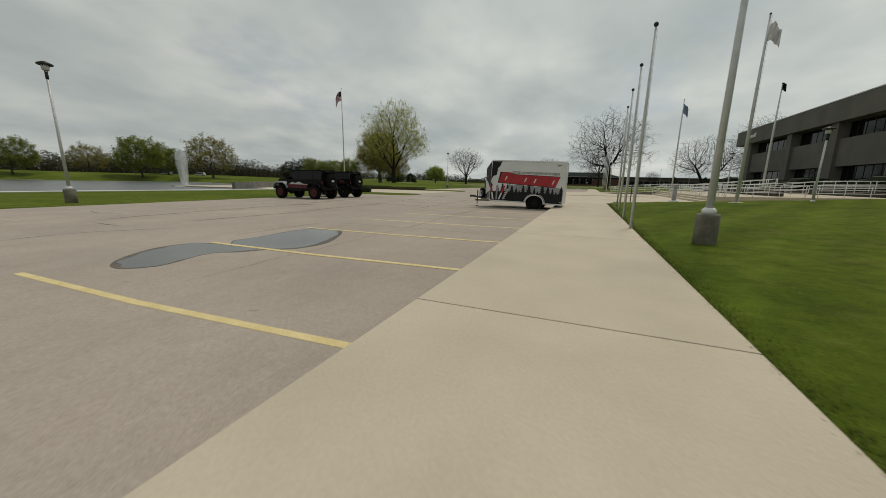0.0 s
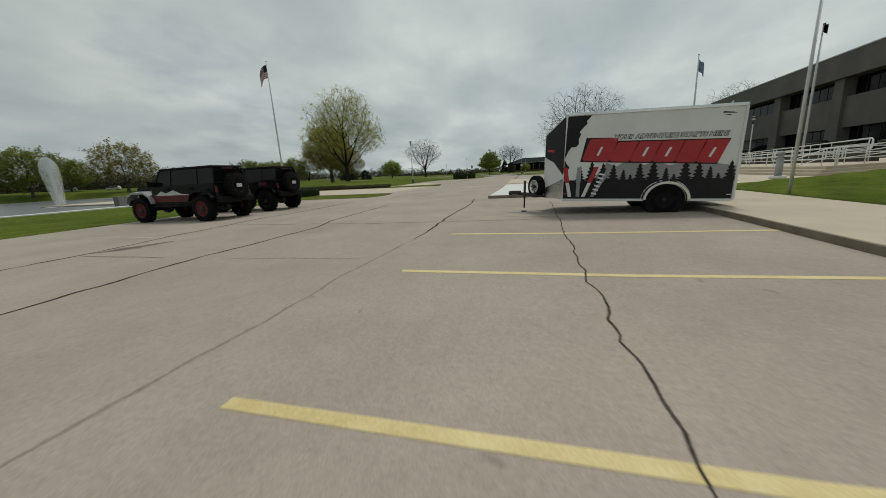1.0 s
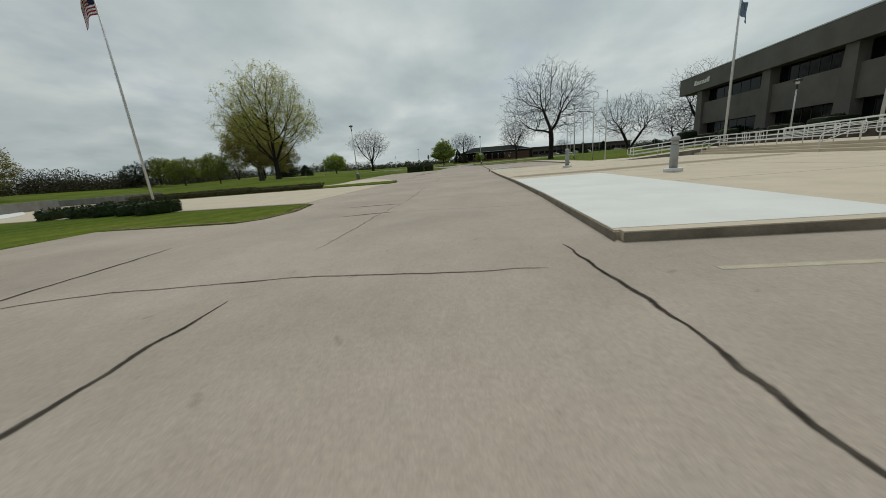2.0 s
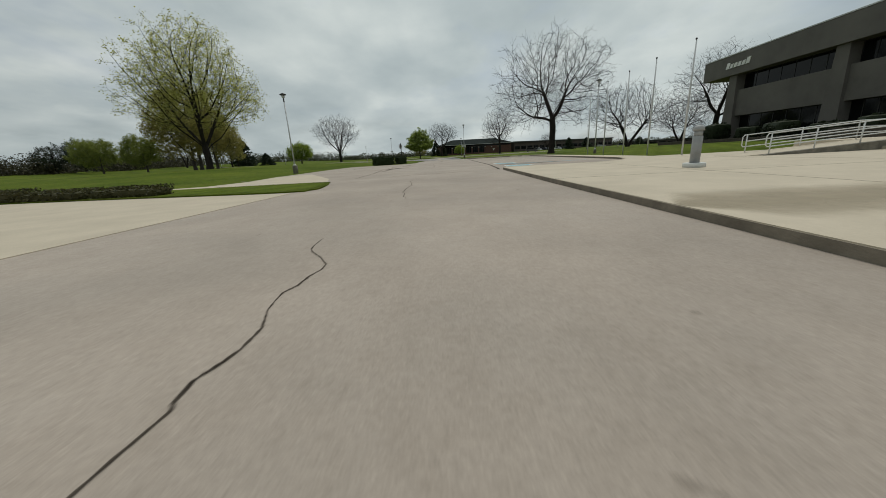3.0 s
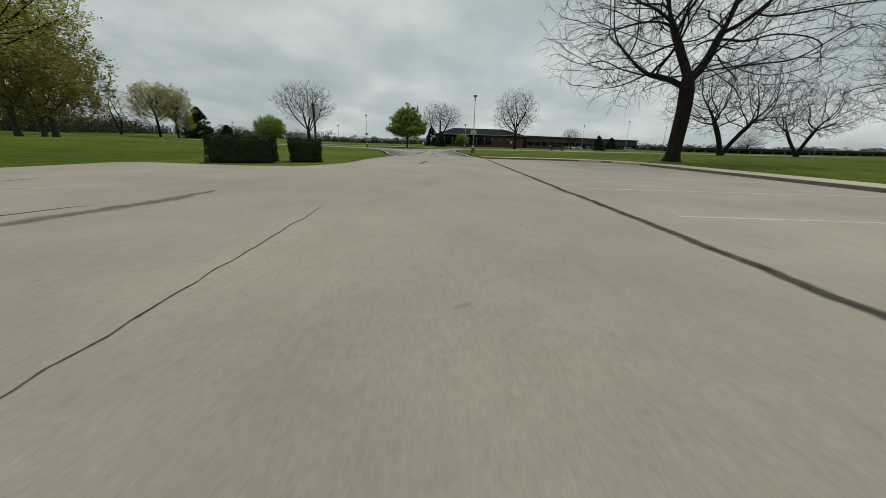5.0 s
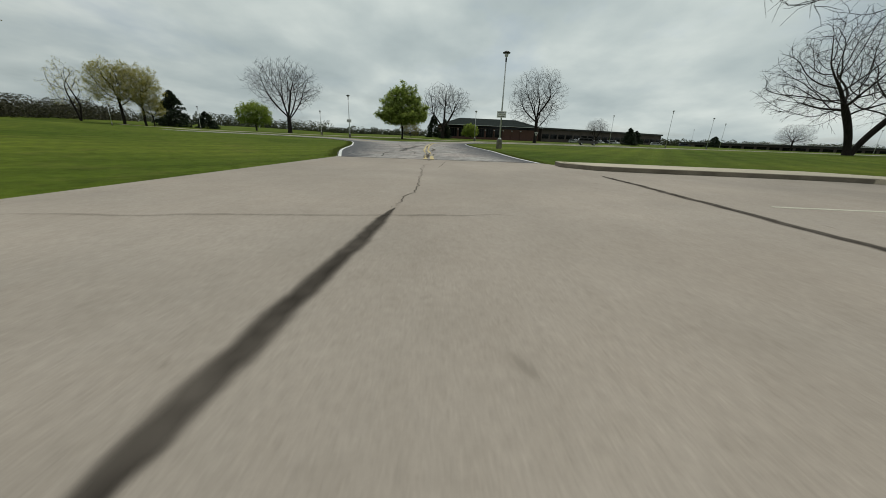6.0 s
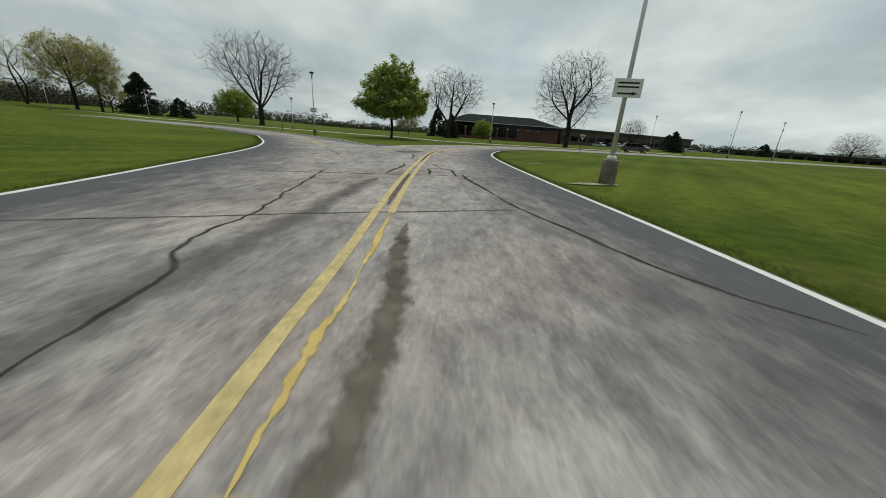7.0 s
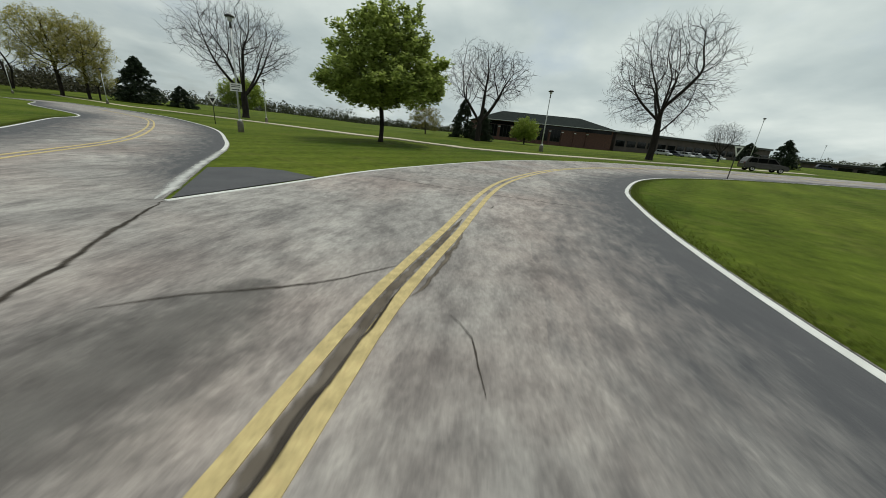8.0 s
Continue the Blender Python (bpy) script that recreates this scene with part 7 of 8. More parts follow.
def wheel(parent, at, r, w, rim_mat, side=-1, spokes=8, name="wheel", knobs=0):
    """Tyre, rim with spokes and hub; its outer face looks along side * y."""
    at = Vector(at)
    ty = bmesh.new()
    turned(ty, [(r * 0.62, -w / 2), (r * 0.93, -w / 2), (r, -w * 0.36), (r, w * 0.36), (r * 0.93, w / 2), (r * 0.62, w / 2), (r * 0.6, 0), (r * 0.62, -w / 2)], 32, "y", at, False)
    for k in range(knobs):
        a = 2 * math.pi * k / knobs
        for s in (-1, 1):
            m = Matrix.Translation(at) @ Matrix.Rotation(-a, 4, "Y") @ Matrix.Translation((r, s * w * 0.27, 0))
            box(ty, (-0.03, -w * 0.16, -r * 0.06), (0.022, w * 0.16, r * 0.06), 0, m)
    t = part(name, ty, M_TYRE, parent)
    rm = bmesh.new()
    f = side * w * 0.30
    turned(rm, [(r * 0.62, f), (r * 0.62, f + side * 0.05), (r * 0.56, f + side * 0.055), (r * 0.53, f - side * 0.05), (r * 0.2, f - side * 0.06)], 28, "y", at)
    for k in range(spokes):
        a = 2 * math.pi * k / spokes
        m = Matrix.Translation(at + Vector((0, f, 0))) @ Matrix.Rotation(a, 4, "Y")
        box(rm, (r * 0.12, -0.02, -r * 0.07), (r * 0.56, 0.03, r * 0.07), 0.008, m)
    part("rim", rm, rim_mat, t)
    hb = bmesh.new()
    turned(hb, [(r * 0.17, f - side * 0.02), (r * 0.17, f + side * 0.05), (r * 0.1, f + side * 0.065)], 16, "y", at)
    part("hub", hb, M_DARKMETAL, t)
    return t


def trailer():
    t = thing("cargo_trailer", "white enclosed cargo trailer with red and black printed graphics", "trailer")
    t.matrix_basis = pose(-2.44, 20.4, 0, 0, 1.9, 0)
    # local: rear x 1.45, side end x -2.5, near side y -1.07
    X0, X1, YS, ZB, ZT = -2.50, 1.46, 1.07, 0.345, 2.56
    arch = [(0.47 * math.cos(a), 0.34 + 0.40 * math.sin(a)) for a in (math.pi * k / 14 for k in range(15))]
    arch = [p for p in arch if p[1] > ZB + 0.005]
    outline = [(X0, ZB), (-0.475, ZB)] + arch[::-1] + [(0.475, ZB), (X1, ZB), (X1, ZT), (X0, ZT)]
    for s in (-1, 1):
        bm = bmesh.new()
        prism(bm, outline, "y", s * YS, s * (YS - 0.04))
        part("side_wall", bm, M_TRWHITE, t)
    bm = bmesh.new()
    box(bm, (X0, -YS + 0.041, ZB), (X1 - 0.06, YS - 0.041, ZB + 0.08))
    part("floor", bm, M_BLACKPLASTIC, t)
    for s in (-1, 1):
        bm = bmesh.new()
        turned(bm, [(0.46, s * 0.76), (0.46, s * 1.02)], 24, "y", (0, 0, 0.34))
        part("wheel_well", bm, M_BLACKPLASTIC, t)
    bm = bmesh.new()
    prism(bm, [(-YS, ZT), (YS, ZT), (YS * 0.7, ZT + 0.05), (-YS * 0.7, ZT + 0.05)], "x", X0 + 0.05, X1)
    part("roof", bm, M_TRWHITE, t)
    # wedge nose: two side panels to a blunt tip and a sloping cap
    tip_x, tip_y = -2.98, 0.30
    for s in (-1, 1):
        bm = bmesh.new()
        a = [bm.verts.new(p) for p in ((X0, s * YS, ZB), (tip_x, s * tip_y, ZB + 0.02), (tip_x, s * tip_y, 2.16), (X0 + 0.03, s * YS, ZT))]
        b = [bm.verts.new(p) for p in ((X0, s * (YS - 0.04), ZB), (tip_x + 0.04, s * (tip_y - 0.02), ZB + 0.02), (tip_x + 0.04, s * (tip_y - 0.02), 2.16), (X0 + 0.03, s * (YS - 0.04), ZT))]
        bm.faces.new(a)
        bm.faces.new(b[::-1])
        for i in range(4):
            bm.faces.new((a[i], b[i], b[(i + 1) % 4], a[(i + 1) % 4]))
        part("nose_panel", bm, M_TRWHITE, t)
        bm = bmesh.new()
        f0, f1 = 0.02, 0.98
        lo, hi = ZB + 0.01, 0.9
        def on(f, z, o):
            return (X0 + (tip_x - X0) * f - o * 0.9, s * (YS + (tip_y - YS) * f + o * 0.5), z)
        vs = [bm.verts.new(on(f, z, o)) for o in (0.004, 0.012) for f, z in ((f0, lo), (f1, lo), (f1, 0.62), (f0, hi))]
        for idx in ((0, 1, 2, 3), (7, 6, 5, 4), (0, 4, 5, 1), (1, 5, 6, 2), (2, 6, 7, 3), (3, 7, 4, 0)):
            bm.faces.new([vs[i] for i in idx])
        part("stone_guard", bm, M_CHROME, t, "bright metal stone guard")
        bm = bmesh.new()
        vs = [bm.verts.new(on(f, z, o)) for o in (0.003, 0.008) for f, z in ((0.02, 1.0), (0.5, 1.35), (0.98, 1.5), (0.98, 2.1), (0.02, 2.5))]
        for idx in ((0, 1, 2, 3, 4), (9, 8, 7, 6, 5), (0, 5, 6, 1), (1, 6, 7, 2), (2, 7, 8, 3), (3, 8, 9, 4), (4, 9, 5, 0)):
            bm.faces.new([vs[i] for i in idx])
        part("nose_graphic", bm, M_VINYLDARK, t, "black printed nose panel")
        bm = bmesh.new()
        vs = [bm.verts.new(on(f, z, o)) for o in (0.009, 0.013) for f, z in ((0.5, 1.62), (0.85, 1.66), (0.85, 1.72), (0.5, 1.69))]
        for idx in ((0, 1, 2, 3), (7, 6, 5, 4), (0, 4, 5, 1), (1, 5, 6, 2), (2, 6, 7, 3), (3, 7, 4, 0)):
            bm.faces.new([vs[i] for i in idx])
        part("nose_mark", bm, M_RED, t, "small red printed mark")
    bm = bmesh.new()
    prism(bm, [(tip_x, ZB + 0.02), (tip_x + 0.04, ZB + 0.02), (tip_x + 0.04, 2.16), (tip_x, 2.16)], "y", -tip_y, tip_y)
    part("nose_face", bm, M_TRWHITE, t)
    bm = bmesh.new()
    v = [bm.verts.new(p) for p in ((X0 + 0.03, -YS, ZT), (X0 + 0.03, YS, ZT), (tip_x, tip_y, 2.16), (tip_x, -tip_y, 2.16))]
    bm.faces.new(v)
    bmesh.ops.solidify(bm, geom=bm.faces[:], thickness=0.03)
    part("nose_cap", bm, M_TRWHITE, t)
    bm = bmesh.new()
    box(bm, (X1 - 0.05, -YS + 0.045, ZB + 0.02), (X1 + 0.01, YS - 0.045, ZT - 0.02), 0.01)
    part("rear_door", bm, M_TRWHITE, t)
    for s in (-1, 1):
        bm = bmesh.new()
        box(bm, (X0 + 0.05, s * YS - 0.02, ZT - 0.05), (X1 + 0.02, s * YS + 0.02, ZT + 0.025), 0.01)
        part("roof_trim", bm, M_CHROME, t, "bright roof edge trim")
        bm = bmesh.new()
        box(bm, (X1 - 0.03, s * YS - 0.03, ZB), (X1 + 0.025, s * YS + 0.016, ZT - 0.05), 0.008)
        part("corner_post", bm, M_TRWHITE, t)
        for a, b in ((X0, -0.5), (0.5, X1 - 0.03)):
            bm = bmesh.new()
            box(bm, (a, s * YS - 0.02, ZB - 0.04), (b, s * YS + 0.012, ZB + 0.02), 0.006)
            part("skirt_trim", bm, M_TRWHITE, t, "white lower trim")
        bm = bmesh.new()
        rows = []
        for k in range(17):
            a = math.pi * (k / 16)
            c, sn = math.cos(a), math.sin(a)
            rows.append([bm.verts.new((rr * c * 1.02, s * yy, 0.34 + rr * 0.9 * sn)) for rr, yy in ((0.46, YS + 0.0), (0.46, YS + 0.09), (0.52, YS + 0.09), (0.55, YS + 0.0))])
        for p, q in zip(rows, rows[1:]):
            for i in range(4):
                bm.faces.new((p[i], p[(i + 1) % 4], q[(i + 1) % 4], q[i]))
        bm.faces.new(rows[0])
        bm.faces.new(rows[-1][::-1])
        part("fender", bm, M_CHROME, t, "pale arched fender trim")
        wheel(t, (0, s * 0.92, 0.335), 0.345, 0.21, M_BLACK, s, 6)
    bm = bmesh.new()
    tube(bm, [(0, -0.9, 0.33), (0, 0.9, 0.33)], 0.04, 8)
    part("axle", bm, M_DARKMETAL, t)
    # printed graphics on both sides, thin vinyl
    yv = YS + 0.0015

    def vinyl(name, pts, mat, lift=0.0, label=""):
        bm = bmesh.new()
        prism(bm, pts, "y", -yv - lift, -yv - lift - 0.0022)
        part(name, bm, mat, t, label)

    band_hi = 0.86
    low = [(X0 + 0.01, ZB + 0.025), (-0.57, ZB + 0.025)] + [(0.57 * math.cos(a), 0.34 + 0.51 * math.sin(a)) for a in (math.pi - math.pi * k / 14 for k in range(1, 14))] + [(0.57, ZB + 0.025), (X1 - 0.04, ZB + 0.025), (X1 - 0.04, band_hi), (X0 + 0.01, band_hi)]
    vinyl("lower_band", low, M_VINYLDARK, 0.0, "charcoal printed lower band")
    vinyl("mountain", [(-1.75, 0.86), (-1.45, 1.30), (-1.2, 1.20), (-0.95, 1.36), (-0.55, 1.22), (-0.3, 1.33), (0.0, 1.20), (0.35, 1.26), (0.7, 1.31), (1.05, 1.22), (1.42, 1.16), (1.42, 0.86)], M_VINYLGREY, -0.0005, "grey printed mountain shape")
    rnd = random.Random(8)
    for x, top in ((-2.08, 1.24), (-1.80, 1.36), (-1.52, 1.31), (-1.27, 1.28), (-1.03, 1.13), (-0.86, 1.0), (-0.65, 1.30), (-0.34, 1.38), (-0.05, 1.16), (0.13, 1.0), (0.37, 1.38), (0.66, 1.32), (0.90, 1.17), (1.08, 1.0), (1.33, 1.30)):
        base, n = 0.80, 6
        h = top - base
        pts_l, pts_r = [], []
        for i in range(n):
            f = i / n
            wd = (h * 0.33 * (1 - f) + 0.014) * (1.25 if h < 0.3 else 1.0)
            z = base + h * f
            pts_l += [(x - wd * rnd.uniform(0.9, 1.15), z), (x - wd * 0.42, z + h * 0.07)]
            pts_r += [(x + wd * rnd.uniform(0.9, 1.15), z), (x + wd * 0.42, z + h * 0.07)]
        vinyl("tree_shape", pts_l + [(x, top)] + pts_r[::-1], M_VINYLDARK, 0.0025, "black printed fir tree")
    vinyl("corner_graphic", [(-2.49, 1.42), (-2.42, 1.60), (-2.34, 1.72), (-2.22, 1.73), (-2.16, 1.80), (-2.17, 1.92), (-2.12, 2.04), (-2.16, 2.10), (-2.06, 2.22), (-1.98, 2.30), (-2.0, 2.36), (-1.88, 2.50), (-2.46, 2.50)], M_VINYLDARK, 0.0, "black torn-edge printed shape")
    vinyl("corner_graphic", [(-2.49, 0.86), (-2.38, 0.98), (-2.43, 1.08), (-2.36, 1.2), (-2.44, 1.3), (-2.49, 1.41)], M_VINYLDARK, 0.0)
    # the brand panel as plain slanted red shapes with a dark outline
    vinyl("brand_edge", [(-2.10, 1.335), (1.02, 1.205), (1.235, 1.80), (-1.34, 1.845), (-1.37, 1.925), (-1.98, 1.945)], M_VINYLDARK, 0.0, "dark outline of the brand shapes")
    xs = [-2.06, -1.40, -0.92, -0.40, 0.10, 0.56, 1.03]
    for k in range(6):
        a, b = xs[k] + 0.008, xs[k + 1] - 0.008
        za = 1.362 - 0.0417 * (a + 2.1)
        zb = 1.362 - 0.0417 * (b + 2.1)
        top = 1.915 if k == 0 else 1.815 - 0.006 * k
        c = 0.05
        vinyl("brand_shape", [(a + c, za), (b - c * 0.4, zb), (b + 0.02, zb + c), (b + 0.19, top - c), (b + 0.17, top), (a + 0.2, top), (a + 0.15, top - c), (a, za + c)], M_RED, 0.0026, "red slanted brand shape")
        if k in (0, 2, 3, 5):
            m = (a + b) / 2
            vinyl("brand_slot", [(m + 0.02, za + 0.13), (m + 0.075, za + 0.128), (m + 0.17, za + 0.345), (m + 0.115, za + 0.347)], M_TRWHITE, 0.0052)
    # the slogan, white letters on a dark outline
    for mat, swell, lift, lab in ((M_VINYLDARK, 0.011, 0.003, "dark outline of the slogan"), (M_TRWHITE, 0.0, 0.0065, "white slanted slogan lettering")):
        cu = bpy.data.curves.new("slogan", "FONT")
        cu.body, cu.size, cu.shear, cu.extrude, cu.align_x, cu.offset = "YOUR ADVENTURE STARTS HERE", 0.148, 0.25, 0.001, "LEFT", swell
        tmp = new("slogan_source", cu)
        bpy.context.view_layer.update()
        me = bpy.data.meshes.new_from_object(tmp.evaluated_get(bpy.context.evaluated_depsgraph_get()))
        bpy.data.objects.remove(tmp)
        if swell:
            wide = max(v.co.x for v in me.vertices)
        me.transform(Matrix.Diagonal((2.52 / wide, 1, 1, 1)))
        me.materials.clear()
        me.materials.append(mat)
        sl = part("slogan", me, None, t, lab)
        sl.matrix_basis = pose(-1.33, -yv - lift, 1.885, 90, 0.4, 0)
    # painted shock absorbers
    for x, dx, m in ((-2.36, -0.08, M_RED), (-2.16, 0.0, M_VINYLGREY), (-2.02, 0.14, M_RED), (-1.80, 0.2, M_VINYLGREY)):
        vinyl("absorber_shape", [(x, 0.42), (x + 0.09, 0.42), (x + dx + 0.09, 0.80), (x + dx, 0.80)], M_TRWHITE if m is M_RED else M_VINYLGREY, 0.003, "printed shock absorber")
        vinyl("absorber_shape", [(x + dx * 0.95 - 0.01, 0.79), (x + dx + 0.10, 0.79), (x + dx * 2 + 0.11, 1.2), (x + dx * 2, 1.2)], m, 0.003)
    for k in range(6):
        x = -1.78 + 0.035 * k
        vinyl("coil_shape", [(x, 0.5 + 0.1 * k), (x + 0.13, 0.47 + 0.1 * k), (x + 0.14, 0.51 + 0.1 * k), (x + 0.01, 0.54 + 0.1 * k)], M_TRWHITE, 0.0056)
    vinyl("corner_mark", [(0.98, 2.38), (1.28, 2.36), (1.2, 2.39), (1.0, 2.41)], M_VINYLDARK, 0.0, "small dark corner mark")
    vinyl("corner_mark", [(1.0, 2.33), (1.2, 2.31), (1.12, 2.34)], M_VINYLDARK, 0.0)
    # tongue, coupler, jack and spare
    for s in (-1, 1):
        bm = bmesh.new()
        tube(bm, [(X0, s * 0.55, 0.36), (-3.75, s * 0.04, 0.44)], 0.045, 6)
        part("tongue_bar", bm, M_DARKMETAL, t)
    bm = bmesh.new()
    box(bm, (-3.98, -0.06, 0.41), (-3.66, 0.06, 0.53), 0.02)
    turned(bm, [(0.05, 0.40), (0.07, 0.45), (0.05, 0.52)], 12, "z", (-3.98, 0, 0))
    part("coupler", bm, M_DARKMETAL, t)
    bm = bmesh.new()
    tube(bm, [(-3.55, 0, 0.0), (-3.55, 0, 0.55)], 0.025, 8)
    tube(bm, [(-3.55, 0, 0.3), (-3.55, 0, 0.84)], 0.036, 8)
    tube(bm, [(-3.55, 0, 0.82), (-3.55, -0.16, 0.84)], 0.01, 6)
    turned(bm, [(0.09, -0.112), (0.09, -0.09)], 12, "z", (-3.55, 0, 0))
    part("jack", bm, M_DARKMETAL, t, "black tongue jack")
    sp = wheel(t, (0, 0, 0), 0.33, 0.2, M_CHROME, -1, 10, "spare_wheel")
    sp.matrix_basis = pose(-3.2, -0.12, 0.66, 0, 0, -55)
    for x, y, z, m in ((X1 - 0.1, -YS - 0.012, 0.47, M_PALE), (-2.44, -YS - 0.012, 0.5, M_RED)):
        bm = bmesh.new()
        box(bm, (x - 0.05, y, z - 0.012), (x + 0.05, y + 0.01, z + 0.012), 0.004)
        part("marker_light", bm, m, t)


trailer()

# ---- two lifted black off-road vehicles, noses to the lake ----


def offroader(name, label, at, accent, long=True, kind=0):
    """Boxy off-roader facing -x; origin on the ground under its middle."""
    t = thing(name, label, "car", at, 0.0, "off-road vehicles")
    t.scale = (1.02, 1.02, 1.045)
    wb, hw, R = (1.60 if long else 1.44), 0.80, 0.475
    xf, xr = -wb, wb
    # lower tub with rounded shoulders
    bm = bmesh.new()
    prism(bm, [(xf + 0.55, 0.62), (xr - 0.52, 0.62), (xr - 0.48, 0.98), (xr + 0.40, 1.02), (xr + 0.46, 0.78), (xr + 0.58, 0.80), (xr + 0.60, 1.38), (xf + 0.62, 1.40), (xf + 0.50, 1.02)], "y", -hw, hw)
    bmesh.ops.bevel(bm, geom=bm.edges[:], offset=0.03, segments=2, affect="EDGES")
    part("body_tub", bm, M_BLACK, t)
    bm = bmesh.new()
    prism(bm, [(xf - 0.58, 0.92), (xf + 0.56, 0.98), (xf + 0.63, 1.43), (xf + 0.2, 1.46), (xf - 0.52, 1.40), (xf - 0.60, 1.30)], "y", -0.58, 0.58)
    bmesh.ops.bevel(bm, geom=bm.edges[:], offset=0.05, segments=2, affect="EDGES")
    part("hood", bm, M_BLACK, t)
    bm = bmesh.new()
    box(bm, (xf - 0.66, -0.5, 0.95), (xf - 0.59, 0.5, 1.32), 0.02)
    g = part("grille", bm, M_BLACKPLASTIC, t)
    for k in range(7):
        bm = bmesh.new()
        box(bm, (xf - 0.675, -0.33 + 0.1 * k, 1.0), (xf - 0.66, -0.28 + 0.1 * k, 1.27), 0.006)
        part("slot", bm, M_DARKMETAL, g)
    # cabin: pillars, roof, glass
    bm = bmesh.new()
    prism(bm, [(xf + 0.98, 1.92), (xr + 0.52, 1.94), (xr + 0.50, 2.03), (xf + 1.05, 2.02)], "y", -0.70, 0.70)
    bmesh.ops.bevel(bm, geom=bm.edges[:], offset=0.03, segments=2, affect="EDGES")
    part("roof", bm, M_BLACKPLASTIC, t)
    for s in (-1, 1):
        for (x0, x1), (u0, u1) in (((xf + 0.66, xf + 0.99), (xf + 0.74, xf + 1.07)), ((xf + 1.52, xf + 1.56), (xf + 1.62, xf + 1.66)), ((xr - 0.30, xr - 0.32), (xr - 0.20, xr - 0.22)), ((xr + 0.46, xr + 0.40), (xr + 0.58, xr + 0.52))):
            bm = bmesh.new()
            vs = [bm.verts.new((x, s * y, z)) for y0, y1 in ((0.79, 0.705), (0.72, 0.635)) for x, y, z in ((x0, y0, 1.37), (u0, y0, 1.37), (u1, y1, 1.93), (x1, y1, 1.93))]
            for idx in ((0, 1, 2, 3), (7, 6, 5, 4), (0, 4, 5, 1), (1, 5, 6, 2), (2, 6, 7, 3), (3, 7, 4, 0)):
                bm.faces.new([vs[i] for i in idx])
            part("pillar", bm, M_BLACK, t)
        for (x0, x1), (u0, u1) in (((xf + 0.74, xf + 1.07), (xf + 1.52, xf + 1.56)), ((xf + 1.62, xf + 1.66), (xr - 0.30, xr - 0.32)), ((xr - 0.20, xr - 0.22), (xr + 0.46, xr + 0.40))):
            bm = bmesh.new()
            vs = [bm.verts.new((x, s * y, z)) for y0, y1 in ((0.765, 0.685), (0.755, 0.675)) for x, y, z in ((x0, y0, 1.38), (u0, y0, 1.38), (u1, y1, 1.93), (x1, y1, 1.93))]
            for idx in ((0, 1, 2, 3), (7, 6, 5, 4), (0, 4, 5, 1), (1, 5, 6, 2), (2, 6, 7, 3), (3, 7, 4, 0)):
                bm.faces.new([vs[i] for i in idx])
            part("side_window", bm, M_BLACKGLASS, t)
        # doors
        for x0, x1 in ((xf + 0.62, xf + 1.56), (xf + 1.58, xr - 0.42)):
            bm = bmesh.new()
            box(bm, (x0 + 0.01, s * (hw + 0.002) - 0.012, 0.68), (x1 - 0.01, s * (hw + 0.002) + 0.012, 1.36), 0.012)
            d = part("door", bm, M_BLACK, t)
            bm = bmesh.new()
            box(bm, (x1 - 0.2, s * (hw + 0.014), 1.22), (x1 - 0.06, s * (hw + 0.045), 1.25), 0.006)
            part("handle", bm, M_BLACKPLASTIC, d)
        if kind == 0:
            bm = bmesh.new()
            prism(bm, [(xf + 0.64, 0.78), (xr - 0.5, 0.74), (xr - 0.5, 1.02), (xf + 0.64, 1.08)], "y", s * (hw + 0.015), s * (hw + 0.019))
            part("door_graphic", bm, accent, t, "dark red printed door stripe")
            bm = bmesh.new()
            prism(bm, [(xf + 0.8, 1.02), (xf + 1.1, 1.18), (xf + 1.35, 1.1), (xf + 1.75, 1.2), (xf + 2.1, 1.06), (xr - 0.55, 1.0)], "y", s * (hw + 0.020), s * (hw + 0.024))
            part("mountain_graphic", bm, M_PALE, t, "pale printed mountain ridge")
        else:
            bm = bmesh.new()
            prism(bm, [(xr - 0.45, 1.16), (xr + 0.05, 1.16), (xr + 0.05, 1.34), (xr - 0.45, 1.34)], "y", s * (hw + 0.003), s * (hw + 0.008))
            part("door_graphic", bm, M_DKRED, t, "dark red printed quarter panel mark")
        # flares
        for xc, mat in ((xf, M_GREYPANEL if kind == 0 else M_BLACK), (xr, M_BLACK)):
            bm = bmesh.new()
            rows = []
            prof = ((-0.72, 0.86), (-0.60, 1.10), (-0.36, 1.20), (0.28, 1.20), (0.52, 1.06), (0.66, 0.80)) if xc == xf else ((-0.62, 0.82), (-0.46, 1.08), (-0.26, 1.17), (0.28, 1.17), (0.46, 1.06), (0.54, 0.86))
            for dx, z in prof:
                rows.append([bm.verts.new((xc + dx, s * y, z + o)) for y, o in ((0.57 if xc == xf else hw - 0.03, 0.03), (0.97, -0.02), (0.97, -0.09), (0.57 if xc == xf else hw - 0.03, -0.04))])
            for p, q in zip(rows, rows[1:]):
                for i in range(4):
                    bm.faces.new((p[i], p[(i + 1) % 4], q[(i + 1) % 4], q[i]))
            bm.faces.new(rows[0])
            bm.faces.new(rows[-1][::-1])
            part("fender_flare", bm, mat, t)
            wheel(t, (xc, s * 0.84, R), R, 0.30, accent if kind == 0 else M_BLACK, s, 8, "wheel", 22)
        bm = bmesh.new()
        tube(bm, [(xf + 0.62, s * 0.86, 0.6), (xr - 0.55, s * 0.86, 0.6)], 0.045, 8)
        part("side_step", bm, M_BLACKPLASTIC, t)
        bm = bmesh.new()
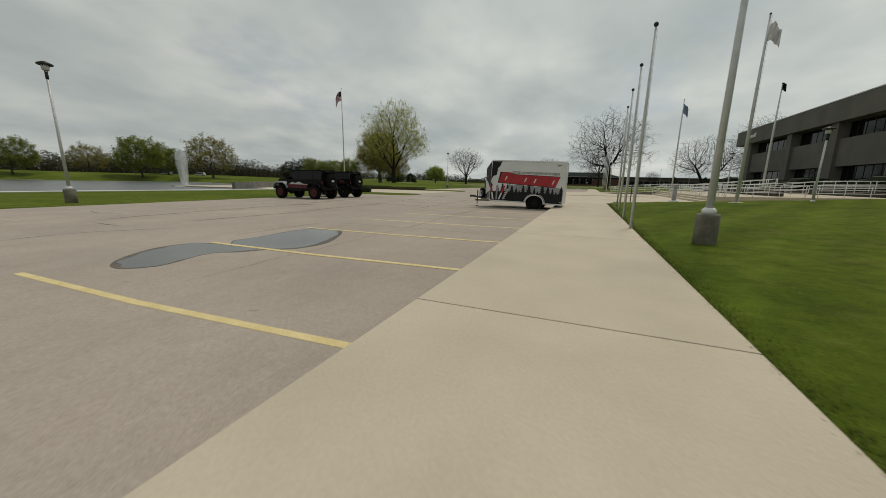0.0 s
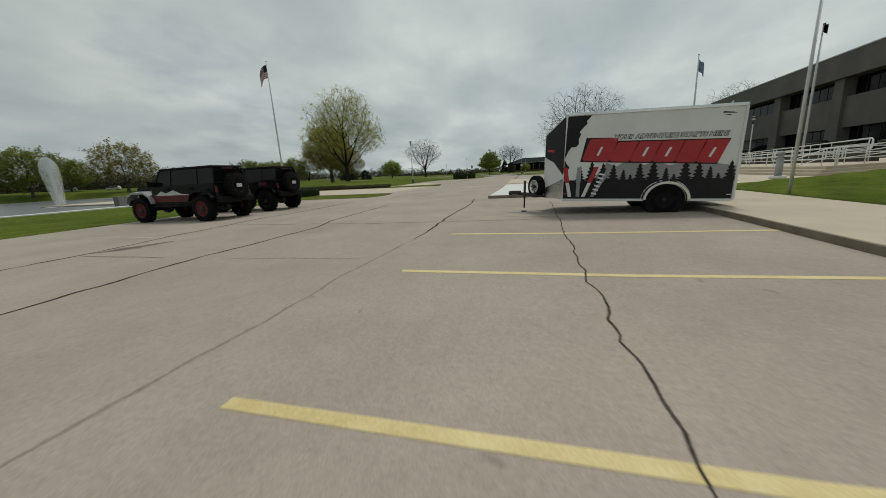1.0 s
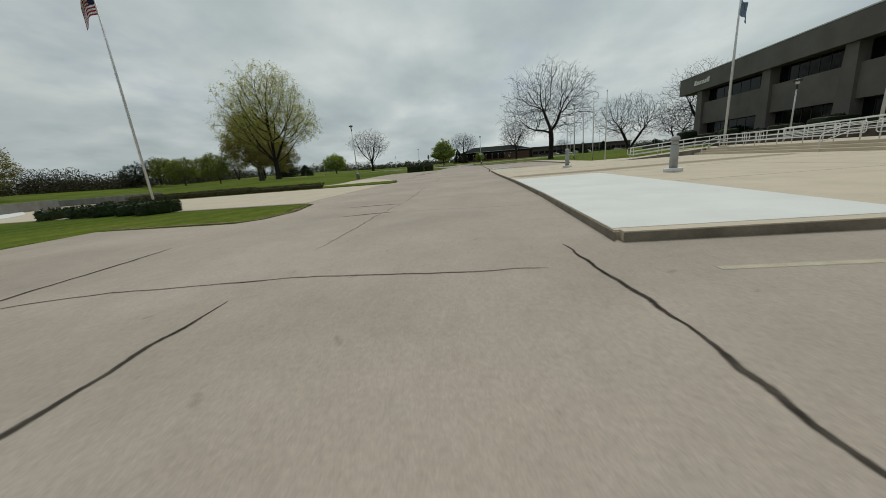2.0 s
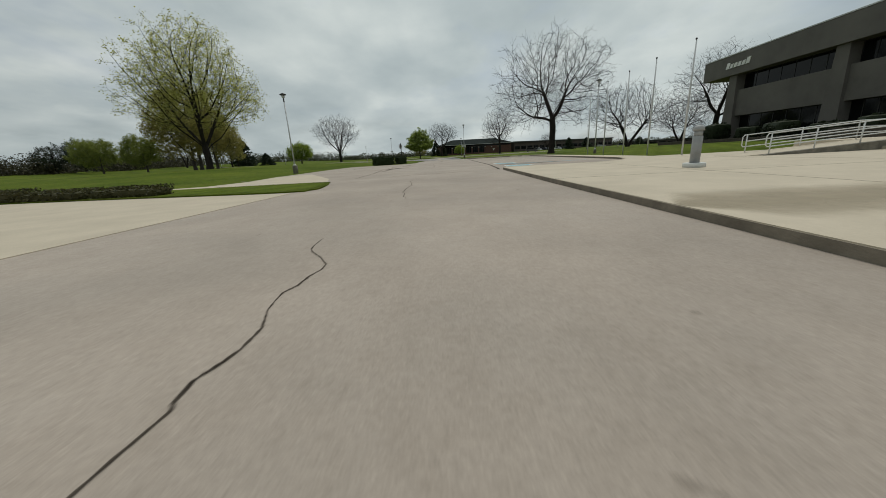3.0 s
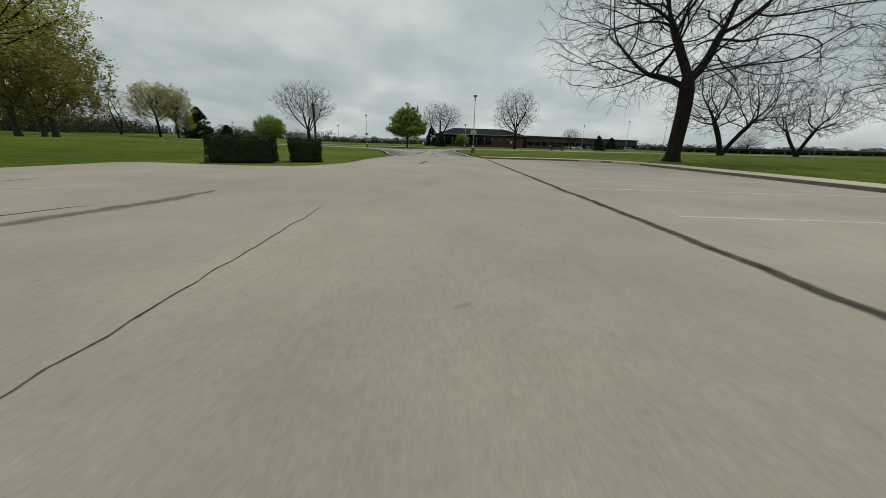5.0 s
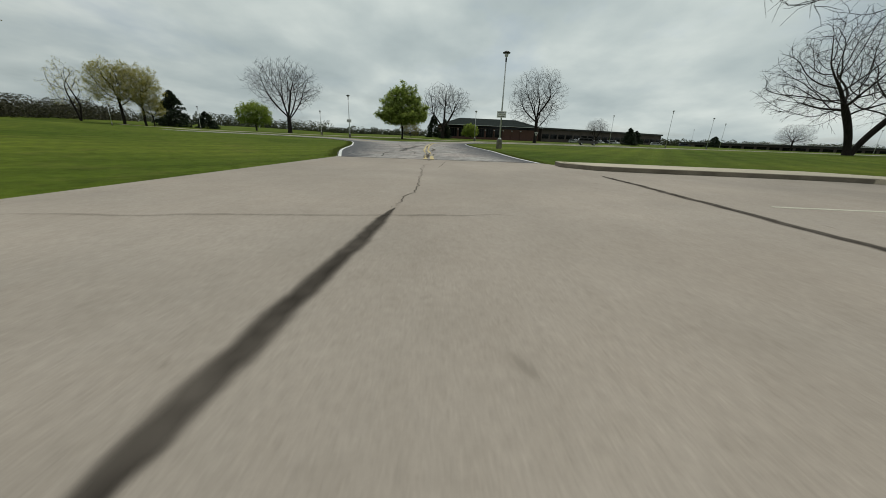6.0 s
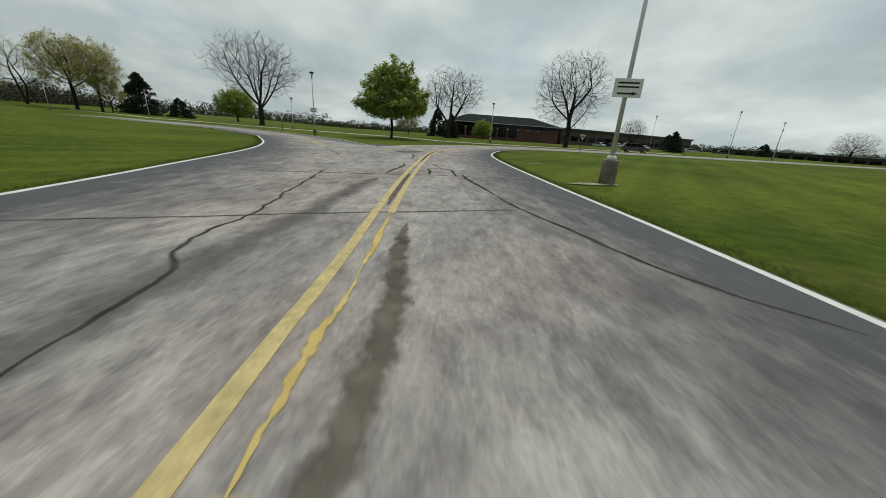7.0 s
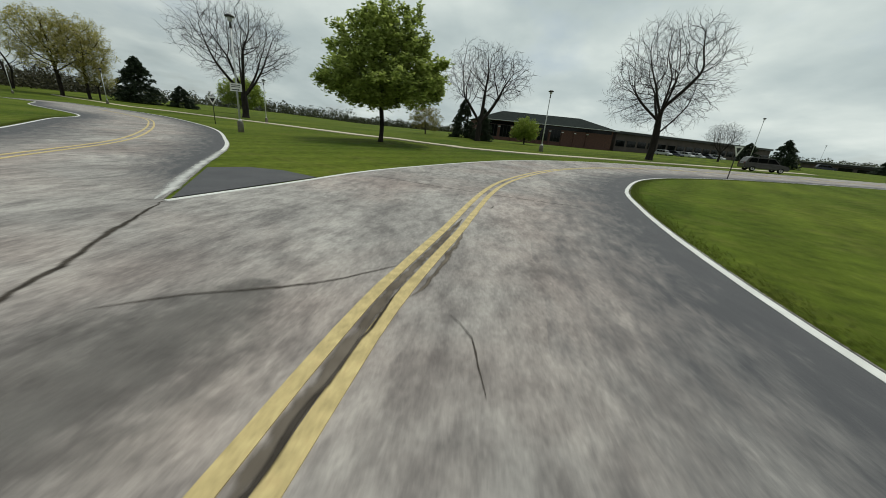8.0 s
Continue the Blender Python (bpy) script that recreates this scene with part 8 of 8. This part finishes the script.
        box(bm, (xf + 0.74, s * 0.82, 1.40), (xf + 0.83, s * 0.98, 1.53), 0.03)
        part("mirror", bm, M_BLACKPLASTIC, t)
        bm = bmesh.new()
        box(bm, (xr + 0.595, s * 0.74 - 0.05, 1.04), (xr + 0.635, s * 0.74 + 0.05, 1.26), 0.012)
        part("tail_light", bm, M_DKRED, t, "dark red tail light")
        bm = bmesh.new()
        turned(bm, [(0.11, 0), (0.1, 0.02)], 16, "z", (0, 0, 0))
        hl = part("headlight", bm, M_PALE, t, "round pale headlight")
        hl.matrix_basis = pose(xf - 0.60, s * 0.46, 1.2, 0, -90, 0)
    bm = bmesh.new()
    vs = [bm.verts.new((x, y, z)) for dx in (0, 0.02) for x, y, z in ((xf + 0.66 + dx, -0.70, 1.42), (xf + 0.66 + dx, 0.70, 1.42), (xf + 0.99 + dx, 0.64, 1.93), (xf + 0.99 + dx, -0.64, 1.93))]
    for idx in ((0, 1, 2, 3), (7, 6, 5, 4), (0, 4, 5, 1), (1, 5, 6, 2), (2, 6, 7, 3), (3, 7, 4, 0)):
        bm.faces.new([vs[i] for i in idx])
    part("windshield", bm, M_BLACKGLASS, t)
    bm = bmesh.new()
    box(bm, (xr + 0.47, -0.62, 1.42), (xr + 0.50, 0.62, 1.9), 0.02)
    part("rear_window", bm, M_BLACKGLASS, t)
    bm = bmesh.new()
    box(bm, (xr + 0.50, -0.74, 1.385), (xr + 0.58, 0.74, 1.42), 0.01)
    box(bm, (xr + 0.44, -0.30, 1.87), (xr + 0.53, 0.30, 1.93), 0.01)
    part("tailgate_trim", bm, M_BLACKPLASTIC, t)
    bm = bmesh.new()
    box(bm, (xr + 0.51, -0.22, 1.905), (xr + 0.54, 0.22, 1.94), 0.006)
    part("brake_light", bm, M_DKRED, t, "red high brake light")
    for x0, x1 in ((xr + 0.60, xr + 0.78), (xf - 0.86, xf - 0.62)):
        bm = bmesh.new()
        box(bm, (x0, -0.82, 0.66), (x1, 0.82, 0.88), 0.04)
        part("bumper", bm, M_BLACKPLASTIC, t)
    sp = wheel(t, (0, 0, 0), R, 0.28, M_BLACK, -1, 8, "spare_wheel", 22)
    sp.matrix_basis = pose(xr + 0.78, 0.02, 1.26, 0, 0, 90)
    bm = bmesh.new()
    box(bm, (xr + 0.60, -0.12, 1.14), (xr + 0.70, 0.16, 1.38), 0.02)
    part("spare_carrier", bm, M_BLACKPLASTIC, t)
    bm = bmesh.new()
    box(bm, (xr + 0.93, -0.11, 1.2), (xr + 0.945, 0.15, 1.33), 0.004)
    part("plate", bm, M_PALE, t, "pale registration plate")
    for x in (xf, xr):
        bm = bmesh.new()
        tube(bm, [(x, -0.72, R), (x, 0.72, R)], 0.07, 8)
        turned(bm, [(0.16, -0.14), (0.2, 0.0), (0.16, 0.14)], 12, "y", (x, 0.1, R))
        part("axle", bm, M_DARKMETAL, t)
    bm = bmesh.new()
    box(bm, (xf - 0.5, -0.42, 0.6), (xr + 0.5, 0.42, 0.74), 0.02)
    part("chassis", bm, M_BLACKPLASTIC, t)
    return t


offroader("offroad_car", "lifted black off-road car with red wheels and grey flares", (-19.75, 20.55, 0), M_DKRED, True, 0)
offroader("offroad_car", "lifted black off-road car with black wheels", (-19.75, 24.0, 0), M_BLACK, False, 1)


def minivan(name, label, at, turn, paint):
    t = thing(name, label, "car", at, turn)
    bm = bmesh.new()
    prism(bm, [(-2.4, 0.35), (2.45, 0.35), (2.5, 0.95), (2.42, 1.05), (-1.4, 1.05), (-2.3, 0.88), (-2.48, 0.6)], "y", -0.95, 0.95)
    bmesh.ops.bevel(bm, geom=bm.edges[:], offset=0.08, segments=3, affect="EDGES")
    part("body", bm, paint, t)
    bm = bmesh.new()
    prism(bm, [(-1.5, 1.0), (2.4, 1.0), (2.1, 1.66), (1.6, 1.76), (-0.3, 1.76), (-0.7, 1.68)], "y", -0.82, 0.82)
    bmesh.ops.bevel(bm, geom=bm.edges[:], offset=0.07, segments=3, affect="EDGES")
    part("cabin", bm, paint, t)
    for s in (-1, 1):
        for x0, x1, u0, u1 in ((-1.2, 0.0, -0.6, 0.0), (0.08, 1.1, 0.08, 1.1), (1.18, 2.1, 1.18, 1.9)):
            bm = bmesh.new()
            prism(bm, [(x0, 1.1), (x1, 1.1), (u1, 1.6), (u0, 1.6)], "y", s * 0.815, s * 0.832)
            part("window", bm, M_BLACKGLASS, t)
        for x in (-1.55, 1.5):
            wheel(t, (x, s * 0.86, 0.33), 0.33, 0.2, M_CHROME, s, 6)
        bm = bmesh.new()
        box(bm, (2.42, s * 0.7 - 0.1, 0.8), (2.5, s * 0.7 + 0.1, 1.1), 0.02)
        part("tail_light", bm, M_DKRED, t)
    bm = bmesh.new()
    prism(bm, [(-1.42, 1.1), (-0.72, 1.66), (-0.70, 1.64), (-1.38, 1.08)], "y", -0.7, 0.7)
    part("windshield", bm, M_BLACKGLASS, t)
    return t


M_VANBLUE = shade("dark_blue_paint", (0.03, 0.033, 0.055), (0.05, 0.053, 0.075), 1.0, 0.25, 20.0, 0.0)
M_VANGREY = shade("grey_brown_paint", (0.05, 0.047, 0.046), (0.08, 0.076, 0.073), 1.0, 0.25, 20.0, 0.0)
M_SILVER = shade("silver_paint", (0.35, 0.36, 0.37), (0.45, 0.46, 0.47), 1.0, 0.3, 20.0, 0.0)
minivan("minivan", "dark grey-brown minivan beside the far road", (18.2, 183.6, 0.1), 172, M_VANGREY)
minivan("parked_car", "dark car on the far lot", (90, 262, 0.2), 160, M_VANBLUE)
minivan("parked_car", "silver car on the far lot", (78, 264, 0.2), 165, M_SILVER)
minivan("parked_car", "white car by the lake shore", (-178, 112, 2.4), 30, M_PALE)
minivan("parked_car", "silver car by the lake shore", (-190, 104, 2.6), 20, M_SILVER)
for i in range(6):
    minivan("parked_car", "small parked car before the long building", (36 + 4.6 * i, 252 + 2.6 * i, 0.2), 120, (M_SILVER, M_VANBLUE, M_PALE)[i % 3])

# ---- far buildings, signs and fountain ----


def brick_building():
    b = thing("brick_building", "low red brick building with a dark green hip roof", "building", (-1, 247, 0.2), 12)
    bm = bmesh.new()
    box(bm, (-21, 0, -0.5), (21, 24, 5.8))
    part("wall", bm, M_BRICK, b)
    bm = bmesh.new()
    lo = [bm.verts.new(p) for p in ((-22.2, -1.2, 5.8), (22.2, -1.2, 5.8), (22.2, 25.2, 5.8), (-22.2, 25.2, 5.8))]
    hi = [bm.verts.new(p) for p in ((-13, 8, 9.0), (13, 8, 9.0), (13, 16, 9.0), (-13, 16, 9.0))]
    bm.faces.new(lo)
    bm.faces.new(hi[::-1])
    for i in range(4):
        bm.faces.new((lo[i], hi[i], hi[(i + 1) % 4], lo[(i + 1) % 4]))
    part("roof", bm, M_ROOFGREEN, b)
    bm = bmesh.new()
    box(bm, (-22.3, -1.3, 5.72), (22.3, -1.1, 5.88))
    part("eaves_trim", bm, M_PALE, b, "thin pale trim along the eaves")
    bm = bmesh.new()
    box(bm, (-20.5, -0.05, 4.65), (20.5, 0.02, 5.55))
    part("clerestory", bm, M_BLACKGLASS, b, "dark glass band below the eaves")
    for i in range(9):
        x = -19 + 4.0 * i
        if i < 6:
            bm = bmesh.new()
            box(bm, (x, -0.06, 1.1), (x + 3.2, 0.02, 4.6), 0.02)
            w = part("window", bm, M_DARKMETAL, b)
            for j in range(3):
                bm = bmesh.new()
                box(bm, (x + 0.1 + 1.02 * j, -0.09, 1.2), (x + 1.02 + 1.02 * j, -0.065, 4.5))
                part("pane", bm, M_BLACKGLASS, w)
        bm = bmesh.new()
        box(bm, (x - 0.55, -0.35, -0.4), (x - 0.1, 0.02, 3.9), 0.03)
        p = part("pier", bm, M_BRICK, b)
        bm = bmesh.new()
        box(bm, (x - 0.6, -0.4, 3.9), (x - 0.05, 0.02, 4.2), 0.02)
        part("cap", bm, M_PALE, p, "pale stone cap")


def long_building(at, turn, length, label, h=5.6):
    b = thing("long_building", label, "building", at, turn)
    bm = bmesh.new()
    box(bm, (0, 0, -1.0), (length, 20, h))
    part("wall", bm, M_FARWALL, b)
    bm = bmesh.new()
    box(bm, (-0.5, -0.6, h), (length + 0.5, 20.5, h + 0.7), 0.04)
    part("roof_edge", bm, M_DARKMETAL, b, "dark flat roof edge")
    bm = bmesh.new()
    box(bm, (-0.55, -0.66, h + 0.7), (length + 0.55, 20.6, h + 0.8))
    part("coping", bm, M_PALE, b)
    n = int(length / 5)
    for i in range(n):
        x = length * i / n + 0.5
        bm = bmesh.new()
        box(bm, (x, -0.08, 1.6), (x + length / n - 1.0, 0.02, 3.6), 0.02)
        w = part("window", bm, M_DARKMETAL, b)
        for j in range(2):
            wd = (length / n - 1.2) / 2
            bm = bmesh.new()
            box(bm, (x + 0.08 + j * wd, -0.11, 1.7), (x + j * wd + wd, -0.085, 3.5))
            part("pane", bm, M_BLACKGLASS, w)


brick_building()
long_building((22, 256, 0.1), 31, 92, "long low brown building with a flat dark roof")
long_building((98, 268, -2.0), -12, 190, "long low dark grey building behind the far lot", 4.0)


def yield_sign(at, turn):
    t = thing("yield_sign", "white and black triangular yield sign on a dark post", "traffic sign", at, turn)
    bm = bmesh.new()
    tube(bm, [(0, 0, -0.2), (0, 0, 2.3)], 0.035, 8)
    part("post", bm, M_DARKMETAL, t)
    bm = bmesh.new()
    prism(bm, [(0, 1.45), (0.42, 2.18), (-0.42, 2.18)], "y", -0.05, -0.04)
    p = part("plate", bm, M_WHITE, t)
    bm = bmesh.new()
    prism(bm, [(0, 1.68), (0.22, 2.06), (-0.22, 2.06)], "y", -0.056, -0.051)
    part("inner_triangle", bm, M_DARKMETAL, p)


yield_sign((-42.9, 163.5, 0.35), 35)
yield_sign((0.3, 160.3, 0.1), 20)


def stop_sign(at, turn, label):
    """An eight-sided plate on a dark post, its plain back towards the drive."""
    t = thing("road_sign", label, "traffic sign", at, turn)
    bm = bmesh.new()
    box(bm, (-0.045, -0.045, -0.2), (0.045, 0.045, 3.1), 0.006)
    part("post", bm, M_DARKMETAL, t)
    bm = bmesh.new()
    prism(bm, [(0.42 * math.cos(math.pi / 8 + k * math.pi / 4), 2.62 + 0.42 * math.sin(math.pi / 8 + k * math.pi / 4)) for k in range(8)], "y", 0.047, 0.063)
    part("plate", bm, M_STEEL, t, "bare metal back of an eight-sided sign")


stop_sign((-20.85, 92.2, 0.05), 62, "eight-sided road sign on a dark post behind the hedges")


def fountain(at, h):
    rnd = random.Random(6)
    t = thing("fountain", "white water jet fountain in the lake", "fountain", at)
    bm = bmesh.new()
    turned(bm, [(0.5, -0.1), (0.55, 0.06), (0.2, 0.1)], 16)
    part("float", bm, M_PALE, t)
    verts, faces = [], []
    for _ in range(26000):
        jet = rnd.random() < 0.3
        f = rnd.random() ** 0.8 if jet else 1.0 - 0.95 * rnd.random() ** 1.7
        wide = 0.5 + 0.42 * min(1.0, f / 0.6) if f < 0.78 else 0.92 * max(0.0, 1.0 - ((f - 0.78) / 0.23) ** 2) ** 0.5
        r = (0.07 + 0.3 * f) * rnd.random() if jet else wide * rnd.random() ** 0.55
        z = f * h * (0.97 + 0.04 * rnd.random())
        a = rnd.uniform(0, 6.283)
        p = Vector((r * math.cos(a) - 0.12 * f, r * math.sin(a) - 0.16 * f, z))
        s = rnd.uniform(0.009, 0.024)
        u = Vector((rnd.gauss(0, 0.3), rnd.gauss(0, 0.3), 1)).normalized()
        v = u.cross(Vector((rnd.gauss(0, 1), rnd.gauss(0, 1), 0.1))).normalized()
        i = len(verts)
        verts += [p - u * s * 2, p + v * s, p + u * s * 2, p - v * s]
        faces += [(i, i + 1, i + 2), (i, i + 2, i + 3)]
    part("spray", mesh_of("spray", verts, faces, M_SPRAY), None, t, "white falling spray")
    bm = bmesh.new()
    turned(bm, [(1.9, 0.005), (1.7, 0.03), (0.7, 0.04)], 24)
    part("foam_ring", bm, M_SPRAY, t, "white foam on the water")


M_SPRAY = leafy("water_spray", (0.7, 0.72, 0.73), (0.9, 0.92, 0.93), 0.5)
fountain((-66.6, 39.4, -0.15), 6.3)


def shore_path():
    bm = ribbon(shift_line(LAKE + [LAKE[0]], -2.2), 1.6, 0.08, 0.3)
    structure("shore_path", bm, M_NEWSLAB, "pale stone edge round the lake", "path")


def far_path():
    """The pale path behind the lawn island, lying on the ground's rise and fall."""
    line = smooth_line([(-150, 226), (-100, 207), (-58, 187.2), (-40.5, 176.5), (-30, 169.2), (-22, 166.2), (-14, 168.6), (-6, 173.6), (2, 178.4), (14, 185.5), (34, 196)], 1.0)
    bm = bmesh.new()
    rows = []
    for i, p in enumerate(line):
        d = Vector((line[min(i + 1, len(line) - 1)][0] - line[max(i - 1, 0)][0], line[min(i + 1, len(line) - 1)][1] - line[max(i - 1, 0)][1])).normalized()
        ends = [Vector(p) + Vector((-d.y, d.x)) * s * 0.85 for s in (1, -1)]
        zs = ground_height(np.array([e.x for e in ends]), np.array([e.y for e in ends]))
        rows.append([bm.verts.new((e.x, e.y, z + 0.07)) for e, z in zip(ends, zs)] + [bm.verts.new((e.x, e.y, z - 0.1)) for e, z in zip(ends[::-1], zs[::-1])])
    for r, q in zip(rows, rows[1:]):
        for i in range(4):
            bm.faces.new((r[i], r[(i + 1) % 4], q[(i + 1) % 4], q[i]))
    bmesh.ops.recalc_face_normals(bm, faces=bm.faces)
    structure("far_path", bm, M_WALK, "pale concrete path behind the lawn island", "path")


far_path()
shore_path()

# ---- grass blades where the lawns meet the paving ----


def tufts(line, side, per_metre, reach, seed, z=0.0):
    """Short blades along a paved edge, leaning out over it."""
    rnd = random.Random(seed)
    verts, faces = [], []
    for (x0, y0), (x1, y1) in zip(line, line[1:]):
        d = Vector((x1 - x0, y1 - y0))
        n = int(d.length * per_metre)
        if not n:
            continue
        out = Vector((-d.y, d.x)).normalized() * side
        for _ in range(n):
            f, g = rnd.random(), abs(rnd.gauss(0, 0.4)) - 0.06 - 0.05 * max(0, noise.noise(Vector((x0, y0, seed))))
            px, py = x0 + d.x * f + out.x * g * reach, y0 + d.y * f + out.y * g * reach
            h, w, a = rnd.uniform(0.012, 0.045), rnd.uniform(0.004, 0.009), rnd.uniform(0, 6.3)
            lx, ly = rnd.gauss(0, 0.025) - out.x * 0.012, rnd.gauss(0, 0.025) - out.y * 0.012
            b = len(verts)
            verts += [(px - w * math.cos(a), py - w * math.sin(a), z - 0.01), (px + w * math.cos(a), py + w * math.sin(a), z - 0.01), (px + lx, py + ly, z + h)]
            faces.append((b, b + 1, b + 2))
    tagged(new("grass_edge", mesh_of("grass_edge", verts, faces, M_BLADE)), "ragged fringe of grass along the paving", "grass", kind="stuff")


tufts([(1.5, y) for y in range(-2, 27)], -1, 450, 0.4, 1, 0.12)
tufts(RIGHT_EDGE[:70], -1, 350, 0.5, 2)
tufts(LEFT_EDGE[:60], 1, 300, 0.5, 3)
tufts([(-22.4, y) for y in range(0, 31)], 1, 120, 0.5, 4)
tufts([(-18.7, 94), (-18.6, 89.5), (-19.5, 87), (-21.5, 86.3), (-26, 86.8)], 1, 250, 0.5, 5)
tufts([(-17.2, 49.0), (-17.1, 50.0), (-17.8, 52.6), (-18.6, 53.2), (-24, 53.3)], 1, 250, 0.4, 6, 0.04)
tufts([(-30, 50.1), (-18.6, 48.6), (-17.2, 49.0)], 1, 200, 0.4, 7, 0.04)
tufts([(-17.0, 35.2), (-16.4, 32.8), (-16.6, 31.2), (-17.2, 30.6), (-22.4, 30.9)], -1, 300, 0.6, 8)
